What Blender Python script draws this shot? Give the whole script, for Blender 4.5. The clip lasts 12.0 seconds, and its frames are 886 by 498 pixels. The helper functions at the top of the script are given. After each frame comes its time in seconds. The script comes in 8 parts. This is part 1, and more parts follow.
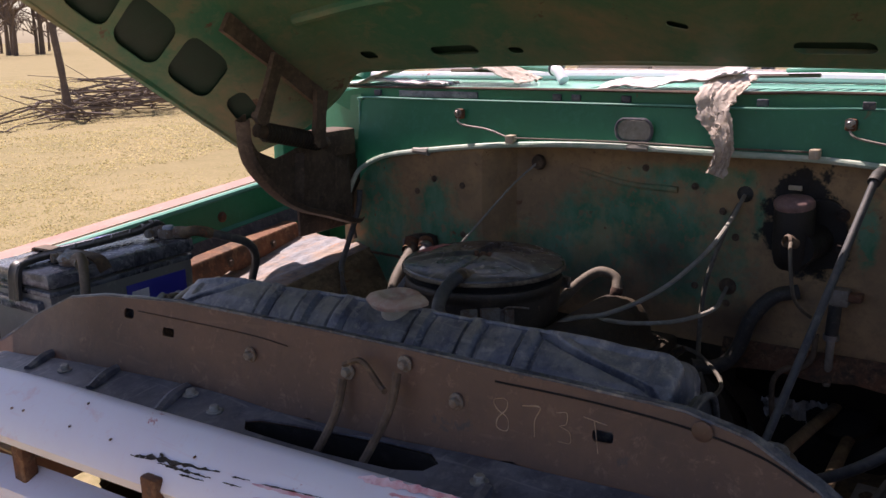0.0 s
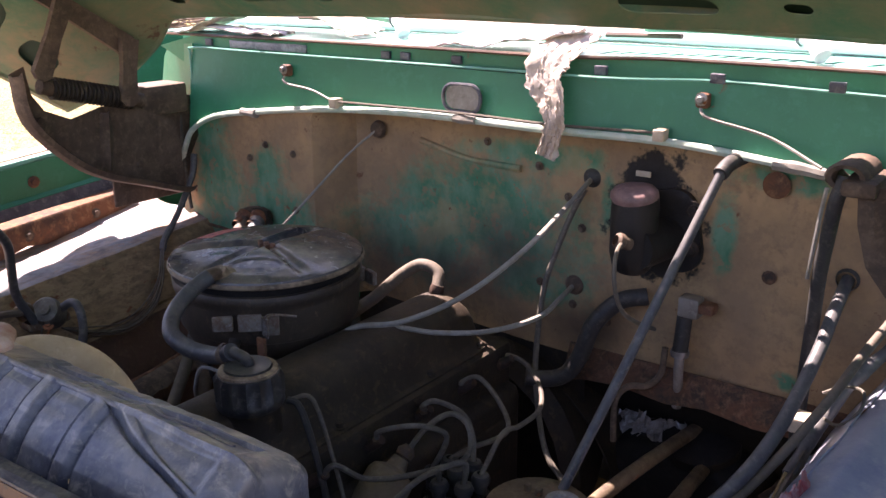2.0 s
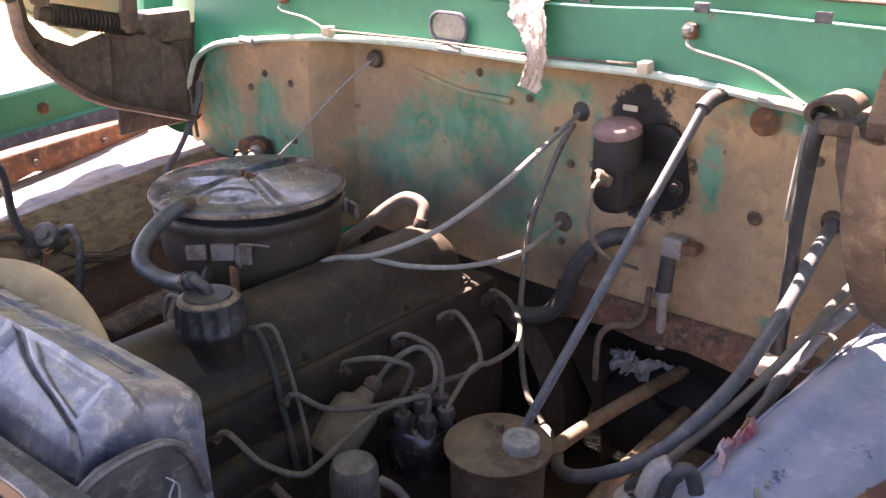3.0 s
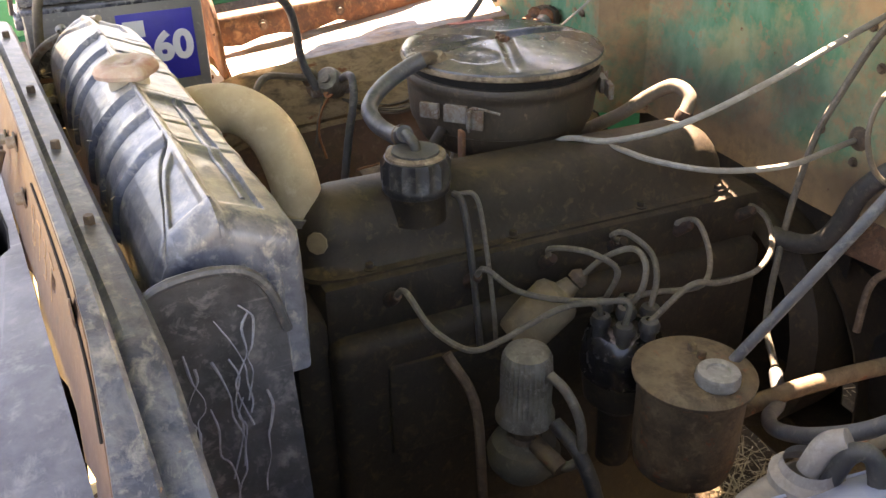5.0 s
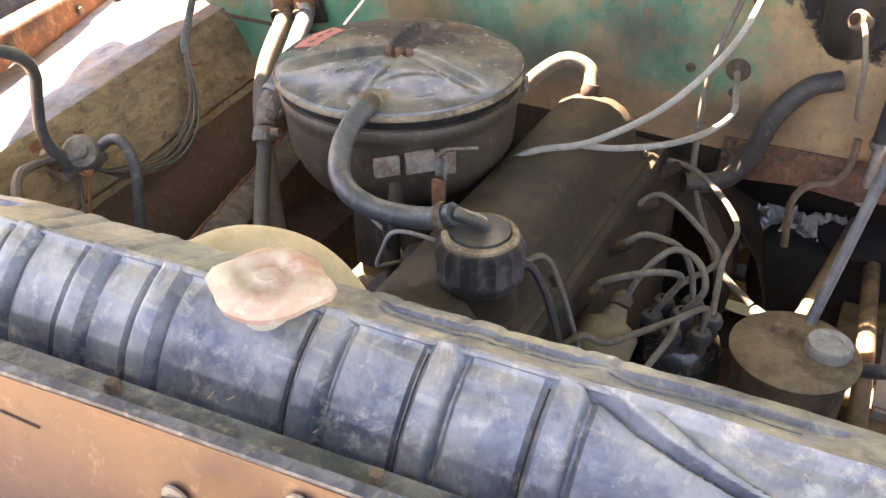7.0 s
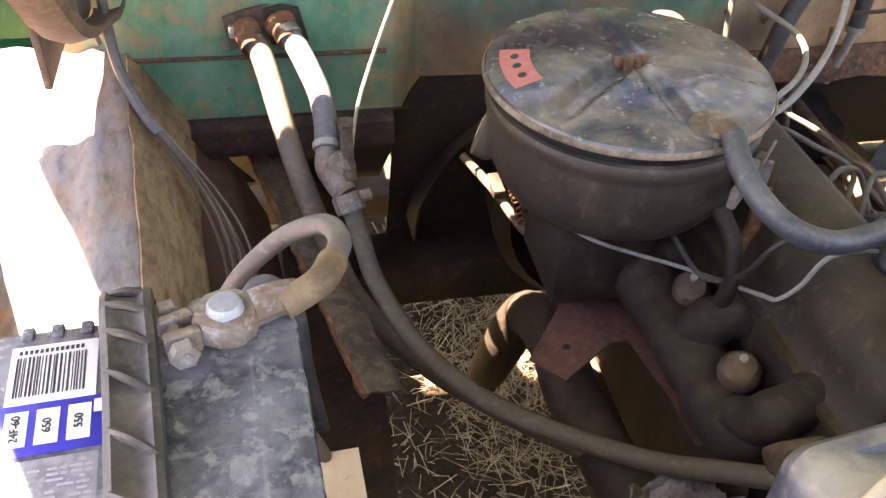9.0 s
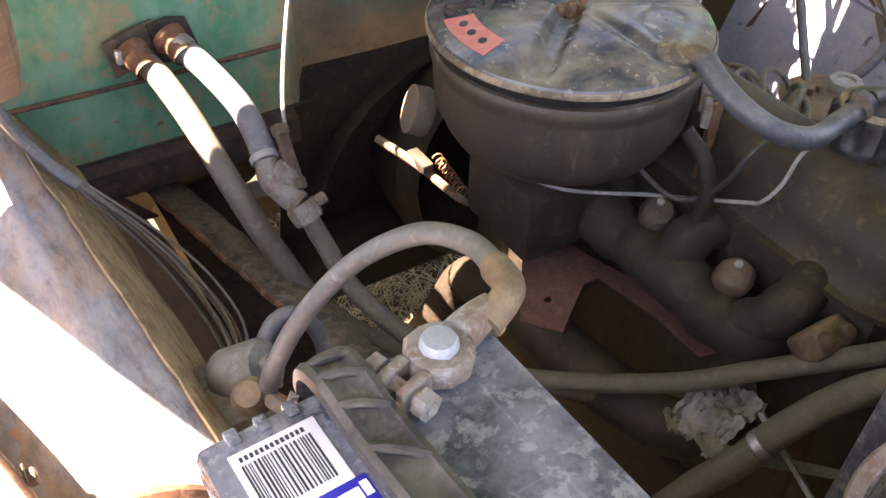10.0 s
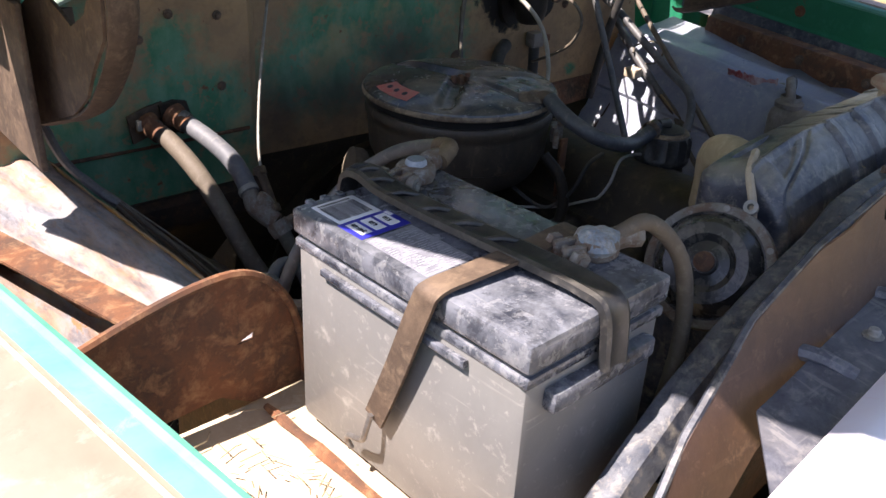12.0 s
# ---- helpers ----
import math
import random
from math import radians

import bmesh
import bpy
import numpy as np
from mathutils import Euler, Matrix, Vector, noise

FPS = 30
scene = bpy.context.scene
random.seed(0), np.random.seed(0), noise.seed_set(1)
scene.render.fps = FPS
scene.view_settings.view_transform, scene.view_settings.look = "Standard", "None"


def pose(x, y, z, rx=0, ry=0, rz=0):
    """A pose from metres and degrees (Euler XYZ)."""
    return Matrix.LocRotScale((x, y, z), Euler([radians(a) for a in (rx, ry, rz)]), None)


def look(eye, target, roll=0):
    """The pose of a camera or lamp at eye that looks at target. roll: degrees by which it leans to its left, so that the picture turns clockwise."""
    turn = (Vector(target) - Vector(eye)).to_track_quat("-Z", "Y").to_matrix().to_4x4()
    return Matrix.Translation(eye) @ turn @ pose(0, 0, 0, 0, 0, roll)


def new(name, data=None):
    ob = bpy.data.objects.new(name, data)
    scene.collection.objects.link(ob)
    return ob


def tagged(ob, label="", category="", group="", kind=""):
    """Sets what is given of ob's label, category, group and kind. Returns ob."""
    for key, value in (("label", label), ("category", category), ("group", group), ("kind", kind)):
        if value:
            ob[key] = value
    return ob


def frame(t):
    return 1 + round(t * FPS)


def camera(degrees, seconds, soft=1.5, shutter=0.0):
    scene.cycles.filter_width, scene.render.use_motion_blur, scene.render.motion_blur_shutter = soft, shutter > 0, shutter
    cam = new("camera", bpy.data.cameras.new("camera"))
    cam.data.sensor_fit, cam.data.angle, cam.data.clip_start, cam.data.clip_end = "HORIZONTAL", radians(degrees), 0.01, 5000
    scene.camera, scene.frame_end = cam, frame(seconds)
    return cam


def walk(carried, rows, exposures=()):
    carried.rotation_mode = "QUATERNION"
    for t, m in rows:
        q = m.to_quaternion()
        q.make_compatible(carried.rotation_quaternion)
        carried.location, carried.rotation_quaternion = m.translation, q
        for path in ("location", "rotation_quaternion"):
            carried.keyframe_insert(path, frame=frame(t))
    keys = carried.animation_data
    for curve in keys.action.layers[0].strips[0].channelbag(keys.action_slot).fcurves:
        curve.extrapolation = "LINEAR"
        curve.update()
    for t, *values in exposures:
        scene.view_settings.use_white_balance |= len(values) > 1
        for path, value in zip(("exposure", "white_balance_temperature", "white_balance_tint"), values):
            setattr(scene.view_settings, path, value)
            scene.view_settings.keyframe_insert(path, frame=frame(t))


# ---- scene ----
cam = camera(53.8, 12.0)
PATH = [
    (0, (0.784, -0.186, 1.568), (-0.362, 1.381, 1.086), -1.3),
    (0.5, (0.904, -0.044, 1.563), (-0.278, 1.489, 1.061), -0.1),
    (1, (0.9, 0.062, 1.563), (-0.244, 1.613, 1.03), -0.1),
    (1.5, (0.879, 0.139, 1.578), (-0.223, 1.705, 1.003), -0.4),
    (2, (0.913, 0.22, 1.578), (-0.246, 1.729, 0.961), -0.3),
    (2.5, (0.963, 0.275, 1.567), (-0.233, 1.717, 0.866), -0.6),
    (3, (0.991, 0.301, 1.573), (-0.24, 1.683, 0.814), -0.5),
    (3.5, (1.046, 0.369, 1.55), (-0.427, 1.447, 0.733), -0.8),
    (3.7, (1.067, 0.382, 1.539), (-0.452, 1.359, 0.681), -0.5),
    (5.3, (1.005, 0.465, 1.522), (-0.604, 1.159, 0.557), -1.0),
    (5.5, (0.984, 0.436, 1.524), (-0.581, 1.228, 0.564), -0.9),
    (6, (0.902, 0.317, 1.553), (-0.428, 1.378, 0.502), -4.3),
    (6.5, (0.729, 0.263, 1.545), (-0.295, 1.599, 0.464), 0.1),
    (7, (0.468, 0.229, 1.56), (-0.32, 1.681, 0.433), -1.0),
    (7.5, (0.215, 0.194, 1.589), (-0.275, 1.693, 0.36), -3.1),
    (7.7, (0.128, 0.212, 1.585), (-0.275, 1.735, 0.353), -2.7),
    (9.3, (-0.404, 0.355, 1.588), (0.118, 1.76, 0.264), 1.9),
    (9.5, (-0.445, 0.383, 1.583), (0.178, 1.73, 0.242), 0.1),
    (10, (-0.508, 0.422, 1.574), (0.304, 1.676, 0.244), 2.0),
    (10.5, (-0.523, 0.423, 1.567), (0.314, 1.668, 0.244), 1.2),
    (11, (-0.55, 0.392, 1.569), (0.362, 1.673, 0.334), 1.1),
    (11.5, (-0.632, 0.29, 1.57), (0.434, 1.611, 0.512), 2.3),
    (12, (-0.796, 0.116, 1.554), (0.378, 1.446, 0.63), 3.1),
]
EXPOSURES = [(0.0, 0.78, 6600, 30), (0.5, 1.40, 6650, 32), (1.0, 1.82, 6700, 33), (1.5, 2.24, 6800, 35), (2.5, 2.60, 6950, 38), (3.0, 3.60, 7200, 40), (3.5, 3.68, 7450, 38), (5.5, 4.15, 9300, 26), (6.0, 4.30, 9200, 26), (6.5, 4.25, 9000, 27), (7.0, 4.45, 8500, 28), (7.5, 4.52, 8400, 29), (9.5, 4.18, 8200, 29), (10.5, 4.22, 8000, 28), (11.2, 4.12, 8000, 27), (11.5, 3.66, 7700, 26), (12.0, 1.68, 6500, 21)]
walk(cam, [(t, look(eye, target, roll)) for t, eye, target, roll in PATH], EXPOSURES)

# ---------------------------------------------------------------- light
SUN = Vector((0.605, -0.14, -1.0)).normalized()
world = bpy.data.worlds.new("sky")
world.use_nodes = True
scene.world = world
wn, wl = world.node_tree.nodes, world.node_tree.links
sky = wn.new("ShaderNodeTexSky")
sky.sky_type, sky.sun_disc = "NISHITA", False
sky.sun_elevation, sky.sun_rotation = math.asin(-SUN.z), math.atan2(-SUN.x, -SUN.y)
wl.new(sky.outputs[0], wn["Background"].inputs[0])
wn["Background"].inputs[1].default_value = 0.074
sun = new("sun", bpy.data.lights.new("sun", "SUN"))
sun.data.energy, sun.data.angle, sun.data.color = 5.0, radians(0.55), (1.0, 0.94, 0.85)
sun.matrix_world = look((-3, 0, 6), Vector((-3, 0, 6)) + SUN)

# ---------------------------------------------------------------- materials
def surface(name, base, second, third=None, rough=0.6, metal=0.0, big=6.0, small=60.0, patch=0.5, speck=0.35,
            bump=0.15, dust=None, dust_at=0.55, chips=None, chip_amount=0.3, spec=0.5, grain=(1, 1, 1), soft=0.14, fleck=0.5, scratch=0.0):
    """Paint or metal with two scales of mottling, dust on faces that look up, and chips of another colour."""
    m = bpy.data.materials.new(name)
    m.use_nodes = True
    n, l = m.node_tree.nodes, m.node_tree.links
    bsdf = n["Principled BSDF"]
    geo = n.new("ShaderNodeNewGeometry")
    mapping = n.new("ShaderNodeMapping")
    mapping.inputs["Scale"].default_value = grain
    l.new(geo.outputs["Position"], mapping.inputs["Vector"])

    def noise_at(scale, detail, low, high):
        t = n.new("ShaderNodeTexNoise")
        t.inputs["Scale"].default_value, t.inputs["Detail"].default_value, t.inputs["Roughness"].default_value = scale, detail, 0.70
        t.inputs["Distortion"].default_value = 0.35
        l.new(mapping.outputs[0], t.inputs["Vector"])
        r = n.new("ShaderNodeMapRange")
        r.inputs["From Min"].default_value, r.inputs["From Max"].default_value = low, high
        l.new(t.outputs["Fac"], r.inputs["Value"])
        return t, r

    def mix(fac, a, b):
        x = n.new("ShaderNodeMix")
        x.data_type = "RGBA"
        l.new(fac, x.inputs["Factor"])
        for v, s in ((a, x.inputs[6]), (b, x.inputs[7])):
            if isinstance(v, tuple):
                s.default_value = (*v, 1)
            else:
                l.new(v, s)
        return x.outputs[2]

    _, f1 = noise_at(big, 7, 0.5 - soft + (0.5 - patch) * 0.15, 0.5 + soft + (0.5 - patch) * 0.3)
    col = mix(f1.outputs[0], base, second)
    # flecks of each colour inside the other's patches
    mid = math.sqrt(big * small)
    for scale, tone, low in ((mid * 1.1, base, 0.53), (mid * 1.9, second, 0.55)):
        _, fm = noise_at(scale, 9, low, low + 0.07)
        part_of = n.new("ShaderNodeMath")
        part_of.operation = "MULTIPLY"
        part_of.inputs[1].default_value = fleck
        l.new(fm.outputs[0], part_of.inputs[0])
        col = mix(part_of.outputs[0], col, tone)
    if scratch:
        for stretch, turn in (((1, 0.05, 1), 0.5), ((0.06, 1, 1), 0.2)):
            sm = n.new("ShaderNodeMapping")
            sm.inputs["Scale"].default_value, sm.inputs["Rotation"].default_value = stretch, (0, 0, turn)
            l.new(geo.outputs["Position"], sm.inputs["Vector"])
            st = n.new("ShaderNodeTexNoise")
            st.inputs["Scale"].default_value, st.inputs["Detail"].default_value = 130, 3
            l.new(sm.outputs[0], st.inputs["Vector"])
            sr = n.new("ShaderNodeMapRange")
            sr.inputs["From Min"].default_value, sr.inputs["From Max"].default_value, sr.inputs["To Max"].default_value = 0.64, 0.70, scratch
            l.new(st.outputs["Fac"], sr.inputs["Value"])
            col = mix(sr.outputs[0], col, third or second)
    t2, f2 = noise_at(small, 6, 0.62 - speck * 0.25, 0.78)
    col = mix(f2.outputs[0], col, third or tuple(min(1, c * 1.9 + 0.03) for c in second))
    if chips:
        _, f3 = noise_at(big * 2.7, 8, 0.66 - chip_amount * 0.2, 0.69 - chip_amount * 0.2)
        col = mix(f3.outputs[0], col, chips)
    if dust:
        sep = n.new("ShaderNodeSeparateXYZ")
        l.new(geo.outputs["Normal"], sep.inputs[0])
        up = n.new("ShaderNodeMapRange")
        up.inputs["From Min"].default_value, up.inputs["From Max"].default_value = 0.1, 1.0
        up.inputs["To Max"].default_value = dust_at
        l.new(sep.outputs["Z"], up.inputs["Value"])
        _, f4 = noise_at(big * 2.1, 8, 0.40, 0.62)
        mul = n.new("ShaderNodeMath")
        mul.operation = "MULTIPLY"
        l.new(up.outputs[0], mul.inputs[0])
        l.new(f4.outputs[0], mul.inputs[1])
        col = mix(mul.outputs[0], col, dust)
    l.new(col, bsdf.inputs["Base Color"])
    rr = n.new("ShaderNodeMapRange")
    rr.inputs["To Min"].default_value, rr.inputs["To Max"].default_value = max(0.08, rough - 0.15), min(1, rough + 0.18)
    l.new(t2.outputs["Fac"], rr.inputs["Value"])
    l.new(rr.outputs[0], bsdf.inputs["Roughness"])
    bsdf.inputs["Metallic"].default_value = metal
    bsdf.inputs["Specular IOR Level"].default_value = spec
    b = n.new("ShaderNodeBump")
    b.inputs["Strength"].default_value, b.inputs["Distance"].default_value = bump, 0.004
    l.new(t2.outputs["Fac"], b.inputs["Height"])
    l.new(b.outputs[0], bsdf.inputs["Normal"])
    return m


def worn_wall(name, tan, tan2, paint, paint2, rust, soot, painted, sooted, darkened):
    """Old bare sheet with paint left in broad ragged areas, rust freckles and an oil-blackened area. Areas: (x, z, half width, half height)."""
    m = bpy.data.materials.new(name)
    m.use_nodes = True
    n, l = m.node_tree.nodes, m.node_tree.links
    bsdf = n["Principled BSDF"]
    pos = n.new("ShaderNodeNewGeometry").outputs["Position"]

    def noise_at(scale, detail, low, high, stretch=(1, 1, 1)):
        mp = n.new("ShaderNodeMapping")
        mp.inputs["Scale"].default_value = stretch
        l.new(pos, mp.inputs["Vector"])
        t = n.new("ShaderNodeTexNoise")
        t.inputs["Scale"].default_value, t.inputs["Detail"].default_value, t.inputs["Roughness"].default_value = scale, detail, 0.65
        l.new(mp.outputs[0], t.inputs["Vector"])
        r = n.new("ShaderNodeMapRange")
        r.inputs["From Min"].default_value, r.inputs["From Max"].default_value = low, high
        l.new(t.outputs["Fac"], r.inputs["Value"])
        return r.outputs[0]

    def math_of(op, a, b):
        x = n.new("ShaderNodeMath")
        x.operation = op
        for v, s in ((a, x.inputs[0]), (b, x.inputs[1])):
            if isinstance(v, (int, float)):
                s.default_value = v
            else:
                l.new(v, s)
        return x.outputs[0]

    def mix(fac, a, b):
        x = n.new("ShaderNodeMix")
        x.data_type = "RGBA"
        l.new(fac, x.inputs["Factor"])
        for v, s in ((a, x.inputs[6]), (b, x.inputs[7])):
            if isinstance(v, tuple):
                s.default_value = (*v, 1)
            else:
                l.new(v, s)
        return x.outputs[2]

    def areas(spots, ragged, low, high):
        """1 inside the areas, fading raggedly at their edges."""
        best = None
        for x, z, w, h in spots:
            mp = n.new("ShaderNodeMapping")
            mp.inputs["Location"].default_value = (-x / w, 0, -z / h)
            mp.inputs["Scale"].default_value = (1 / w, 0.0, 1 / h)
            l.new(pos, mp.inputs["Vector"])
            ln = n.new("ShaderNodeVectorMath")
            ln.operation = "LENGTH"
            l.new(mp.outputs[0], ln.inputs[0])
            best = ln.outputs["Value"] if best is None else math_of("MINIMUM", best, ln.outputs["Value"])
        edge = math_of("ADD", best, ragged)
        r = n.new("ShaderNodeMapRange")
        r.inputs["From Min"].default_value, r.inputs["From Max"].default_value = high, low
        l.new(edge, r.inputs["Value"])
        return r.outputs[0]

    col = mix(noise_at(6, 8, 0.40, 0.60), tan, tan2)
    col = mix(noise_at(55, 5, 0.50, 0.80), col, tuple(c * 0.75 for c in tan2))
    ragged = math_of("ADD", math_of("MULTIPLY", noise_at(14, 10, 0.2, 0.8), 1.0), math_of("MULTIPLY", noise_at(70, 8, 0.2, 0.8), 0.55))
    green = mix(noise_at(26, 8, 0.38, 0.66, (1, 1, 0.6)), paint, paint2)
    col = mix(math_of("MULTIPLY", areas(painted, ragged, 1.3, 1.85), 0.92), col, green)
    col = mix(math_of("MULTIPLY", noise_at(40, 9, 0.55, 0.61), 0.75), col, tan2)
    col = mix(math_of("MULTIPLY", noise_at(9, 9, 0.54, 0.64), 0.45), col, tan)
    col = mix(noise_at(34, 8, 0.645, 0.69), col, rust)
    rust_edge = math_of("ADD", ragged, 0.25)
    col = mix(math_of("MULTIPLY", areas(sooted, rust_edge, 1.55, 1.85), 0.8), col, tuple(c * 0.5 for c in paint))
    col = mix(areas(sooted, ragged, 1.45, 1.62), col, soot)
    # Broad dark brown areas with soft edges, mostly low on the wall.
    soft = math_of("MULTIPLY", noise_at(7, 6, 0.2, 0.8), 0.6)
    col = mix(math_of("MULTIPLY", areas(darkened, soft, 0.45, 1.45), 0.78), col, tuple(4 * c for c in soot))
    l.new(col, bsdf.inputs["Base Color"])
    grain = noise_at(70, 6, 0.0, 1.0)
    rr = n.new("ShaderNodeMapRange")
    rr.inputs["To Min"].default_value, rr.inputs["To Max"].default_value = 0.5, 0.95
    l.new(grain, rr.inputs["Value"])
    l.new(rr.outputs[0], bsdf.inputs["Roughness"])
    b = n.new("ShaderNodeBump")
    b.inputs["Strength"].default_value, b.inputs["Distance"].default_value = 0.16, 0.004
    l.new(grain, b.inputs["Height"])
    l.new(b.outputs[0], bsdf.inputs["Normal"])
    return m


RUST = (0.16, 0.065, 0.028)
DUST = (0.34, 0.27, 0.18)
M = {}
M["green"] = surface("green_paint", (0.010, 0.165, 0.080), (0.016, 0.20, 0.105), (0.035, 0.235, 0.145), 0.45, 0, 3, 45, bump=0.05, chips=(0.14, 0.07, 0.04), chip_amount=0.10, scratch=0.1)
M["green_hood"] = surface("hood_underside_paint", (0.034, 0.165, 0.085), (0.28, 0.205, 0.115), (0.14, 0.21, 0.12), 0.5, 0, 2.6, 26, 0.34, bump=0.08, chips=(0.12, 0.065, 0.036), chip_amount=0.14, soft=0.12, fleck=0.35)
M["firewall"] = worn_wall("faded_firewall_paint", (0.44, 0.275, 0.135), (0.28, 0.18, 0.10), (0.022, 0.19, 0.10), (0.12, 0.285, 0.185), (0.17, 0.075, 0.035), (0.014, 0.010, 0.008),
                          [(-0.44, 1.17, 0.08, 0.14), (-0.27, 1.12, 0.11, 0.10), (-0.36, 1.06, 0.25, 0.10), (-0.46, 1.28, 0.06, 0.05), (-0.30, 1.22, 0.06, 0.05), (0.13, 1.19, 0.22, 0.105), (0.0, 1.13, 0.15, 0.09), (0.24, 1.10, 0.10, 0.05), (0.23, 1.30, 0.12, 0.03), (0.526, 1.235, 0.020, 0.06), (0.35, 1.25, 0.012, 0.05), (0.63, 1.04, 0.02, 0.016), (0.60, 1.315, 0.07, 0.022)], [(0.424, 1.228, 0.090, 0.108), (0.415, 1.285, 0.055, 0.05), (-0.36, 0.992, 0.20, 0.012)], [(0.17, 1.13, 0.13, 0.085), (0.05, 1.08, 0.24, 0.075), (-0.09, 1.06, 0.11, 0.10), (0.32, 1.04, 0.10, 0.05)])
M["oil_black"] = surface("oil_soaked_black", (0.007, 0.005, 0.004), (0.014, 0.010, 0.008), (0.03, 0.02, 0.015), 0.55, 0, 14, 80, bump=0.25)
M["rust"] = surface("rusty_sheet", (0.17, 0.068, 0.03), (0.075, 0.04, 0.026), (0.36, 0.2, 0.10), 0.85, 0, 12, 55, 0.5, speck=0.5, bump=0.3, soft=0.10)
M["rust_panel"] = surface("brown_primer_panel", (0.118, 0.062, 0.040), (0.060, 0.036, 0.029), (0.23, 0.145, 0.095), 0.5, 0, 6, 60, 0.5, speck=0.2, bump=0.10, dust=(0.34, 0.19, 0.11), dust_at=0.6, chips=(0.05, 0.04, 0.04), chip_amount=0.10, soft=0.16, fleck=0.35, scratch=0.14)
M["blue_rail"] = surface("dark_blue_steel", (0.022, 0.029, 0.048), (0.095, 0.103, 0.122), (0.32, 0.29, 0.24), 0.42, 0, 24, 70, 0.45, speck=0.4, bump=0.12, dust=DUST, dust_at=0.12, chips=(0.2, 0.1, 0.055), chip_amount=0.08, soft=0.07, fleck=0.6, scratch=0.12)
M["black_panel"] = surface("dusty_black_panel", (0.042, 0.046, 0.064), (0.125, 0.128, 0.152), (0.27, 0.26, 0.25), 0.42, 0, 11, 60, 0.5, speck=0.4, bump=0.08, dust=(0.25, 0.235, 0.225), dust_at=0.28, soft=0.12, scratch=0.45)
M["tank"] = surface("dusty_blue_black_tank", (0.026, 0.032, 0.050), (0.165, 0.172, 0.195), (0.42, 0.38, 0.31), 0.34, 0.1, 10, 60, 0.45, speck=0.3, bump=0.10, dust=(0.45, 0.40, 0.30), dust_at=0.55, soft=0.13, fleck=0.5, scratch=0.25)
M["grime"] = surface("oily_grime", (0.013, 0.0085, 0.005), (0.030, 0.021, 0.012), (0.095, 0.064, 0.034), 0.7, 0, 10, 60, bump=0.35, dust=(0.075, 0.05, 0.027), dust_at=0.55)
M["cover"] = surface("dusty_valve_cover_paint", (0.018, 0.012, 0.007), (0.036, 0.024, 0.013), (0.12, 0.082, 0.044), 0.62, 0, 7, 60, speck=0.3, bump=0.2, dust=(0.105, 0.072, 0.038), dust_at=0.5, soft=0.12)
M["ac_body"] = surface("dull_black_air_cleaner", (0.034, 0.025, 0.018), (0.062, 0.045, 0.030), (0.15, 0.11, 0.07), 0.55, 0, 12, 70, speck=0.25, bump=0.15, dust=DUST, dust_at=0.35, chips=(0.14, 0.10, 0.066), chip_amount=0.10, grain=(1, 1, 0.5), soft=0.10, scratch=0.2)
M["ac_lid"] = surface("blue_black_lid_paint", (0.018, 0.024, 0.038), (0.10, 0.10, 0.105), (0.34, 0.28, 0.21), 0.22, 0.1, 7, 60, 0.45, speck=0.12, bump=0.04, dust=(0.46, 0.36, 0.25), dust_at=0.46, chips=(0.33, 0.26, 0.185), chip_amount=0.06, soft=0.16, fleck=0.2, scratch=0.06)
M["lid_rim"] = surface("tan_dusty_rim", (0.27, 0.20, 0.13), (0.10, 0.07, 0.046), (0.40, 0.32, 0.22), 0.8, 0, 26, 100, bump=0.3, soft=0.08)
M["rubber"] = surface("dusty_black_rubber", (0.022, 0.021, 0.021), (0.045, 0.042, 0.038), (0.13, 0.115, 0.09), 0.6, 0, 16, 90, bump=0.1, dust=(0.19, 0.165, 0.125), dust_at=0.4)
M["hose_grey"] = surface("grey_rubber_hose", (0.055, 0.056, 0.061), (0.105, 0.103, 0.10), (0.22, 0.205, 0.18), 0.5, 0, 14, 80, bump=0.08, dust=(0.25, 0.23, 0.20), dust_at=0.38)
M["tan_hose"] = surface("tan_dusty_hose", (0.46, 0.37, 0.24), (0.34, 0.265, 0.165), (0.55, 0.46, 0.32), 0.8, 0, 10, 70, bump=0.1)
M["rust_dark"] = surface("dark_oily_rust", (0.065, 0.033, 0.02), (0.024, 0.018, 0.014), (0.15, 0.078, 0.042), 0.85, 0, 16, 70, 0.5, speck=0.35, bump=0.35, soft=0.09)
M["straw_wire"] = surface("tan_wire_cover", (0.26, 0.17, 0.07), (0.36, 0.25, 0.11), (0.18, 0.12, 0.06), 0.6, 0, 20, 90, bump=0.08)
M["hose_slate"] = surface("slate_rubber_hose", (0.036, 0.039, 0.046), (0.072, 0.074, 0.080), (0.17, 0.16, 0.145), 0.45, 0, 14, 80, bump=0.08, dust=(0.22, 0.205, 0.18), dust_at=0.36)
M["hose_brown"] = surface("brown_grey_rubber", (0.105, 0.082, 0.058), (0.15, 0.12, 0.088), (0.24, 0.20, 0.15), 0.7, 0, 14, 90, bump=0.1)
M["hose_blue"] = surface("blue_grey_rubber", (0.10, 0.105, 0.12), (0.155, 0.155, 0.16), (0.25, 0.235, 0.21), 0.6, 0, 14, 90, bump=0.1)
M["olive_hose"] = surface("dusty_olive_hose", (0.075, 0.065, 0.045), (0.115, 0.10, 0.072), (0.19, 0.165, 0.12), 0.75, 0, 12, 80, bump=0.12)
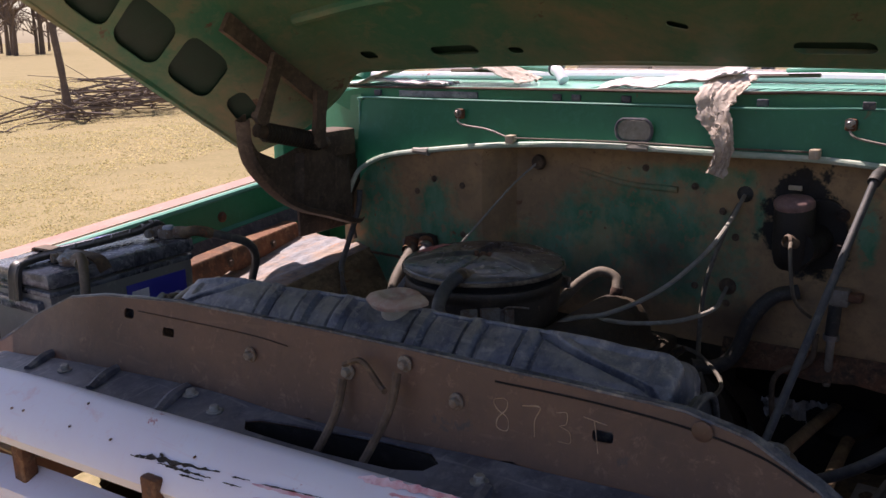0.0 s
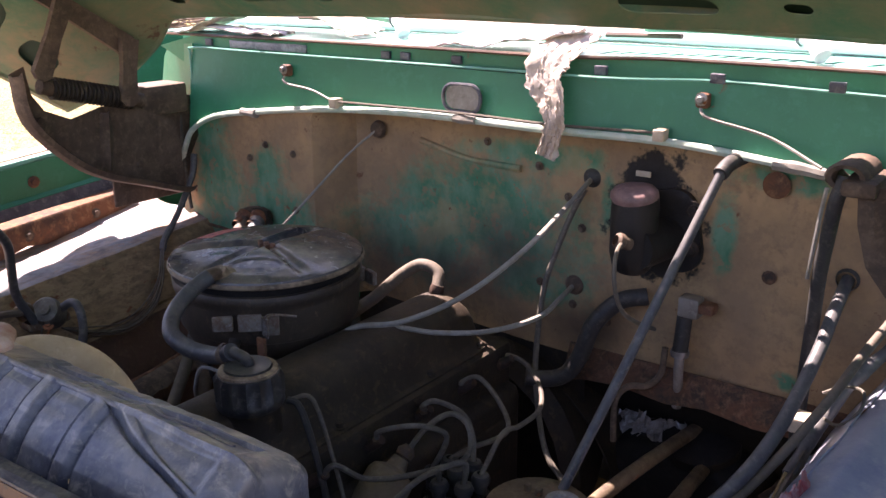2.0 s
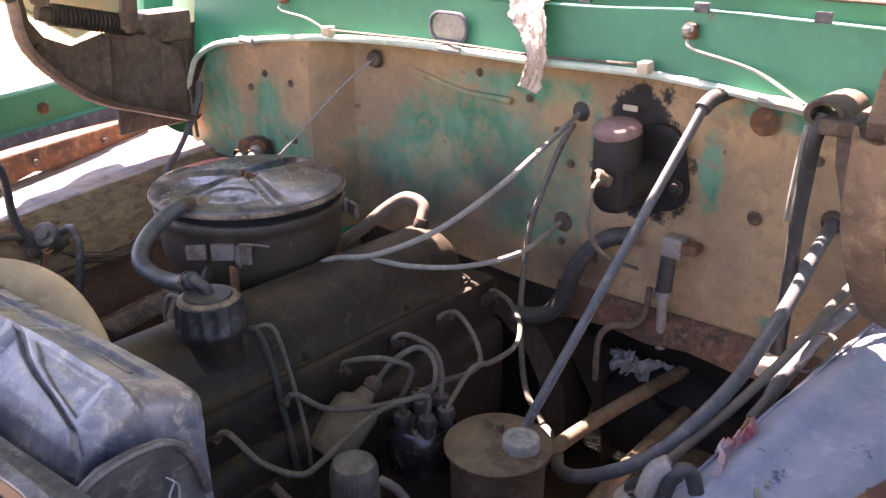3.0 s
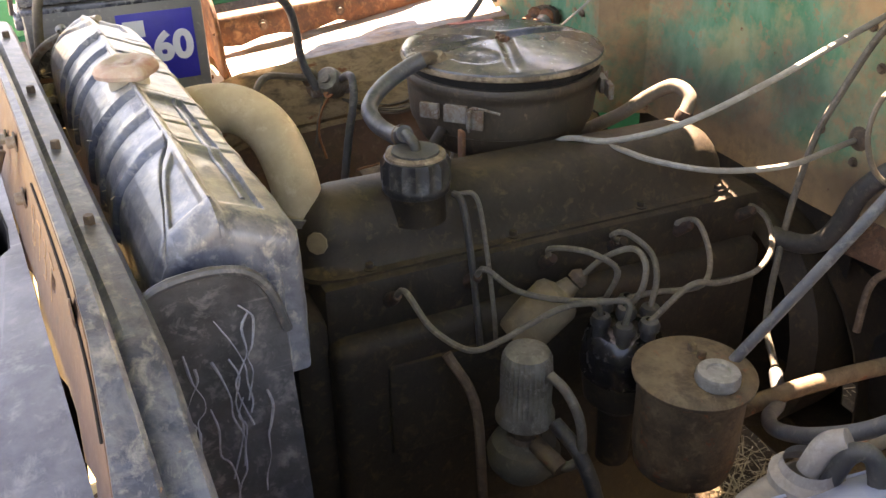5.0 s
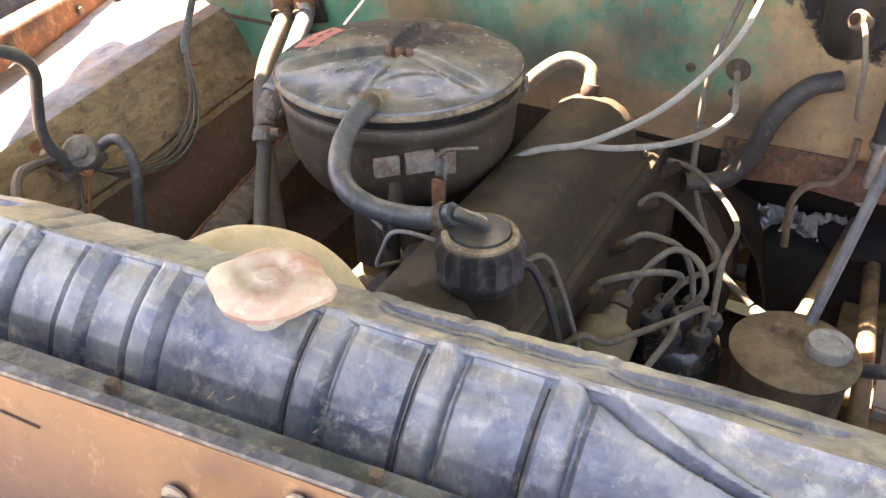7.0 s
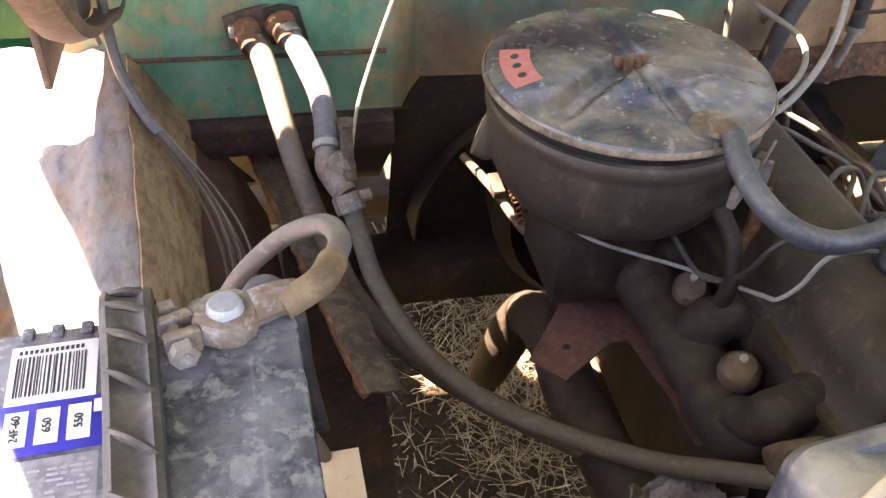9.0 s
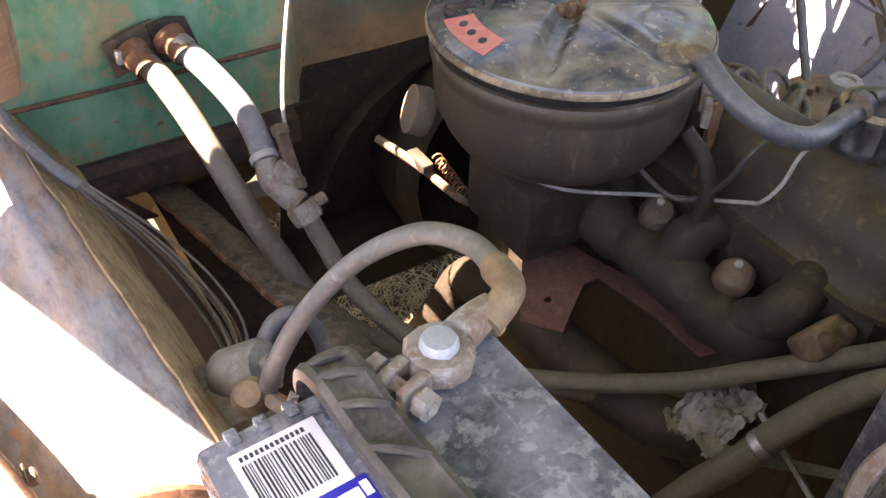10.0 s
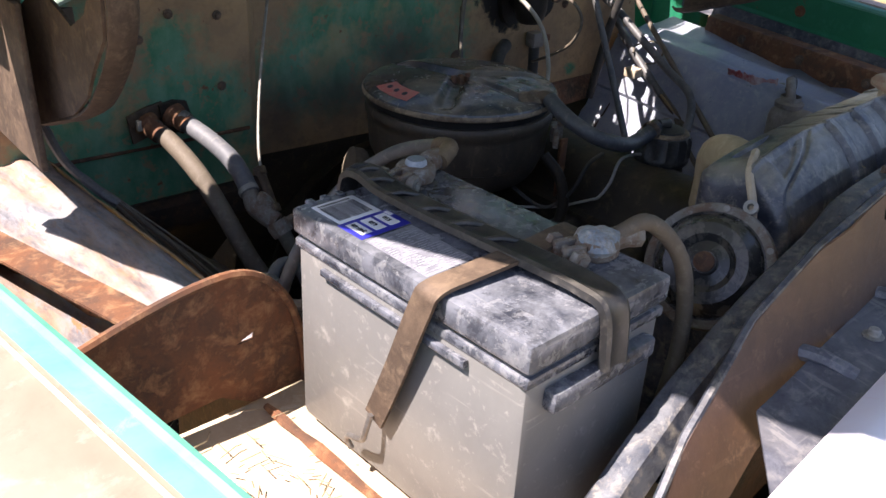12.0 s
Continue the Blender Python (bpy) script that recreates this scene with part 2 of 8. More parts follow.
M["red_rust"] = surface("red_scaled_rust", (0.15, 0.068, 0.045), (0.085, 0.042, 0.03), (0.24, 0.13, 0.095), 0.85, 0, 22, 90, bump=0.3, soft=0.08)
M["tray_tan"] = surface("tan_dusty_tray", (0.56, 0.46, 0.33), (0.44, 0.33, 0.22), (0.62, 0.54, 0.42), 0.85, 0, 10, 70, bump=0.15, chips=(0.28, 0.15, 0.08), chip_amount=0.1, fleck=0.3)
M["coil_tan"] = surface("tan_dust_coat", (0.22, 0.165, 0.10), (0.14, 0.105, 0.066), (0.30, 0.235, 0.155), 0.85, 0, 14, 70, bump=0.15)
M["manifold_dirt"] = surface("oil_caked_casting", (0.014, 0.010, 0.007), (0.030, 0.021, 0.013), (0.085, 0.058, 0.034), 0.75, 0, 16, 80, speck=0.35, bump=0.5, dust=(0.075, 0.054, 0.032), dust_at=0.5, soft=0.09)
M["splash"] = surface("dirt_caked_strip", (0.055, 0.042, 0.03), (0.13, 0.10, 0.066), (0.24, 0.19, 0.125), 0.85, 0, 24, 80, bump=0.4, soft=0.07, fleck=0.7)
M["print"] = surface("worn_small_print", (0.34, 0.34, 0.37), (0.24, 0.24, 0.27), (0.42, 0.42, 0.44), 0.5, 0, 60, 200, bump=0.0)
M["horn_black"] = surface("dusty_black_enamel", (0.014, 0.016, 0.02), (0.05, 0.048, 0.046), (0.2, 0.17, 0.13), 0.25, 0, 18, 60, speck=0.4, bump=0.05, dust=(0.16, 0.14, 0.11), dust_at=0.3)
M["rust_mid"] = surface("speckled_brown_rust", (0.13, 0.058, 0.03), (0.045, 0.03, 0.02), (0.26, 0.15, 0.085), 0.85, 0, 20, 80, 0.5, speck=0.5, bump=0.35, soft=0.08)
M["torn_film"] = surface("dusty_torn_film", (0.20, 0.19, 0.175), (0.11, 0.10, 0.09), (0.28, 0.265, 0.24), 0.5, 0, 22, 90, bump=0.15, soft=0.1)
M["flap"] = surface("scuffed_black_flap", (0.022, 0.023, 0.026), (0.055, 0.055, 0.058), (0.19, 0.18, 0.17), 0.45, 0, 14, 60, 0.5, speck=0.4, bump=0.12, dust=(0.14, 0.13, 0.115), dust_at=0.4, soft=0.1, scratch=0.4)
M["panel_blue"] = surface("dusty_blue_black_inner_panel", (0.20, 0.225, 0.30), (0.31, 0.325, 0.37), (0.44, 0.43, 0.42), 0.34, 0, 9, 50, 0.5, speck=0.3, bump=0.1, dust=(0.38, 0.38, 0.40), dust_at=0.4, chips=(0.06, 0.075, 0.12), chip_amount=0.18, soft=0.14, fleck=0.4, scratch=0.15)
# Darker copy of the hood's green, for the shade behind its holes.
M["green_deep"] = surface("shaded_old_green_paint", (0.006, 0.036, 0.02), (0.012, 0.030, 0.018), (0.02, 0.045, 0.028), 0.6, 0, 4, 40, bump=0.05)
M["red_stain"] = surface("bled_red_undercoat", (0.62, 0.16, 0.18), (0.82, 0.62, 0.66), (0.45, 0.07, 0.08), 0.45, 0, 16, 60, 0.5, bump=0.03, soft=0.12)
M["wire"] = surface("dusty_wire", (0.085, 0.072, 0.055), (0.15, 0.13, 0.10), (0.26, 0.22, 0.17), 0.7, 0, 30, 120, bump=0.05)
M["white_wire"] = surface("pale_cable", (0.31, 0.29, 0.25), (0.21, 0.19, 0.155), (0.42, 0.39, 0.34), 0.6, 0, 20, 90, bump=0.04)
M["steel"] = surface("worn_steel", (0.30, 0.29, 0.28), (0.18, 0.16, 0.14), (0.45, 0.43, 0.4), 0.42, 0.75, 20, 90, bump=0.1, chips=RUST, chip_amount=0.15)
M["alloy"] = surface("dull_dusty_alloy", (0.33, 0.315, 0.285), (0.2, 0.185, 0.155), (0.5, 0.47, 0.42), 0.6, 0.15, 20, 80, bump=0.2, soft=0.10)
M["bracket_grey"] = surface("dusty_grey_paint", (0.33, 0.31, 0.29), (0.22, 0.19, 0.165), (0.44, 0.40, 0.35), 0.6, 0, 12, 60, bump=0.12, speck=0.2)
M["brown_can"] = surface("dirty_brown_can", (0.15, 0.10, 0.056), (0.06, 0.038, 0.022), (0.25, 0.175, 0.10), 0.72, 0, 15, 70, bump=0.25, dust=(0.25, 0.185, 0.105), dust_at=0.55, chips=(0.19, 0.07, 0.032), chip_amount=0.32, soft=0.10, scratch=0.2)
M["copper"] = surface("tarnished_copper", (0.4, 0.16, 0.07), (0.25, 0.1, 0.05), (0.5, 0.27, 0.15), 0.45, 0.6, 20, 90)
M["pump_metal"] = surface("dull_pot_metal", (0.20, 0.185, 0.155), (0.11, 0.098, 0.078), (0.34, 0.315, 0.27), 0.55, 0.25, 24, 90, bump=0.35, soft=0.10, speck=0.3)
M["bakelite"] = surface("glossy_black_bakelite", (0.008, 0.008, 0.009), (0.016, 0.015, 0.015), (0.09, 0.08, 0.068), 0.22, 0, 18, 70, speck=0.3, bump=0.06, dust=(0.09, 0.08, 0.065), dust_at=0.6)
M["plastic"] = surface("black_moulded_plastic", (0.013, 0.013, 0.014), (0.028, 0.027, 0.027), (0.12, 0.11, 0.095), 0.42, 0, 18, 70, speck=0.4, bump=0.06, dust=(0.14, 0.125, 0.10), dust_at=0.4)
M["battery_case"] = surface("dusty_battery_case", (0.028, 0.031, 0.042), (0.155, 0.163, 0.19), (0.29, 0.29, 0.295), 0.24, 0, 19, 70, 0.5, speck=0.35, bump=0.08, dust=(0.22, 0.225, 0.24), dust_at=0.4, soft=0.10, fleck=0.65, scratch=0.35)
# Lighter copy of the case plastic, for sunlight on the battery's sides.
M["battery_side"] = surface("sunlit_scuffed_case", (0.15, 0.145, 0.14), (0.19, 0.185, 0.175), (0.36, 0.34, 0.31), 0.34, 0, 5, 60, 0.5, speck=0.15, bump=0.05, fleck=0.2, scratch=0.3)
M["salt"] = surface("blue_grey_corrosion", (0.24, 0.29, 0.34), (0.36, 0.36, 0.35), (0.17, 0.12, 0.08), 0.8, 0.1, 70, 170, 0.5, speck=0.6, bump=0.6, soft=0.07)
M["clamp"] = surface("corroded_clamp", (0.215, 0.195, 0.165), (0.155, 0.10, 0.068), (0.38, 0.37, 0.35), 0.85, 0.1, 40, 150, bump=0.4, soft=0.08)
M["lead"] = surface("dull_lead_post", (0.33, 0.36, 0.40), (0.24, 0.26, 0.29), (0.48, 0.50, 0.53), 0.5, 0.4, 30, 110)
M["white_paint"] = surface("faded_white_paint", (0.86, 0.85, 0.92), (0.84, 0.76, 0.82), (0.80, 0.50, 0.50), 0.36, 0, 4, 12, 0.35, speck=0.10, bump=0.03, soft=0.16, chips=(0.55, 0.16, 0.15), chip_amount=0.02, fleck=0.12, scratch=0.12)
M["fender_top"] = surface("faded_pink_white_paint", (0.38, 0.215, 0.165), (0.33, 0.155, 0.115), (0.46, 0.33, 0.28), 0.5, 0, 5, 24, bump=0.04)
M["teal_pale"] = surface("sun_faded_green_paint", (0.14, 0.38, 0.30), (0.085, 0.31, 0.225), (0.27, 0.43, 0.36), 0.5, 0, 4, 30, speck=0.05, bump=0.03)
M["worn_seam"] = surface("worn_pale_cable_cover", (0.60, 0.64, 0.54), (0.34, 0.48, 0.38), (0.74, 0.74, 0.68), 0.5, 0, 16, 60, bump=0.08)
M["apron"] = surface("mottled_inner_panel", (0.39, 0.275, 0.155), (0.20, 0.132, 0.072), (0.065, 0.046, 0.032), 0.75, 0, 12, 80, 0.5, speck=0.6, bump=0.25, chips=(0.22, 0.085, 0.038), chip_amount=0.28, grain=(1, 0.5, 1), soft=0.10, fleck=0.6)
M["apron_brown"] = surface("rust_brown_inner_panel", (0.125, 0.062, 0.038), (0.075, 0.045, 0.028), (0.20, 0.125, 0.075), 0.75, 0, 9, 70, 0.5, speck=0.4, bump=0.25, chips=(0.05, 0.036, 0.028), chip_amount=0.2, soft=0.10)
M["apron_blue"] = surface("blue_grey_inner_panel", (0.27, 0.275, 0.30), (0.34, 0.215, 0.14), (0.06, 0.062, 0.08), 0.55, 0, 15, 90, 0.5, speck=0.7, bump=0.3, dust=(0.42, 0.38, 0.34), dust_at=0.3, chips=(0.36, 0.16, 0.075), chip_amount=0.24, grain=(1, 0.35, 1), soft=0.09, fleck=0.6)
M["hinge"] = surface("brown_dusty_hinge", (0.068, 0.044, 0.029), (0.125, 0.083, 0.054), (0.21, 0.145, 0.092), 0.75, 0, 14, 70, speck=0.5, bump=0.25, soft=0.09)
M["cloth"] = surface("dirty_rag_cloth", (0.62, 0.54, 0.48), (0.48, 0.38, 0.30), (0.7, 0.64, 0.6), 0.95, 0, 8, 180, bump=0.4, spec=0.1)
M["cloth_white"] = surface("bleached_rag_cloth", (0.78, 0.74, 0.74), (0.66, 0.58, 0.55), (0.8, 0.78, 0.78), 0.95, 0, 9, 160, bump=0.4, spec=0.1)
M["cream"] = surface("yellowed_plastic", (0.55, 0.46, 0.34), (0.42, 0.33, 0.23), (0.6, 0.53, 0.43), 0.6, 0, 12, 60, bump=0.08)
M["dusty_plastic"] = surface("dusty_aged_plastic", (0.27, 0.235, 0.205), (0.18, 0.145, 0.115), (0.38, 0.34, 0.30), 0.6, 0, 16, 60, 0.5, speck=0.4, bump=0.12, dust=(0.28, 0.225, 0.16), dust_at=0.5, soft=0.1)
M["pink"] = surface("pinkish_cap_plastic", (0.25, 0.145, 0.135), (0.15, 0.09, 0.08), (0.36, 0.24, 0.22), 0.5, 0, 30, 80)
# Black parts, and the colour put in for deep shade in openings.
M["black"] = surface("black_and_shade", (0.009, 0.008, 0.008), (0.016, 0.014, 0.013), (0.035, 0.03, 0.027), 0.75, 0, 12, 70, bump=0.2, spec=0.25)
M["red_bag"] = surface("red_and_white_wrapper", (0.36, 0.06, 0.06), (0.5, 0.42, 0.40), (0.55, 0.48, 0.45), 0.55, 0, 16, 50, 0.5, bump=0.1)
M["foil"] = surface("torn_foil", (0.45, 0.43, 0.40), (0.3, 0.28, 0.25), (0.6, 0.58, 0.55), 0.35, 0.6, 40, 120, bump=0.4)
M["red_label"] = surface("faded_red_label", (0.62, 0.13, 0.10), (0.55, 0.2, 0.16), (0.6, 0.34, 0.26), 0.6, 0, 30, 90, bump=0.02)
M["label_white"] = surface("white_label", (0.75, 0.76, 0.78), (0.68, 0.69, 0.72), (0.6, 0.6, 0.62), 0.45, 0, 12, 60, speck=0.1, bump=0.01)
M["label_blue"] = surface("blue_label", (0.02, 0.022, 0.30), (0.03, 0.03, 0.36), (0.08, 0.08, 0.4), 0.4, 0, 12, 60, speck=0.1, bump=0.01)
M["ink"] = surface("black_ink", (0.02, 0.02, 0.025), (0.03, 0.03, 0.035), (0.05, 0.05, 0.05), 0.5, bump=0.0)
M["chalk"] = surface("rubbed_chalk_mark", (0.44, 0.31, 0.21), (0.30, 0.19, 0.12), (0.52, 0.42, 0.31), 0.95, 0, 60, 200)
M["soil"] = surface("dry_field_soil", (0.245, 0.20, 0.10), (0.335, 0.265, 0.145), (0.17, 0.155, 0.066), 0.95, 0, 0.7, 26, speck=0.9, bump=0.4, spec=0.1, fleck=0.6)
M["shade_soil"] = surface("shade_dark_litter_soil", (0.026, 0.018, 0.011), (0.052, 0.037, 0.022), (0.12, 0.09, 0.055), 0.95, 0, 9, 60, bump=0.5, spec=0.1)
M["grass"] = bpy.data.materials.new("dry_grass_blades")
M["grass"].use_nodes = True
gn, gl = M["grass"].node_tree.nodes, M["grass"].node_tree.links
g_noise, g_ramp = gn.new("ShaderNodeTexNoise"), gn.new("ShaderNodeMix")
g_noise.inputs["Scale"].default_value, g_noise.inputs["Detail"].default_value = 0.9, 8
gl.new(gn.new("ShaderNodeNewGeometry").outputs["Position"], g_noise.inputs["Vector"])
g_ramp.data_type = "RGBA"
g_ramp.inputs[6].default_value, g_ramp.inputs[7].default_value = (0.46, 0.43, 0.20, 1), (0.66, 0.54, 0.31, 1)
gl.new(g_noise.outputs["Fac"], g_ramp.inputs["Factor"])
g_dif, g_tra, g_mix = gn.new("ShaderNodeBsdfDiffuse"), gn.new("ShaderNodeBsdfTranslucent"), gn.new("ShaderNodeMixShader")
for g_node in (g_dif, g_tra):
    gl.new(g_ramp.outputs[2], g_node.inputs["Color"])
gl.new(g_dif.outputs[0], g_mix.inputs[1])
gl.new(g_tra.outputs[0], g_mix.inputs[2])
gl.new(g_mix.outputs[0], gn["Material Output"].inputs["Surface"])
M["straw"] = surface("pale_straw", (0.34, 0.26, 0.15), (0.17, 0.135, 0.075), (0.48, 0.40, 0.27), 0.8, 0, 40, 120, bump=0.0, soft=0.08)
M["bark"] = surface("grey_brown_wood", (0.16, 0.115, 0.085), (0.10, 0.075, 0.06), (0.24, 0.19, 0.15), 0.9, 0, 5, 40, bump=0.5)
M["car_glass"] = surface("dark_vehicle_glass", (0.06, 0.075, 0.1), (0.1, 0.12, 0.15), (0.15, 0.17, 0.2), 0.15, bump=0.0)
M["car_paint"] = surface("pale_vehicle_paint", (0.60, 0.56, 0.50), (0.5, 0.47, 0.43), (0.65, 0.6, 0.55), 0.35, bump=0.0)
M["sticker"] = surface("grey_sticker_strip", (0.26, 0.26, 0.29), (0.15, 0.15, 0.175), (0.38, 0.38, 0.40), 0.5, 0, 40, 120, bump=0.02, soft=0.07)
glass = bpy.data.materials.new("windshield_glass")
glass.use_nodes = True
gb = glass.node_tree.nodes["Principled BSDF"]
gb.inputs["Transmission Weight"].default_value, gb.inputs["Roughness"].default_value, gb.inputs["IOR"].default_value = 1.0, 0.02, 1.45
M["glass"] = glass


# ---------------------------------------------------------------- building helpers
def thing(name, at, label, category, group="", kind=""):
    ob = new(name)
    ob.empty_display_size = 0.02
    ob.location = at
    return tagged(ob, label, category, group, kind)


def origin_of(ob):
    p = Vector(ob.location)
    return p + origin_of(ob.parent) if ob.parent else p


def part(name, bm, material, parent, label="", smooth=True):
    """Links a bmesh made in the place's own metres as one mesh under a thing or a part."""
    if parent is not None:
        bmesh.ops.translate(bm, verts=bm.verts, vec=-origin_of(parent))
    bmesh.ops.recalc_face_normals(bm, faces=bm.faces)
    me = bpy.data.meshes.new(name)
    bm.to_mesh(me)
    bm.free()
    me.materials.append(M[material] if isinstance(material, str) else material)
    if smooth:
        me.polygons.foreach_set("use_smooth", [True] * len(me.polygons))
        me.set_sharp_from_angle(angle=radians(38))
    ob = new(name, me)
    ob.parent = parent
    return tagged(ob, label)


def alone(name, bm, material, label, category, group="", kind="", smooth=True):
    return tagged(part(name, bm, material, None, "", smooth), label, category, group, kind)


def spline(points, step=8):
    """A smooth run of points through the given ones."""
    p = [Vector(v) for v in points]
    p = [2 * p[0] - p[1]] + p + [2 * p[-1] - p[-2]]
    out = []
    for a, b, c, d in zip(p, p[1:], p[2:], p[3:]):
        for i in range(step):
            t = i / step
            out.append(0.5 * (2 * b + (c - a) * t + (2 * a - 5 * b + 4 * c - d) * t * t + (3 * b - a - 3 * c + d) * t ** 3))
    return out + [p[-2]]


def tube(points, radius, sides=10, step=8, into=None, wobble=0.0, ends=None):
    """A round tube along a smooth line. ends: radius at its far end."""
    bm = into or bmesh.new()
    line = spline(points, step) if step > 1 else [Vector(v) for v in points]
    ahead = (line[1] - line[0]).normalized()
    side = ahead.cross(Vector((0, 0, 1)) if abs(ahead.z) < 0.9 else Vector((1, 0, 0))).normalized()
    rings = []
    for i, p in enumerate(line):
        ahead = (line[min(i + 1, len(line) - 1)] - line[max(i - 1, 0)]).normalized()
        side = (side - ahead * side.dot(ahead)).normalized()
        over = ahead.cross(side)
        r = radius + ((ends - radius) * i / (len(line) - 1) if ends is not None else 0)
        r *= 1 + wobble * noise.noise(p * 40)
        rings.append([bm.verts.new(p + r * (math.cos(a) * side + math.sin(a) * over)) for a in (2 * math.pi * k / sides for k in range(sides))])
    for a, b in zip(rings, rings[1:]):
        for k in range(sides):
            bm.faces.new((a[k], a[(k + 1) % sides], b[(k + 1) % sides], b[k]))
    bm.faces.new(rings[0][::-1]), bm.faces.new(rings[-1])
    return bm


def lathe(profile, at, axis=(0, 0, 1), sides=32, into=None, shape=None):
    """A turned form: (radius, height) pairs round an axis. shape(angle, radius, height) gives a height to add."""
    bm = into or bmesh.new()
    turn = Vector((0, 0, 1)).rotation_difference(Vector(axis)).to_matrix()
    rings = []
    for r, h in profile:
        if r < 1e-6:
            rings.append([bm.verts.new(Vector(at) + turn @ Vector((0, 0, h + (shape(0, 0, h) if shape else 0))))])
            continue
        ring = []
        for k in range(sides):
            a = 2 * math.pi * k / sides
            ring.append(bm.verts.new(Vector(at) + turn @ Vector((r * math.cos(a), r * math.sin(a), h + (shape(a, r, h) if shape else 0)))))
        rings.append(ring)
    for a, b in zip(rings, rings[1:]):
        if len(a) == 1 and len(b) == 1:
            continue
        for k in range(sides):
            j = (k + 1) % sides
            if len(a) == 1:
                bm.faces.new((a[0], b[k], b[j]))
            elif len(b) == 1:
                bm.faces.new((a[k], a[j], b[0]))
            else:
                bm.faces.new((a[k], a[j], b[j], b[k]))
    return bm


def block(x0, x1, y0, y1, z0, z1, bevel=0.003, turn=None, into=None, segments=2):
    """A box with rounded edges. turn: a matrix about the box's middle."""
    bm = bmesh.new()
    bmesh.ops.create_cube(bm, size=1)
    mid = Vector(((x0 + x1) / 2, (y0 + y1) / 2, (z0 + z1) / 2))
    for v in bm.verts:
        v.co = Vector((v.co.x * (x1 - x0), v.co.y * (y1 - y0), v.co.z * (z1 - z0)))
    if bevel:
        bmesh.ops.bevel(bm, geom=bm.edges[:], offset=bevel, segments=segments, profile=0.5, affect="EDGES")
    for v in bm.verts:
        v.co = mid + (turn @ v.co if turn else v.co)
    return merge(into, bm)


def merge(into, bm):
    if into is None:
        return bm
    me = bpy.data.meshes.new("tmp")
    bm.to_mesh(me)
    bm.free()
    into.from_mesh(me)
    bpy.data.meshes.remove(me)
    return into


def inside(p, loop):
    hit = False
    for (x0, y0), (x1, y1) in zip(loop, loop[1:] + loop[:1]):
        if (y0 > p[1]) != (y1 > p[1]) and p[0] < (x1 - x0) * (p[1] - y0) / (y1 - y0) + x0:
            hit = not hit
    return hit


def rounded(cx, cy, w, h, r, turn=0.0, n=5):
    """A loop round a rectangle with rounded corners."""
    out = []
    for sx, sy, a0 in ((1, 1, 0), (-1, 1, 90), (-1, -1, 180), (1, -1, 270)):
        for k in range(n):
            a = radians(a0 + 90 * k / (n - 1))
            x, y = sx * (w / 2 - r) + r * math.cos(a), sy * (h / 2 - r) + r * math.sin(a)
            c, s = math.cos(turn), math.sin(turn)
            out.append((cx + c * x - s * y, cy + s * x + c * y))
    return out


def sheet(outer, holes, place, thick=0.002, grid=0.05, into=None):
    """Sheet metal with real openings: outlines in a flat plan, and place(u, v) -> the point and its normal in the place."""
    from mathutils import geometry
    pts, edges = [], []
    for loop in [outer] + holes:
        dense = []
        for (a, b), (c, d) in zip(loop, loop[1:] + loop[:1]):
            k = max(1, int(math.hypot(c - a, d - b) / grid))
            dense += [(a + (c - a) * i / k, b + (d - b) * i / k) for i in range(k)]
        edges += [(len(pts) + i, len(pts) + (i + 1) % len(dense)) for i in range(len(dense))]
        pts += dense
    lo, hi = [min(p[i] for p in outer) for i in (0, 1)], [max(p[i] for p in outer) for i in (0, 1)]
    for i in range(1, int((hi[0] - lo[0]) / grid) + 1):
        for j in range(1, int((hi[1] - lo[1]) / grid) + 1):
            p = (lo[0] + i * grid, lo[1] + j * grid)
            if inside(p, outer) and not any(inside(p, h) for h in holes):
                pts.append(p)
    verts, _, faces, *_ = geometry.delaunay_2d_cdt([Vector(p) for p in pts], edges, [], 0, 1e-6)
    bm = bmesh.new()
    top, low = [], []
    for v in verts:
        p, nrm = place(v.x, v.y)
        top.append(bm.verts.new(Vector(p)))
        low.append(bm.verts.new(Vector(p) - Vector(nrm).normalized() * thick))
    count = {}
    for f in faces:
        c = (sum(verts[i].x for i in f) / 3, sum(verts[i].y for i in f) / 3)
        if not inside(c, outer) or any(inside(c, h) for h in holes):
            continue
        bm.faces.new([top[i] for i in f])
        bm.faces.new([low[i] for i in reversed(f)])
        for a, b in zip(f, list(f[1:]) + [f[0]]):
            count[(min(a, b), max(a, b))] = count.get((min(a, b), max(a, b)), 0) + 1
    for (a, b), k in count.items():
        if k == 1:
            bm.faces.new((top[a], top[b], low[b], low[a]))
    loose = [v for v in bm.verts if not v.link_faces]
    bmesh.ops.delete(bm, geom=loose, context="VERTS")
    return merge(into, bm)


def skin(rows, thick=0.0, into=None, closed=False):
    """A surface through rows of points, given thickness along its own normals."""
    bm = bmesh.new()
    grid = [[bm.verts.new(Vector(p)) for p in row] for row in rows]
    for a, b in zip(grid, grid[1:]):
        n = len(a)
        for k in range(n if closed else n - 1):
            bm.faces.new((a[k], a[(k + 1) % n], b[(k + 1) % n], b[k]))
    if thick:
        bmesh.ops.recalc_face_normals(bm, faces=bm.faces)
        bmesh.ops.solidify(bm, geom=bm.faces[:], thickness=thick)
    return merge(into, bm)


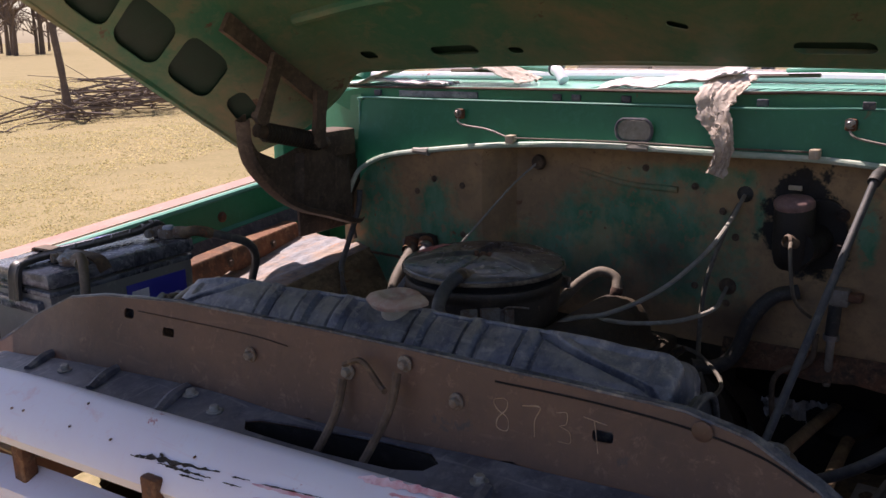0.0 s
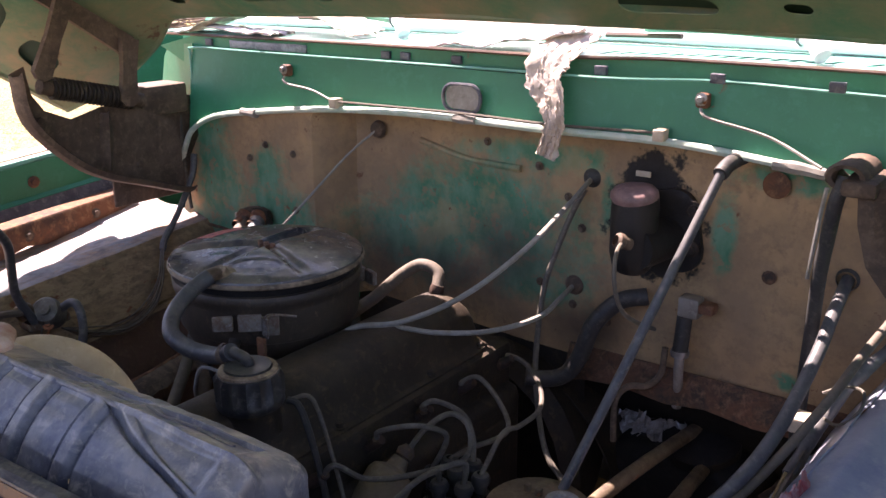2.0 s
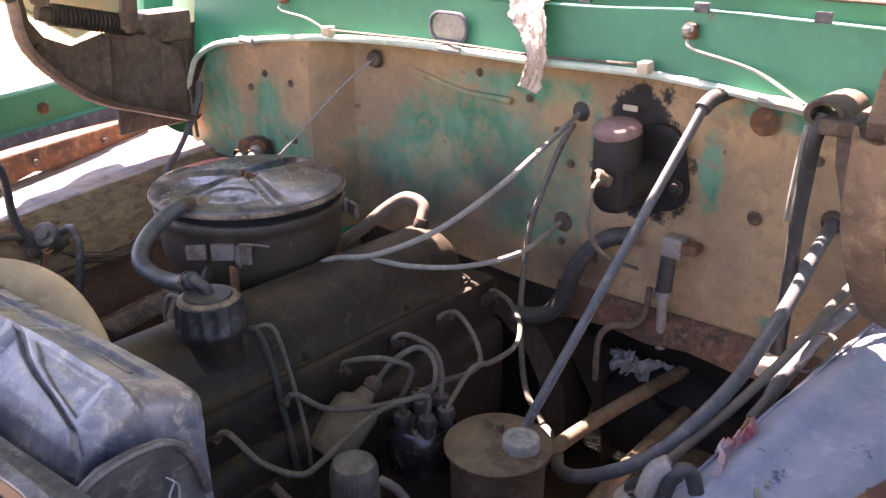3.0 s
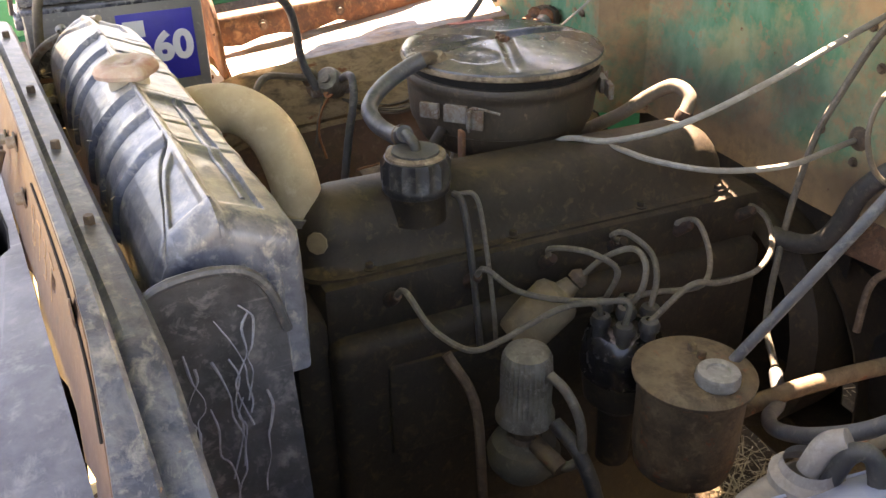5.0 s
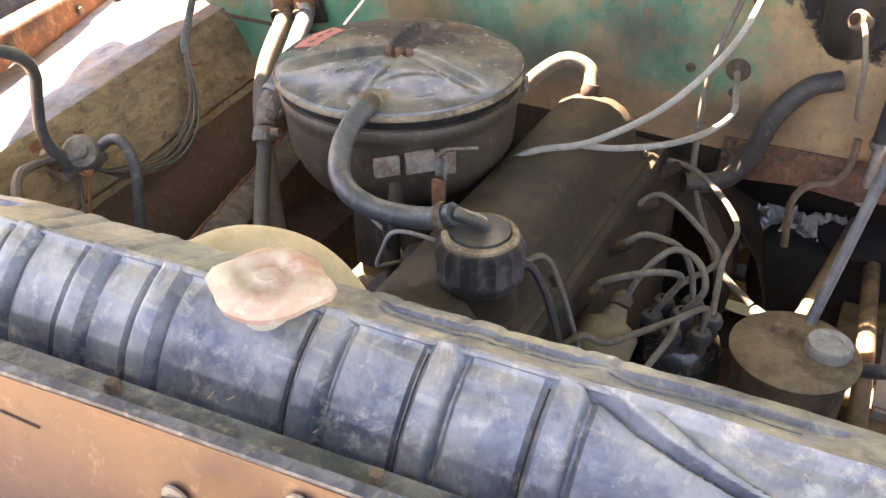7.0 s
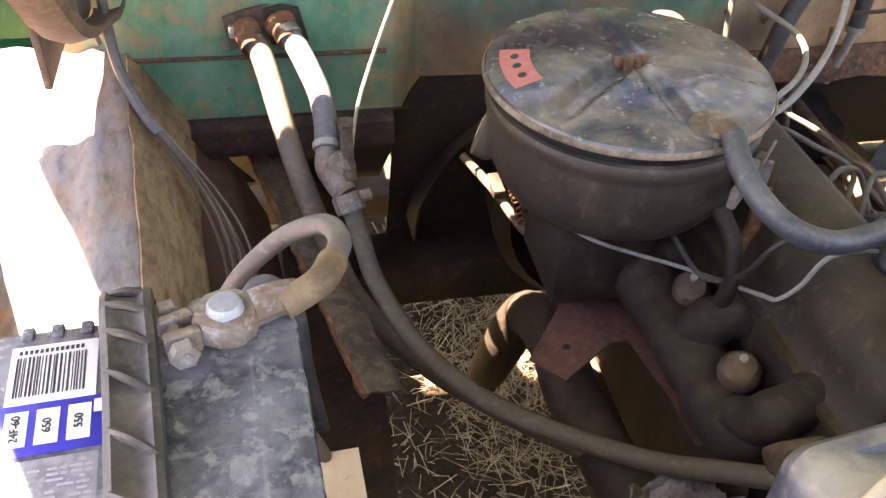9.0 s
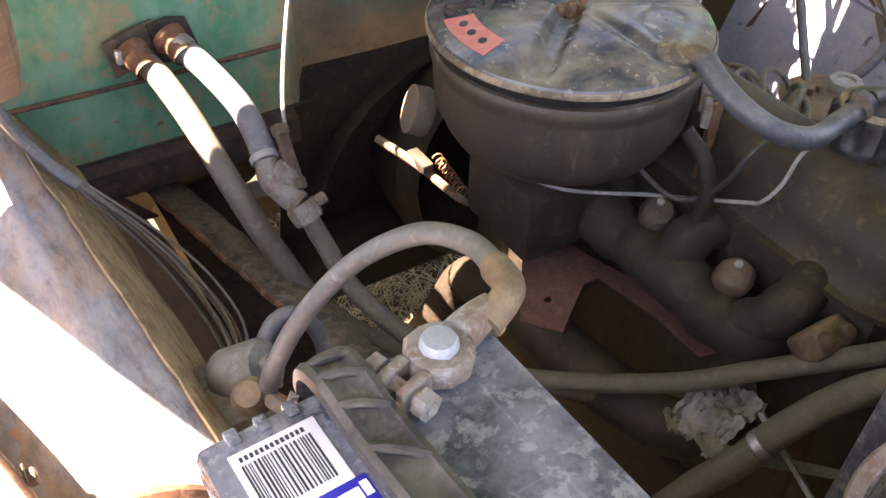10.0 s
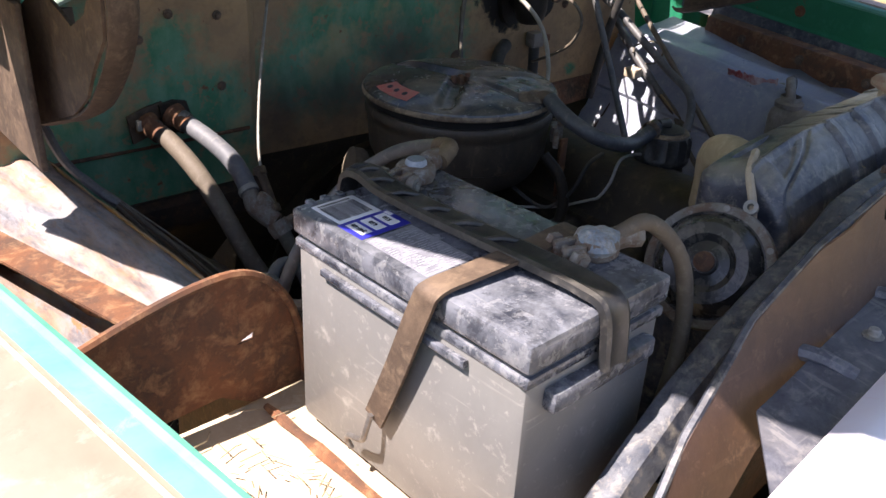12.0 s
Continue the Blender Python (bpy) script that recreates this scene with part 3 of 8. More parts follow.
def bolt(at, axis, radius=0.007, into=None, washer=True):
    prof = [(radius * 1.7, 0.0), (radius * 1.7, 0.0015), (radius * 1.02, 0.002)] if washer else [(radius, -0.001)]
    bm = lathe(prof + [(radius, 0.0022), (radius, 0.006), (radius * 0.8, 0.0072), (0, 0.0072)], at, axis, 6 if not washer else 12, into)
    return bm


def lettering(text, size, m, material, parent, name, thick=0.0004, bold=0.0):
    """Words in the built-in font as a thin mesh, at the pose m."""
    cu = bpy.data.curves.new(name, "FONT")
    cu.body, cu.size, cu.extrude, cu.align_x, cu.align_y = text, size, thick, "CENTER", "CENTER"
    cu.offset = bold
    tmp = new(name, cu)
    bpy.context.view_layer.update()
    me = bpy.data.meshes.new_from_object(tmp.evaluated_get(bpy.context.evaluated_depsgraph_get()))
    bpy.data.objects.remove(tmp)
    bm = bmesh.new()
    bm.from_mesh(me)
    bpy.data.meshes.remove(me)
    bmesh.ops.transform(bm, matrix=m, verts=bm.verts)
    return part(name, bm, material, parent, "", False)


def frame_of(p, u, v):
    """A pose at p whose x runs along u and whose y runs along v."""
    u, v = Vector(u).normalized(), Vector(v)
    w = u.cross(v).normalized()
    v = w.cross(u)
    return Matrix(((u.x, v.x, w.x, p[0]), (u.y, v.y, w.y, p[1]), (u.z, v.z, w.z, p[2]), (0, 0, 0, 1)))


XC = 0.135       # the truck's middle
GROUND = 0.15
# ---------------------------------------------------------------- ground and distance
def ground_height(x, y):
    near = 1 - min(1, max(0, (math.hypot(x, y - 0.8) - 1.5) / 3))
    return GROUND + 0.05 * noise.noise(Vector((x * 0.35, y * 0.35, 0))) * (1 - near) + 0.012 * noise.noise(Vector((x * 3, y * 3, 2)))


def build_ground():
    steps = [-900, -400, -180, -90, -50] + [-30 + 1.5 * i for i in range(17)] + [-5 + 0.4 * i for i in range(26)] + [6 + 2 * i for i in range(10)] + [30, 60, 120, 300, 900]
    rows = [[(x, y, ground_height(x, y) if max(abs(x), abs(y)) < 100 else GROUND) for x in steps] for y in steps]
    alone("ground", skin(rows), "soil", "dry tan field soil with worn grass round the truck", "ground", kind="structure")


def build_grass():
    rnd = random.Random(3)
    verts, faces = [], []
    for n in range(300000):
        ahead = n < 200000
        d = 3.0 + 34 * rnd.random() ** 2.0 if ahead else 2.2 + 30 * rnd.random() ** 1.6
        a = radians(rnd.uniform(118, 176) if ahead else rnd.uniform(-184, 118))
        x, y = 0.8 + d * math.cos(a), -0.2 + d * math.sin(a)
        if -1.0 < x < 1.25 and -0.2 < y < 3.0:
            continue
        if noise.noise(Vector((x * 0.6, y * 0.6, 7))) < -0.42:
            continue
        h, w, t = rnd.uniform(0.005, 0.022) * (0.8 + 0.02 * d), 0.0028 + 0.0009 * d, rnd.uniform(0, 6.3)
        z, k = ground_height(x, y) - 0.003, len(verts)
        lean = (rnd.uniform(-2.2, 2.2) * h, rnd.uniform(-2.2, 2.2) * h)
        verts += [(x - w * math.cos(t), y - w * math.sin(t), z), (x + w * math.cos(t), y + w * math.sin(t), z), (x + lean[0], y + lean[1], z + h)]
        faces.append((k, k + 1, k + 2))
    me = bpy.data.meshes.new("grass")
    me.from_pydata(verts, [], faces)
    me.materials.append(M["grass"])
    tagged(new("grass", me), "short dry tan grass blades over the field", "grass", kind="stuff")


def build_straw():
    """Loose straw on the ground under the engine."""
    rnd = random.Random(5)
    verts, faces = [], []
    for _ in range(4200):
        x, y = rnd.uniform(-0.9, 1.2), rnd.uniform(0.2, 2.1)
        if noise.noise(Vector((x * 2.2, y * 2.2, 3))) < -0.2:
            continue
        t, ln, w = rnd.uniform(0, 6.3), rnd.uniform(0.008, 0.06), rnd.uniform(0.0004, 0.0014)
        z = ground_height(x, y) + rnd.uniform(0.008, 0.04)
        d, s = Vector((math.cos(t), math.sin(t), rnd.uniform(-0.3, 0.3))) * ln / 2, Vector((-math.sin(t), math.cos(t), 0)) * w
        c, k = Vector((x, y, z)), len(verts)
        verts += [tuple(c - d - s), tuple(c - d + s), tuple(c + d + s), tuple(c + d - s), tuple(c - d + Vector((0, 0, w))), tuple(c + d + Vector((0, 0, w)))]
        faces += [(k, k + 1, k + 2, k + 3), (k, k + 4, k + 5, k + 3), (k + 1, k + 2, k + 5, k + 4)]
    for _ in range(2200):
        x, y = rnd.gauss(0.16, 0.14), rnd.gauss(1.55, 0.22)
        t, ln, w = rnd.uniform(0, 6.3), rnd.uniform(0.03, 0.09), rnd.uniform(0.0006, 0.0016)
        c, k = Vector((x, y, ground_height(x, y) + rnd.uniform(0.005, 0.05))), len(verts)
        d, s = Vector((math.cos(t), math.sin(t), rnd.uniform(-0.9, 0.9))) * ln / 2, Vector((-math.sin(t), math.cos(t), 0)) * w
        b = Vector((rnd.uniform(-1, 1), rnd.uniform(-1, 1), rnd.uniform(-0.5, 1))) * ln * 0.18
        verts += [tuple(c - d - s), tuple(c - d + s), tuple(c + b - s), tuple(c + b + s), tuple(c + d)]
        faces += [(k, k + 1, k + 3, k + 2), (k + 2, k + 3, k + 4)]
    me = bpy.data.meshes.new("straw")
    me.from_pydata(verts, [], faces)
    me.materials.append(M["straw"])
    tagged(new("straw", me), "loose pale straw scattered on the ground below the engine", "straw", kind="stuff")


def build_post(x, y, h, lean):
    z = ground_height(x, y)
    return alone("fence_post", tube([(x, y, z - 0.1), (x + lean * 0.4, y, z + h * 0.5), (x + lean, y, z + h)], 0.075, 8, 6, wobble=0.25, ends=0.06),
                 "bark", "weathered grey-brown wooden fence post in dry grass", "post", "fence posts")


def build_brush():
    rnd = random.Random(11)
    pile = thing("brush_pile", (-14.6, 10.4, GROUND), "heap of cut dry branches beside the fence post", "brush pile")
    for _ in range(150):
        c = Vector((-14.6 + rnd.gauss(0, 0.55), 10.4 + rnd.gauss(0, 1.25), 0))
        d = Vector((rnd.gauss(0, 0.4), rnd.gauss(0, 1), rnd.gauss(0, 0.10)))
        d = d.normalized() * rnd.uniform(0.5, 1.2)
        c.z = GROUND + max(0.03, 0.75 * math.exp(-((c.y - 10.4) / 1.7) ** 2) * rnd.random())
        bend = Vector((rnd.gauss(0, 0.1), rnd.gauss(0, 0.1), rnd.gauss(0, 0.08)))
        part("branch", tube([c - d, c + bend, c + d], rnd.uniform(0.010, 0.028), 5, 3, ends=0.006), "bark", pile)


def build_far_tree(x, y, h, seed):
    rnd = random.Random(seed)
    t = thing("tree", (x, y, GROUND), "bare leafless tree at the far edge of the field", "tree", "far bare trees")
    trunk = tube([(x, y, GROUND - 0.2), (x + 0.2, y, GROUND + h * 0.3), (x + rnd.uniform(-0.6, 0.6), y, GROUND + h * 0.62)], h * 0.028, 8, 4, ends=h * 0.014)
    part("trunk", trunk, "bark", t)
    bm = bmesh.new()

    def limb(p, d, ln, r, depth):
        q = p + d * ln
        tube([p, p + d * ln * 0.5 + Vector((rnd.gauss(0, 0.06), 0, rnd.gauss(0, 0.06))) * ln, q], r, 4, 2, bm, ends=r * 0.55)
        if depth:
            for _ in range(3):
                e = (d + Vector((rnd.gauss(0, 0.55), rnd.gauss(0, 0.55), rnd.gauss(0.12, 0.4)))).normalized()
                limb(p + d * ln * rnd.uniform(0.5, 1), e, ln * rnd.uniform(0.55, 0.8), r * 0.55, depth - 1)
    for _ in range(8):
        limb(Vector((x, y, GROUND + h * rnd.uniform(0.25, 0.6))), Vector((rnd.gauss(0, 0.6), rnd.gauss(0, 0.6), rnd.uniform(0.3, 1))).normalized(), h * 0.24, h * 0.012, 2)
    part("crown", bm, "bark", t)


def build_far_vehicle(x, y, turn, pale):
    """A parked pickup far off, of which the roof and windows show above the cowl."""
    v = thing("parked_truck", (x, y, GROUND), "pale parked pickup truck far off in the field" if pale else "dusty parked pickup truck far off in the field", "truck", "far parked trucks")
    r = Matrix.Rotation(turn, 3, "Z")
    o = Vector((x, y, GROUND))

    def put(bm):
        for q in bm.verts:
            q.co = o + r @ q.co
        return bm
    part("body", put(block(-0.9, 0.9, -2.4, 2.4, 0.45, 1.05, 0.12)), "car_paint", v)
    cab = skin([[(-0.82, -0.6, 1.05), (-0.7, -0.1, 1.62), (-0.7, 0.8, 1.64), (-0.8, 1.0, 1.05)], [(0.82, -0.6, 1.05), (0.7, -0.1, 1.62), (0.7, 0.8, 1.64), (0.8, 1.0, 1.05)]], 0.03)
    part("cab", put(cab), "car_paint", v)
    part("windshield", put(skin([[(-0.7, -0.54, 1.10), (-0.62, -0.13, 1.57)], [(0.7, -0.54, 1.10), (0.62, -0.13, 1.57)]], 0.02)), "car_glass", v)
    for s in (-1, 1):
        part("window", put(skin([[(s * 0.80, -0.3, 1.1), (s * 0.72, 0.0, 1.55)], [(s * 0.80, 0.7, 1.1), (s * 0.72, 0.65, 1.55)]], 0.02)), "car_glass", v)
        for q in (-1.55, 1.45):
            w = lathe([(0, -0.1), (0.36, -0.1), (0.38, 0), (0.36, 0.1), (0, 0.1)], (s * 0.82, q, 0.38), (1, 0, 0), 16)
            part("wheel", put(w), "black", v)


build_ground()
# Dark sheet on the ground that stands for the shade under the truck.
alone("shade_soil_patch", sheet([(XC + 1.0 * math.cos(a) * (1 + 0.1 * math.sin(5 * a)), 1.15 + 1.05 * math.sin(a) * (1 + 0.08 * math.sin(3 * a + 1))) for a in [2 * math.pi * k / 40 for k in range(40)]], [], lambda x, y: ((x, y, ground_height(x, y) + 0.006), (0, 0, 1)), 0.002, 0.1),
      "shade_soil", "soil coloured dark for the shade under the engine", "soil", kind="structure")
build_grass()
build_straw()
build_post(-14.3, 8.9, 1.75, -0.25)
build_post(-17.5, 19.5, 1.5, 0.05)
build_brush()
far = random.Random(31)
for i in range(22):
    x = -far.uniform(80, 125)
    y, h = -x * far.uniform(0.50, 0.72), far.uniform(6, 12)
    build_far_tree(x, y, h, 20 + i)
for x, y, a, p in [(-9.5, 22, 0.4, 0), (-6.2, 20.5, 0.1, 1), (-2.2, 20, -0.1, 0), (4.6, 21, 0.2, 1)]:
    build_far_vehicle(x, y, a, p)


# ---------------------------------------------------------------- firewall and cowl
def seam_z(x):
    d = abs(x - XC)
    return 1.362 - (0.030 if x > XC else 0.05) * (d / 0.55) ** 2 - (0.09 * ((d - 0.58) / 0.1) ** 2 if d > 0.58 else 0)


def step_y(x):
    """The left third of the firewall stands forward of the rest."""
    t = min(1, max(0, (x + 0.175) / 0.045))
    return 1.272 + 0.080 * (3 * t * t - 2 * t ** 3)


def firewall_point(x, z):
    y = step_y(x)
    y += 0.004 * noise.noise(Vector((x * 7, z * 7, 1)))
    if x > -0.13:
        y += 0.016 * max(0, 1 - ((x - 0.06) / 0.16) ** 2) * max(0, 1 - ((z - 1.17) / 0.10) ** 2)
    y -= 0.006 * math.exp(-((z - 1.088) / 0.006) ** 2) * (1 if x < -0.19 else 0)
    y -= 0.010 * max(0, (z - 1.325) / 0.04)
    return (x, y, z), (0, -1, 0)


def build_firewall():
    xs = [-0.56 + i * 0.03 for i in range(47)]
    top = [(x, seam_z(x) - 0.004) for x in xs]
    outline = [(-0.56, 1.0), (-0.19, 1.0), (-0.13, 1.0), (0.3, 0.99), (0.86, 1.0)] + top[::-1]
    wall = alone("wall_firewall", sheet(outline, [], firewall_point, 0.0015, 0.02), "firewall",
                 "faded tan firewall with worn green paint, rust and an oil-blackened area", "wall", kind="structure")
    # lower flange, rusted through the paint, and the toe board that slopes back under it
    part("lower_flange", sheet([(0.30, 0.955), (0.34, 0.966), (0.40, 0.972), (0.47, 0.966), (0.53, 0.975), (0.60, 0.968), (0.70, 0.974), (0.88, 0.968), (0.88, 1.02), (0.3, 1.012)], [], lambda x, z: ((x, 1.346 - 0.02 * (z < 0.99), z), (0, -1, 0)), 0.003, 0.03), "rust_mid", wall, "rusted lower flange")
    # Toe boards and lower wall take dark colours for the shade below.
    part("toe_board", skin([[(-0.6, 1.27, 1.005), (-0.6, 1.30, 0.96), (-0.6, 1.55, 0.70)], [(-0.16, 1.27, 1.005), (-0.16, 1.30, 0.96), (-0.16, 1.55, 0.70)]], 0.003), "grime", wall, "toe board coloured dark for the shade there")
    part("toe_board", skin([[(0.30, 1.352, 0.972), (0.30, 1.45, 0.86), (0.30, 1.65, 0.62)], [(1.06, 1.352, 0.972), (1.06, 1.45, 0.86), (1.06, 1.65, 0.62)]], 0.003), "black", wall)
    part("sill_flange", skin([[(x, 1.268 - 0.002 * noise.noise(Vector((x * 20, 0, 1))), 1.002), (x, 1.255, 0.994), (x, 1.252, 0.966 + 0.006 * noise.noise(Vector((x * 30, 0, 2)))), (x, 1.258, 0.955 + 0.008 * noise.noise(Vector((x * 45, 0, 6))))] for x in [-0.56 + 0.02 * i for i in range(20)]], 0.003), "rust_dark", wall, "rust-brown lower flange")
    part("lower_wall", sheet([(-0.165, 0.66), (0.32, 0.66), (0.32, 1.005), (-0.165, 1.005)], [], lambda x, z: ((x, 1.362 + 0.25 * max(0, 0.9 - z) + 0.004 * noise.noise(Vector((x * 9, z * 9, 3))), z), (0, -1, 0)), 0.003, 0.04), "grime", wall, "lower wall behind the bell housing, coloured dark for shade")
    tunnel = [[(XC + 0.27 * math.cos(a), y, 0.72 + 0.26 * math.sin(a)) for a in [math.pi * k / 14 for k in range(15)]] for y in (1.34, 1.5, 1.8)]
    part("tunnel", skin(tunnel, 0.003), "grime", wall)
    ridge = [(0.0, 1.30), (0.10, 1.28), (0.20, 1.277)]
    part("stamped_bead", tube([(x, 1.349, z) for x, z in ridge], 0.006, 8), "firewall", wall)
    part("stamped_bead", tube([(-0.53, 1.266, 1.09), (-0.35, 1.262, 1.089), (-0.19, 1.264, 1.088)], 0.0028, 8, wobble=0.4), "rust_mid", wall)
    for x, z in [(-0.228, 1.261), (-0.228, 1.158), (-0.30, 1.27), (-0.345, 1.24), (0.136, 1.313), (0.232, 1.286), (0.285, 1.245), (0.31, 1.20), (0.36, 1.06), (0.30, 1.075), (0.66, 1.27), (0.24, 1.10)]:
        y = step_y(x) - 0.002
        part("body_plug", lathe([(0.007, 0), (0.007, 0.0008), (0.0045, 0.002), (0.0035, 0.005), (0, 0.0055)], (x, y, z), (0, -1, 0), 10), "hinge", wall)
    # rusted circle beside the brake cylinder
    part("rust_blister", lathe([(0, 0.0035), (0.007, 0.003), (0.012, 0.0024), (0.016, 0.0012), (0.018, 0)], (0.589, 1.345, 1.308), (0, -1, 0), 14), "rust", wall)
    part("rust_blister", lathe([(0, 0.0025), (0.006, 0.002), (0.010, 0)], (0.592, 1.348, 1.182), (0, -1, 0), 10), "rust_mid", wall)
    return wall


def bow(x):
    """The cowl curves back towards its far end."""
    t = min(1, max(0, (x - 0.24) / 0.25))
    return 0.060 * t * t * (3 - 2 * t)


def build_cowl():
    c = thing("cowl", (XC, 1.29, 1.36), "green cowl panel with slotted vent top under the windshield", "cowl", kind="structure")
    xs = [-0.505 + i * 0.032 for i in range(41)]

    def face(x, z):
        t = (z - 1.30) / 0.13
        return (x, 1.262 + bow(x) + 0.018 * t + 0.0015 * noise.noise(Vector((x * 5, z * 5, 0))), z), (0, -1, 0)
    part("face", sheet([(x, seam_z(x)) for x in xs] + [(0.775, 1.428), (0.76, 1.432), (-0.485, 1.432), (-0.503, 1.424)], [], face, 0.002, 0.03), "green", c)
    # Pale tube drawn as the lit line along the ledge.
    part("ledge", tube([(-0.502, 1.274, 1.36), (-0.502, 1.275, 1.42), (-0.488, 1.276, 1.4335), (-0.3, 1.277, 1.434), (0.2, 1.277, 1.436), (0.38, 1.278, 1.436), (0.5, 1.277 + bow(0.5), 1.435), (0.62, 1.277 + bow(0.62), 1.433), (0.75, 1.277 + bow(0.75), 1.43)], 0.0022, 6), "teal_pale", c, "pale line for the light on the ledge")
    part("upper_strip", sheet([(-0.54, 1.40), (-0.52, 1.433), (0.8, 1.431), (0.85, 1.40), (0.9, 1.44), (0.8, 1.456), (0.135, 1.46), (-0.5, 1.456), (-0.62, 1.43)], [], lambda x, z: ((x, 1.291 + bow(x) + 0.02 * max(0, -0.5 - x) * 10 * 0.1, z), (0, -1, 0)), 0.002, 0.03), "green", c)
    part("side_wing", skin([[(-0.50, 1.283, 1.44), (-0.56, 1.30, 1.435), (-0.64, 1.33, 1.425), (-0.70, 1.36, 1.40)], [(-0.50, 1.283, 1.30), (-0.56, 1.295, 1.29), (-0.62, 1.31, 1.28), (-0.70, 1.33, 1.26)]], 0.003), "green", c)
    slots = []
    for k in range(14):
        slots.append((0.33 + k * 0.0225, 0))
    for k in range(4):
        slots.append((0.672 + k * 0.022, 0))
    for k in range(5):
        slots.append((0.03 + k * 0.0225, 0))
    holes = [[(x - 0.006, 1.330), (x + 0.006, 1.330), (x + 0.018, 1.368), (x + 0.006, 1.368)] for x, _ in slots]
    part("top", sheet([(-0.62, 1.30), (0.0, 1.285), (0.3, 1.284), (0.9, 1.30), (0.9, 1.47), (-0.62, 1.47)], holes, lambda x, y: ((x, y + bow(x) * max(0.0, (1.47 - y) / 0.18), 1.459 + 0.03 * (y - 1.29)), (0, 0, 1)), 0.002, 0.04), "teal_pale", c)
    # Black here stands for the shade seen through the slots.
    part("vent_box", block(-0.6, 0.88, 1.372, 1.47, 1.38, 1.436, 0.004), "black", c)
    # rusty front edge of the top
    part("edge_bead", tube([(-0.6, 1.292, 1.455), (0, 1.284, 1.459), (0.3, 1.283, 1.4595), (0.42, 1.285 + bow(0.42), 1.459), (0.55, 1.287 + bow(0.55), 1.458), (0.88, 1.294 + bow(0.88), 1.455)], 0.003, 6), "rust_panel", c)
    line = [(x, 1.256 + 0.006 * abs(x - XC) * (x > XC) + bow(x), seam_z(x) + 0.001) for x in [-0.535, -0.515, -0.49, -0.42, -0.3, -0.15, 0, 0.15, 0.3, 0.45, 0.6, 0.7]]
    part("seam_tube", tube([(-0.538, 1.256, 1.262)] + line, 0.0055, 8), "worn_seam", c, "pale worn cable tube along the seam")
    for x in (-0.32, 0.16, 0.622):
        p = Vector((x, 1.254 + 0.006 * abs(x - XC) * (x > XC) + bow(x), seam_z(x) + 0.001))
        ln = 0.032 if x > 0.5 else 0.02
        part("sleeve", tube([p - Vector((ln, 0, -0.02 * ln)), p, p + Vector((ln, 0, -0.12 * ln if x > 0.5 else 0))], 0.0078, 8, 8, wobble=0.5), "white_wire", c)
    for x, z in ((-0.10, 1.363), (0.443, 1.361)):
        part("clip", block(x - 0.008, x + 0.008, 1.243 + bow(x), 1.262 + bow(x), z - 0.006, z + 0.010, 0.002), "cream", c)
    # inspection plate
    part("plate", sheet(rounded(0.147, 1.392, 0.062, 0.034, 0.015), [], lambda x, z: ((x, 1.266, z), (0, -1, 0)), 0.004, 0.02), "alloy", c, "oval metal plate")
    part("plate_rim", tube([(x, 1.264, z) for x, z in rounded(0.147, 1.392, 0.068, 0.040, 0.018)] + [(0.147 + 0.034, 1.264, 1.394)], 0.0028, 6, 2), "black_panel", c)
    for x, z, end in ((-0.23, 1.408, (-0.10, 1.25, 1.366)), (0.489, 1.41, (0.655, 1.285, 1.350))):
        part("washer_jet", block(x - 0.009, x + 0.009, 1.262 + bow(x), 1.276 + bow(x), z - 0.010, z + 0.010, 0.004), "rust", c, "rusty bolt")
        part("washer_jet_bolt", bolt((x, 1.262 + bow(x), z + 0.002), (0, -1, 0), 0.005), "steel", c)
        part("washer_line", tube([(x, 1.262 + bow(x), z - 0.010), (x + 0.006, 1.254 + bow(x), z - 0.015), (x + 0.02, 1.253 + bow(x), z - 0.021), ((x + end[0]) / 2 + 0.01, 1.254 + bow(x), (z + end[2]) / 2 - 0.006), end], 0.0021, 6), "white_wire", c, "thin pale tube")
    part("washer_line", tube([(-0.09, 1.25, 1.368), (0.15, 1.252, 1.372), (0.30, 1.252, 1.371), (0.44, 1.250 + bow(0.44), 1.366)], 0.002, 6), "wire", c)
    for x in (-0.46, 0.02, 0.12, 0.36, 0.52, 0.66, 0.86, -0.02):
        part("clip_slot", block(x - 0.009, x + 0.009, 1.286, 1.293, 1.438, 1.450, 0.001), "black_panel", c)
    part("sticker", block(-0.40, -0.20, 1.287, 1.2925, 1.437, 1.450, 0.001), "sticker", c, "grey plastic strip")
    return c


def build_cab():
    g = thing("windshield", (XC, 1.5, 1.46), "dusty pickup windshield with light trim along its base", "windshield", kind="structure")
    rows = [[(x, 1.47 + 0.5 * t, 1.475 + 0.52 * t) for x in (-0.6, -0.3, 0, 0.3, 0.6, 0.87)] for t in (0, 0.5, 1)]
    pane = part("pane", skin(rows, 0.004), "glass", g)
    pane.visible_shadow = False
    part("trim", tube([(-0.62, 1.462, 1.47), (0, 1.458, 1.476), (0.4, 1.458, 1.476), (0.89, 1.462, 1.47)], 0.009, 8), "white_paint", g)
    part("dash_top", skin([[(-0.6, 1.50, 1.465), (0.87, 1.50, 1.465)], [(-0.6, 1.75, 1.475), (0.87, 1.75, 1.475)], [(-0.6, 1.78, 1.40), (0.87, 1.78, 1.40)]], 0.004), "apron_blue", g)


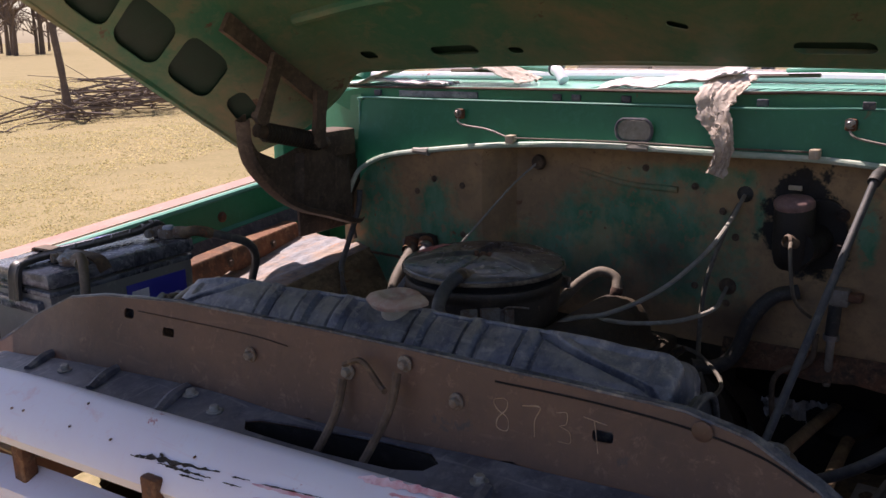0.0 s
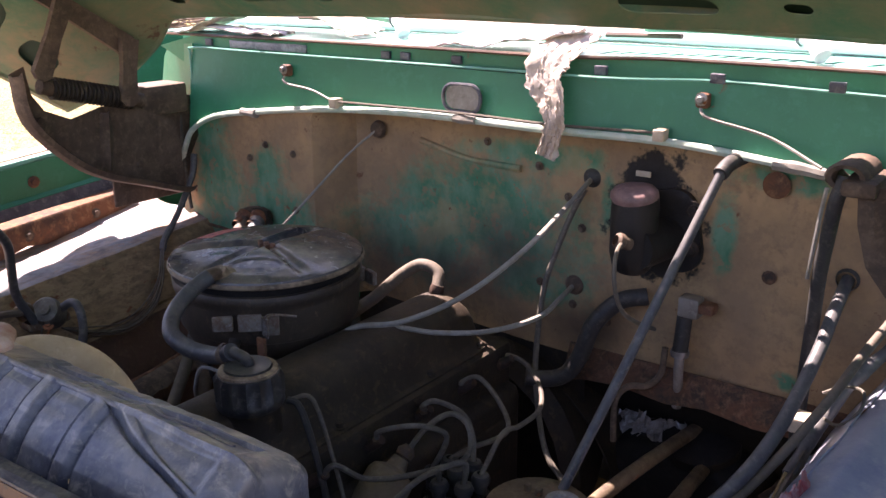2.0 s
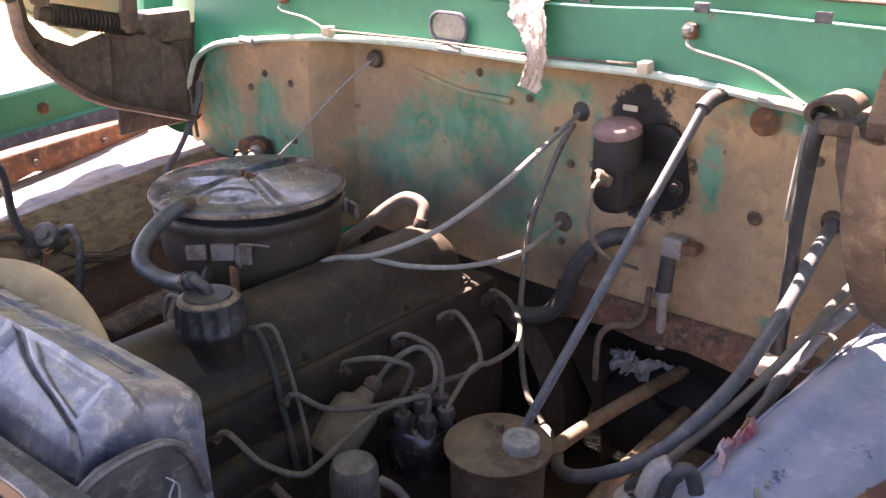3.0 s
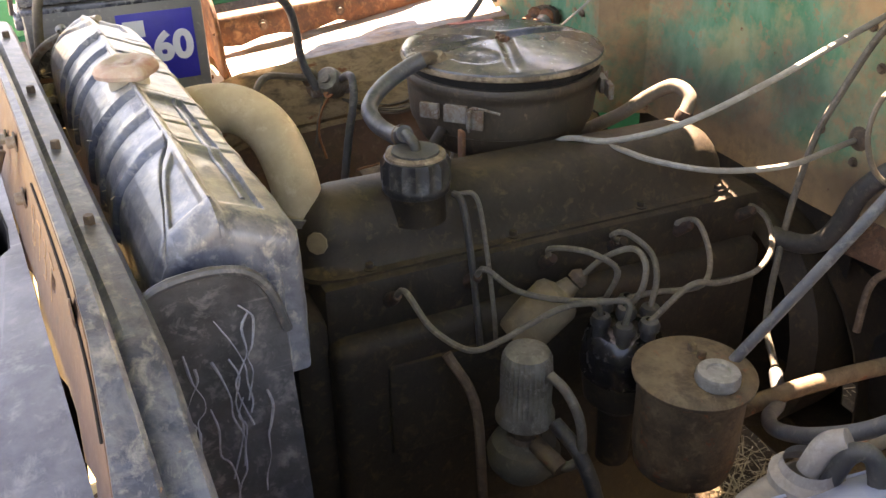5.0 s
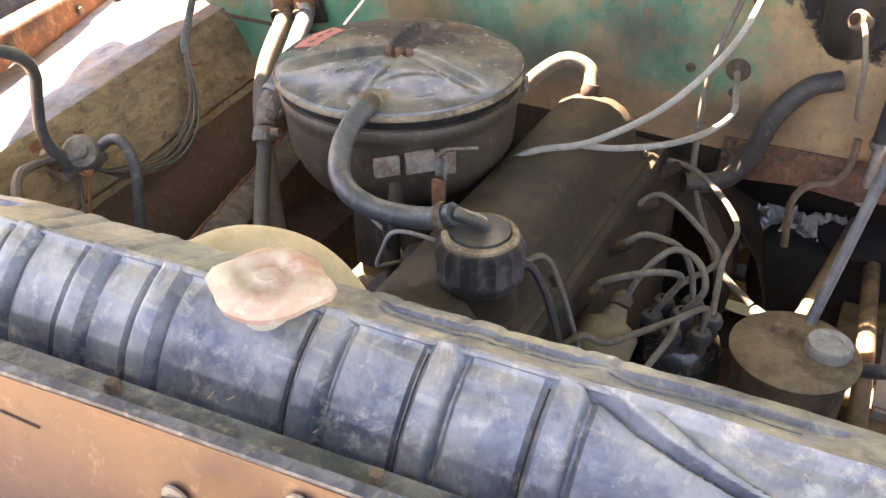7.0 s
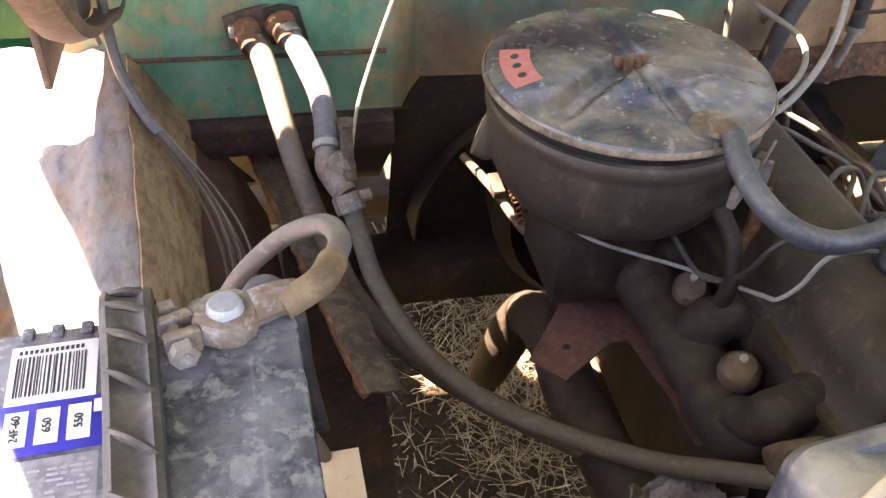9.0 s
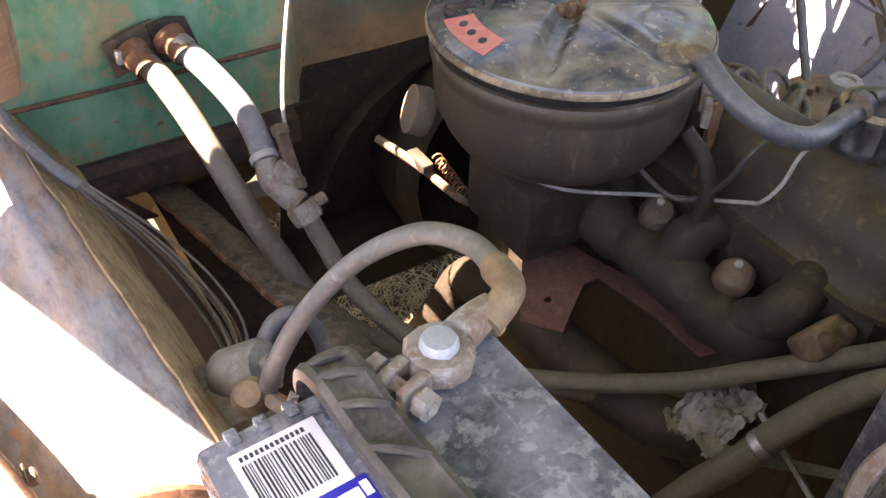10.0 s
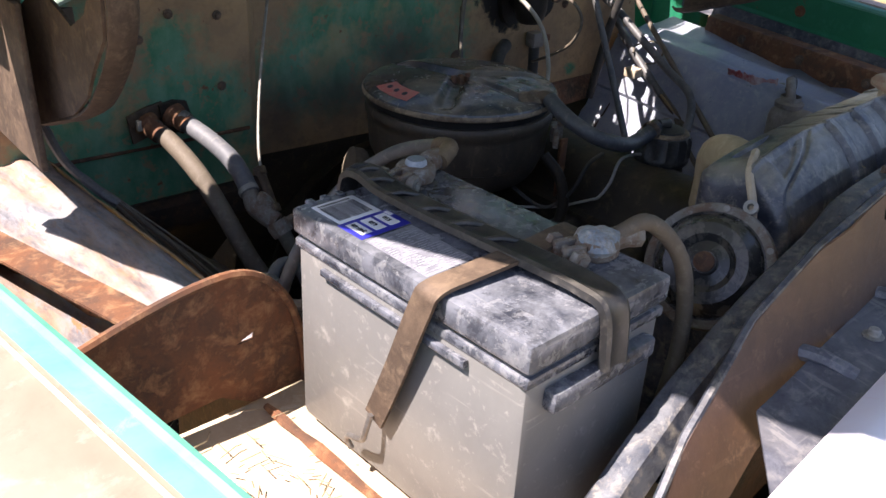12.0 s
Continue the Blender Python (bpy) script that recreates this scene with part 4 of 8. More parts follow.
def build_wiper(name_at, pivot, knee, tip, label):
    w = thing("wiper_arm", pivot, label, "wiper", "windshield wipers")
    part("pivot", tube([pivot, Vector(pivot) * 0.5 + Vector(knee) * 0.5 + Vector((0, 0, 0.006)), knee], 0.011, 12, 6), "white_paint", w)
    part("collar", lathe([(0.012, -0.004), (0.0145, 0), (0.012, 0.004)], knee, Vector(tip) - Vector(knee), 14), "black_panel", w)
    part("arm", tube([knee, Vector(knee) * 0.5 + Vector(tip) * 0.5 + Vector((0, 0, 0.003)), tip], 0.008, 8, 6, ends=0.004), "teal_pale", w)
    k, t = Vector(knee), Vector(tip)
    part("blade", tube([t * 0.75 + k * 0.25 + Vector((0, 0.006, -0.008)), t + (t - k) * 0.3 + Vector((0, 0.004, -0.01))], 0.004, 6, 2), "rust_panel", w, "faded red-brown blade")


def rag(name, path, width, across, seed, material, label, thick=0.002, crumple=0.012):
    """A creased strip of cloth along a path."""
    line = spline(path, 11)
    rows = []
    for i, p in enumerate(line):
        d = (line[min(i + 1, len(line) - 1)] - line[max(i - 1, 0)]).normalized()
        s = (Vector(across) - d * d.dot(Vector(across))).normalized()
        u = d.cross(s)
        w = width(i / (len(line) - 1)) if callable(width) else width
        row = []
        for k in range(23):
            q = p + s * w * (k / 22 - 0.5)
            f = 1.2 * noise.noise(Vector((q.x * 18, q.y * 18, q.z * 18 + seed))) + 0.55 * noise.noise(Vector((q.x * 45, q.y * 45, q.z * 45 + seed))) + 0.15 * noise.noise(Vector((q.x * 110, q.y * 110, q.z * 60 + seed))) + 0.9 * noise.noise(Vector((k * 0.55, i * 0.07, seed)))
            row.append(q + u * crumple * f + s * (0.006 * noise.noise(Vector((i * 0.4, k, seed))) + (0.006 * noise.noise(Vector((i * 0.5, k, seed + 5))) if k in (0, 22) else 0)))
        rows.append(row + [q - u * thick for q in reversed(row)])
    return alone(name, skin(rows, 0, None, True), material, label, "rag", "rags on the cowl")


build_firewall()
build_cowl()
build_cab()
build_wiper("a", (-0.05, 1.37, 1.470), (-0.085, 1.39, 1.492), (-0.30, 1.42, 1.494), "pale green wiper arm lying along the windshield base")
build_wiper("b", (0.62, 1.365, 1.470), (0.585, 1.395, 1.492), (0.36, 1.42, 1.490), "pale green wiper arm with a faded blade")
rag("rag", [(-0.52, 1.33, 1.468), (-0.45, 1.345, 1.490), (-0.37, 1.36, 1.514), (-0.29, 1.365, 1.522), (-0.22, 1.36, 1.508), (-0.16, 1.355, 1.484), (-0.11, 1.35, 1.470)], lambda t: 0.12 - 0.05 * t, (0, 1, 0.1), 3, "cloth", "crumpled dusty towel lying on the cowl top", crumple=0.007)
rag("rag", [(-0.56, 1.31, 1.462), (-0.48, 1.32, 1.472), (-0.38, 1.315, 1.468), (-0.28, 1.31, 1.466)], 0.06, (0, 1, 0), 8, "cloth_white", "sun-bleached rag beside the towel on the cowl", crumple=0.005)
rag("rag", [(0.06, 1.32, 1.468), (0.14, 1.33, 1.474), (0.22, 1.335, 1.480), (0.28, 1.34, 1.494), (0.315, 1.345, 1.50)], lambda t: 0.07 + 0.02 * math.sin(3 * t), (0, 1, 0.15), 5, "cloth_white", "white cloth spread over the cowl vents", crumple=0.006)
rag("rag", [(0.31, 1.33, 1.492), (0.298, 1.30, 1.474), (0.288, 1.272, 1.455), (0.29, 1.258, 1.43), (0.306, 1.252, 1.40), (0.312, 1.25, 1.365), (0.300, 1.25, 1.325)], lambda t: 0.062 + 0.014 * math.sin(5 * t + 0.5) - 0.020 * t, (1, 0, 0), 1, "cloth", "dirty torn rag hanging over the cowl face", crumple=0.005)


# ---------------------------------------------------------------- hood
HOOD_X = [-0.735, -0.72, -0.625, -0.52, -0.46, -0.41, -0.25, 0.0, 0.27, 0.52, 0.68, 0.73, 0.79, 0.895, 0.99, 1.005]
HOOD_Z = [1.280, 1.290, 1.362, 1.452, 1.500, 1.513, 1.523, 1.531, 1.531, 1.523, 1.513, 1.500, 1.452, 1.362, 1.290, 1.280]
HOOD_TILT = 0.66
HOOD_SKEW_X = [-0.38, -0.33, 0.0, 0.12, 0.24, 0.36, 0.47, 0.70, 1.0]   # how far the hood stands back along its width
HOOD_SKEW = [0.007, 0.010, 0.0315, 0.0375, 0.034, 0.030, 0.070, 0.12, 0.16]
HOOD_REAR = 1.175


def hood_point(x, y, lift=0.0):
    z = float(np.interp(x, HOOD_X, HOOD_Z)) + HOOD_TILT * (1.16 - y) + lift
    tuck = 0.048 * min(1.0, max(0.0, (-0.41 - x) / 0.2))
    return (XC + (x + tuck - XC) * (1 - 0.09 * max(0, 0.85 - y)), y + float(np.interp(x, HOOD_SKEW_X, HOOD_SKEW)), z), (0, -0.3, -1)


def build_hood():
    h = thing("hood", (XC, HOOD_REAR, 1.5), "raised green truck hood with a stamped rusty inner frame", "hood")
    rear = [(x, HOOD_REAR - 0.065 * max(0, (abs(x - XC) - (0.55 if x > XC else 0.68)) / (0.3 if x > XC else 0.18)) + 0.02 * (1 - ((x - XC) / 0.85) ** 2)) for x in HOOD_X]
    outline = [(-0.735, -0.06), (1.005, -0.06)] + rear[::-1]
    holes = [rounded(x, y, w, d, r, t) for x, y, w, d, r, t in (
        (-0.169, 1.146, 0.098, 0.026, 0.0125, 0.0), (0.48, 1.146, 0.11, 0.028, 0.0135, 0.0), (-0.362, 1.142, 0.036, 0.024, 0.0115, 0.0),
        (-0.045, 1.152, 0.028, 0.018, 0.0085, 0.0), (0.62, 1.14, 0.03, 0.018, 0.0085, 0.0), (0.27, 1.10, 0.034, 0.014, 0.0065, 0.3),
        (-0.645, 0.914, 0.096, 0.090, 0.024, 0.0), (-0.65, 0.804, 0.096, 0.090, 0.024, 0.0), (-0.65, 0.704, 0.088, 0.08, 0.022, 0.0), (-0.65, 0.60, 0.088, 0.08, 0.022, 0.0),
        (-0.655, 1.025, 0.05, 0.06, 0.018, 0.3), (0.895, 0.915, 0.088, 0.08, 0.022, 0.0), (0.895, 0.812, 0.088, 0.08, 0.022, 0.0))]
    part("inner_panel", sheet(outline, holes, lambda x, y: hood_point(x, y, 0.003 * noise.noise(Vector((x * 4, y * 4, 5)))), 0.0015, 0.03), "green_hood", h, "green underside with brown overspray and rust")
    part("outer_skin", sheet(outline, [], lambda x, y: hood_point(x, y, 0.03), 0.0015, 0.05), "green", h)
    # Added sheet whose dark green stands for the shade inside the hood.
    part("shade_sheet", sheet([(-0.715, -0.03), (0.985, -0.03), (0.985, 1.08), (0.8, 1.168), (-0.53, 1.168), (-0.715, 1.08)], [], lambda x, y: hood_point(x, y, 0.012), 0.001, 0.05), "green_deep", h, "sheet behind the inner frame, darker green for the shade inside")
    part("rear_web", skin([[hood_point(x, y - 0.002, k)[0] for x, y in rear] for k in (0.001, 0.029)], 0.0015), "green_hood", h)
    part("rear_lip", tube([Vector(hood_point(x, y + 0.002, 0.004)[0]) for x, y in rear], 0.006, 8, 4), "green_hood", h)
    # Flange added out of sight to move the hood's rear shadow edge.
    flange = [[Vector(hood_point(x, y, 0.028)[0]) + Vector((0, d, dz)) for x, y in rear[5:-5]] for d, dz in ((0.0, 0.0), (0.004, 0.001), (0.008, 0.0))]
    part("shadow_flange", skin(flange, 0.0015), "green", h, "unseen green flange added to set the hood's shadow edge")
    for x in (-0.735, 1.005):
        part("side_lip", tube([Vector(hood_point(x, y, 0.012)[0]) for y in (1.10, 0.8, 0.5, 0.2, -0.06)], 0.012, 8, 4), "green_hood", h)
    part("cross_rib", tube([Vector(hood_point(x, 1.02 - 0.03 * (1 - ((x - XC) / 0.6) ** 2), -0.002)[0]) for x in (-0.44, -0.2, 0.1, 0.4, 0.7)], 0.012, 8), "green_hood", h)
    return h


def plate_loop(loop, x, thick, into=None):
    """A stamped plate standing along the truck: outline in (y, z)."""
    return sheet(loop, [], lambda y, z: ((x + 0.004 * noise.noise(Vector((y * 9, z * 9, x))), y, z), (1, 0, 0)), thick, 0.02, into)


def build_hinge(hood, side):
    """side: 1 by the battery, -1 mirrored across the truck."""
    def X(x):
        return x if side == 1 else 2 * XC + 0.07 - x
    low = [(0.925, 1.415), (0.935, 1.335), (1.0, 1.262), (1.06, 1.225), (1.13, 1.20), (1.215, 1.17), (1.235, 1.17), (1.235, 1.25), (1.225, 1.30), (1.15, 1.335), (1.08, 1.345), (1.02, 1.33), (0.975, 1.35), (0.955, 1.38), (0.95, 1.425)]
    h = part("hinge", plate_loop(low, X(-0.505), 0.004 * side), "hinge", hood, "brown spring-loaded hinge with stamped arms")
    part("bracket_flange", skin([[(X(-0.505), y, z), (X(-0.492), y - 0.002, z - 0.003), (X(-0.478), y + 0.002, z - 0.001), (X(-0.474), y + 0.006, z + 0.006)] for y, z in [(v.x, v.y) for v in spline([Vector((a, b, 0)) for a, b in low[:7]], 4)]], 0.003), "hinge", h)
    part("stiffener", skin([[(X(-0.503), 1.062, 1.232), (X(-0.486), 1.07, 1.232), (X(-0.503), 1.085, 1.228)], [(X(-0.503), 1.066, 1.29), (X(-0.486), 1.076, 1.29), (X(-0.503), 1.094, 1.288)], [(X(-0.503), 1.072, 1.335), (X(-0.486), 1.08, 1.335), (X(-0.503), 1.092, 1.335)]], 0.003), "hinge", h)
    for y, z in ((1.08, 1.262), (1.14, 1.23), (0.962, 1.335)):
        part("rivet", lathe([(0.007, 0), (0.006, 0.004), (0, 0.005)], (X(-0.502), y, z), (side, 0, 0), 10), "hinge", h)
    part("box", block(min(X(-0.578), X(-0.512)), max(X(-0.578), X(-0.512)), 1.165, 1.268, 1.312, 1.368, 0.006), "hinge", h)
    if side == 1:
        part("side_panel", block(X(-0.535) - 0.004, X(-0.535) + 0.004, 1.10, 1.30, 1.15, 1.34, 0.003), "hinge", h)
    for name, a, b, w in (("long_arm", (0.915, 1.59), (1.13, 1.449), 0.019), ("link", (1.017, 1.522), (0.968, 1.42), 0.016), ("link", (1.13, 1.449), (1.118, 1.36), 0.017)):
        p, q = Vector((X(-0.495), *a)), Vector((X(-0.495), *b))
        d = (q - p).normalized()
        n = Vector((0, -d.z, d.y))
        outline = [p - n * w - d * 0.01, p + n * w - d * 0.01, p + n * w * 0.8 + (q - p) * 0.5, q + n * w + d * 0.008, q + n * w * 0.4 + d * 0.017, q - n * w * 0.4 + d * 0.017, q - n * w + d * 0.008, p - n * w * 0.8 + (q - p) * 0.5]
        part(name, sheet([(v.y, v.z) for v in outline], [], lambda y, z: ((X(-0.488 + (0.0 if name == "long_arm" else 0.014)), y, z), (1, 0, 0)), 0.012 * side, 0.03), "hinge", h)
        part("rivet", lathe([(0.009, -0.006), (0.009, 0.004), (0.005, 0.007), (0, 0.007)], q, (side, 0, 0), 12), "hinge", h)
    a, b = Vector((X(-0.495), 0.985, 1.388)), Vector((X(-0.495), 1.135, 1.352))
    coil = []
    d = (b - a).normalized()
    u = d.orthogonal().normalized()
    v = d.cross(u)
    turns = 20
    for k in range(turns * 10 + 1):
        t = 2 * math.pi * k / 10
        coil.append(a + (b - a) * k / (turns * 10) + 0.0165 * (math.cos(t) * u + math.sin(t) * v))
    part("spring", tube(coil, 0.0034, 6, 1), "grime", h, "coiled return spring")
    part("spring_core", tube([a - d * 0.02, b + d * 0.02], 0.0135, 10, 2), "hinge", h)
    return h


raised = build_hood()
build_hinge(raised, 1)
build_hinge(raised, -1)
mount = thing("cowl_bracket", (0.74, 1.26, 1.3), "brown stamped bracket under the far end of the cowl", "bracket")
part("socket", skin([[(0.692 + r * math.cos(a), 1.262 - d, 1.352 + 0.7 * r * math.sin(a)) for a in [2 * math.pi * j / 14 for j in range(14)]] for r, d in ((0.022, -0.055), (0.024, 0.016), (0.021, 0.024), (0.015, 0.022), (0.013, 0.006))], 0.0, None, True), "hinge", mount, "dark round socket")
part("shelf", block(0.690, 0.728, 1.228, 1.318, 1.333, 1.352, 0.005), "hinge", mount)
part("strap", skin([[(0.706 + 0.017 * k, 1.250 - 0.006 * (k % 2), 1.345), (0.712 + 0.017 * k, 1.246 - 0.006 * (k % 2), 1.30), (0.727 + 0.015 * k, 1.242 - 0.006 * (k % 2), 1.255), (0.752 + 0.012 * k, 1.236, 1.226), (0.79 + 0.010 * k, 1.23, 1.205)] for k in (0, 1, 2)], 0.004), "hinge", mount)
part("outer_strap", skin([[(0.735 + 0.02 * k, 1.256, 1.362 - 0.01 * k), (0.752 + 0.02 * k, 1.25, 1.31), (0.758 + 0.02 * k, 1.246, 1.262)] for k in (0, 1)], 0.004), "hinge", mount)


# ---------------------------------------------------------------- fenders and inner panels
def build_fender(side):
    def X(x):
        return x if side == 1 else 2 * XC - x
    f = thing("front_fender", (X(-0.75), 0.8, 0.6), "faded green front fender with sun-bleached pinkish top", "fender", "front fenders")
    def lip(y):
        return 1.2135 + 0.045 * (y - 0.858)

    def out(x, y):
        return X(x + 0.023 - 0.15 * (y - 0.437))
    ys = [-0.15 + 0.1 * i for i in range(16)]
    part("inner_flange", skin([[(out(-0.648, y), y, lip(y)), (out(-0.645, y), y, lip(y) - 0.03), (out(-0.644, y), y, lip(y) - 0.062), (out(-0.632, y), y, lip(y) - 0.068)] for y in ys], 0.002), "green", f)
    part("rolled_edge", tube([(out(-0.655, y), y, lip(y) + 0.0035) for y in ys], 0.007, 8, 2), "teal_pale", f, "sun-faded green edge")
    part("edge_band", skin([[(out(-0.655, y), y, lip(y) + 0.006), (out(-0.664, y), y, lip(y) + 0.0075), (out(-0.676, y), y, lip(y) + 0.0068)] for y in ys], 0.002), "teal_pale", f, "green paint band along the inner edge")
    rows = [[(out(-0.676, y), y, lip(y) + 0.0068), (out(-0.70, y), y, lip(y) + 0.006), (out(-0.72, y), y, lip(y) + 0.005), (out(-0.78, y), y, lip(y) - 0.004), (out(-0.86, y), y, lip(y) - 0.04), (out(-0.91, y), y, lip(y) - 0.12), (out(-0.93, y), y, lip(y) - 0.35), (out(-0.92, y), y, 0.62)] for y in ys]
    part("skin", skin(rows, 0.002), "fender_top", f)
    part("crease", tube([(out(-0.682, y), y, lip(y) + 0.0075) for y in ys], 0.002, 6, 2), "cream", f)
    for y in (0.55, 0.8, 1.04):
        part("fender_bolt", bolt((out(-0.641, y), y, lip(y) - 0.035), (side, 0, 0), 0.007), "rust", f)
    # dark lower return of the fender with torn undercoating
    part("return_flange", skin([[(out(-0.632, y), y, lip(y) - 0.068), (out(-0.622, y), y, lip(y) - 0.10)] for y in ys], 0.002), "black_panel", f, "dark undercoated return flange")
    b = thing("fender_brace", (X(-0.6), 1.0, 1.1), "rusty angle brace between fender and inner panel", "brace", "fender braces")
    rows = []
    for i in range(14):
        y = 0.715 + 0.04 * i
        x = -0.545 - 0.27 * (y - 0.75)
        rows.append([(X(x - 0.040), y, 1.142), (X(x - 0.004), y, 1.141), (X(x), y, 1.137), (X(x + 0.004), y, 1.115), (X(x + 0.003), y, 1.094 + 0.006 * math.sin(17 * i))])
    part("angle", skin(rows, 0.003), "rust", b)
    for y in (0.80, 0.96, 1.12):
        part("bolt", bolt((X(-0.545 - 0.27 * (y - 0.75) + 0.004), y, 1.118), (side, 0, 0), 0.006), "hinge", b)
    # inner panel: a shelf, a beaded ridge and a wall that leans in and down
    p = thing("inner_fender", (X(-0.42), 1.0, 0.8), "mottled rusty inner fender panel over the wheel", "panel", "inner fender panels")
    rows, ridges = [], ((-0.476, 0.007, 0.011), (-0.515, 0.005, 0.012), (-0.556, 0.004, 0.012)) if side == 1 else ((-0.470, 0.010, 0.018), (-0.545, 0.008, 0.022))
    for i in range(30 if side == 1 else 33):
        y = 0.712 + i * 0.0196
        k = 0.10 * (y - 0.8)
        h = 1.078 + 0.05 * (y - 0.8)
        row = []
        for j in range(31):
            x = -0.64 + 0.20 * j / 30
            z = h + 0.012 * max(0, (-x - 0.56) / 0.08)
            for c, a, w in ridges:
                z += a * math.exp(-((x - c) / w) ** 2)
            z -= 0.006 * max(0, (x + 0.462) / 0.02) ** 2
            q = Vector((X(x - k), y, z))
            row.append(q + Vector((0, 0, 0.003 * noise.noise(q * 14) + 0.0012 * noise.noise(q * 50))))
        rows.append(row)
    part("shelf", skin(rows, 0.002), "apron_blue" if side == 1 else "panel_blue", p, "blue-grey dusty shelf with rust streaks" if side == 1 else "blue-black dusty pressed shelf")
    rows = []
    for i in range(40 if side == 1 else 42):
        y = 0.50 + i * 0.0203
        k = 0.10 * (max(y, 0.712) - 0.8)
        h = 1.076 + 0.05 * (y - 0.8) - 0.03 * max(0, 0.72 - y) / 0.1
        row = []
        # The last two steps lengthen the wall to keep light out below.
        for dx, dz in ((0.440, 0.0), (0.432, 0.012), (0.425, 0.03), (0.412, 0.06), (0.404, 0.085), (0.398, 0.10), (0.404, 0.108), (0.398, 0.116), (0.386, 0.15), (0.372, 0.16), (0.360, 0.20), (0.345, 0.27), (0.335, 0.40), (0.34, 0.56), (0.35, 0.72)):
            q = Vector((X(-dx - k * max(0, 1 - dz / 0.3)), y, h - dz))
            row.append(q + Vector((0.004 * noise.noise(q * 11) + 0.002 * noise.noise(q * 40), 0, 0)))
        rows.append(row)
    part("lower_wall", skin([row[7:] for row in rows], 0.002), "apron_brown" if side == 1 else "panel_blue", p, "rust-brown lower wall" if side == 1 else "dusty lower wall")
    part("wall", skin([row[:8] for row in rows], 0.002), "apron" if side == 1 else "panel_blue", p, "tan and rust mottled inner wall" if side == 1 else "dusty blue-black inner wall")
    part("rear_gusset", skin([[(X(-0.44), 1.272, 1.0), (X(-0.60), 1.28, 1.0)], [(X(-0.36), 1.28, 0.9), (X(-0.6), 1.3, 0.9)]], 0.003), "rust_dark", p)
    return f


build_fender(1)
build_fender(-1)
# ---------------------------------------------------------------- front panels
def front_y(x):
    """The front panel is bowed and turned a little against the firewall."""
    return 0.355 + 0.095 * (x + 0.13)


def wing(p):
    """The front panel and its rail run further out, back and down at the battery end."""
    k = min(1.35, max(0.0, (-0.15 - p[0]) / 0.14))
    return Vector((p[0] - 0.054 * k, p[1] + (0.027 - 0.25 * min(0.1, max(0.0, 1.25 - p[2]))) * k, p[2] - 0.019 * k))


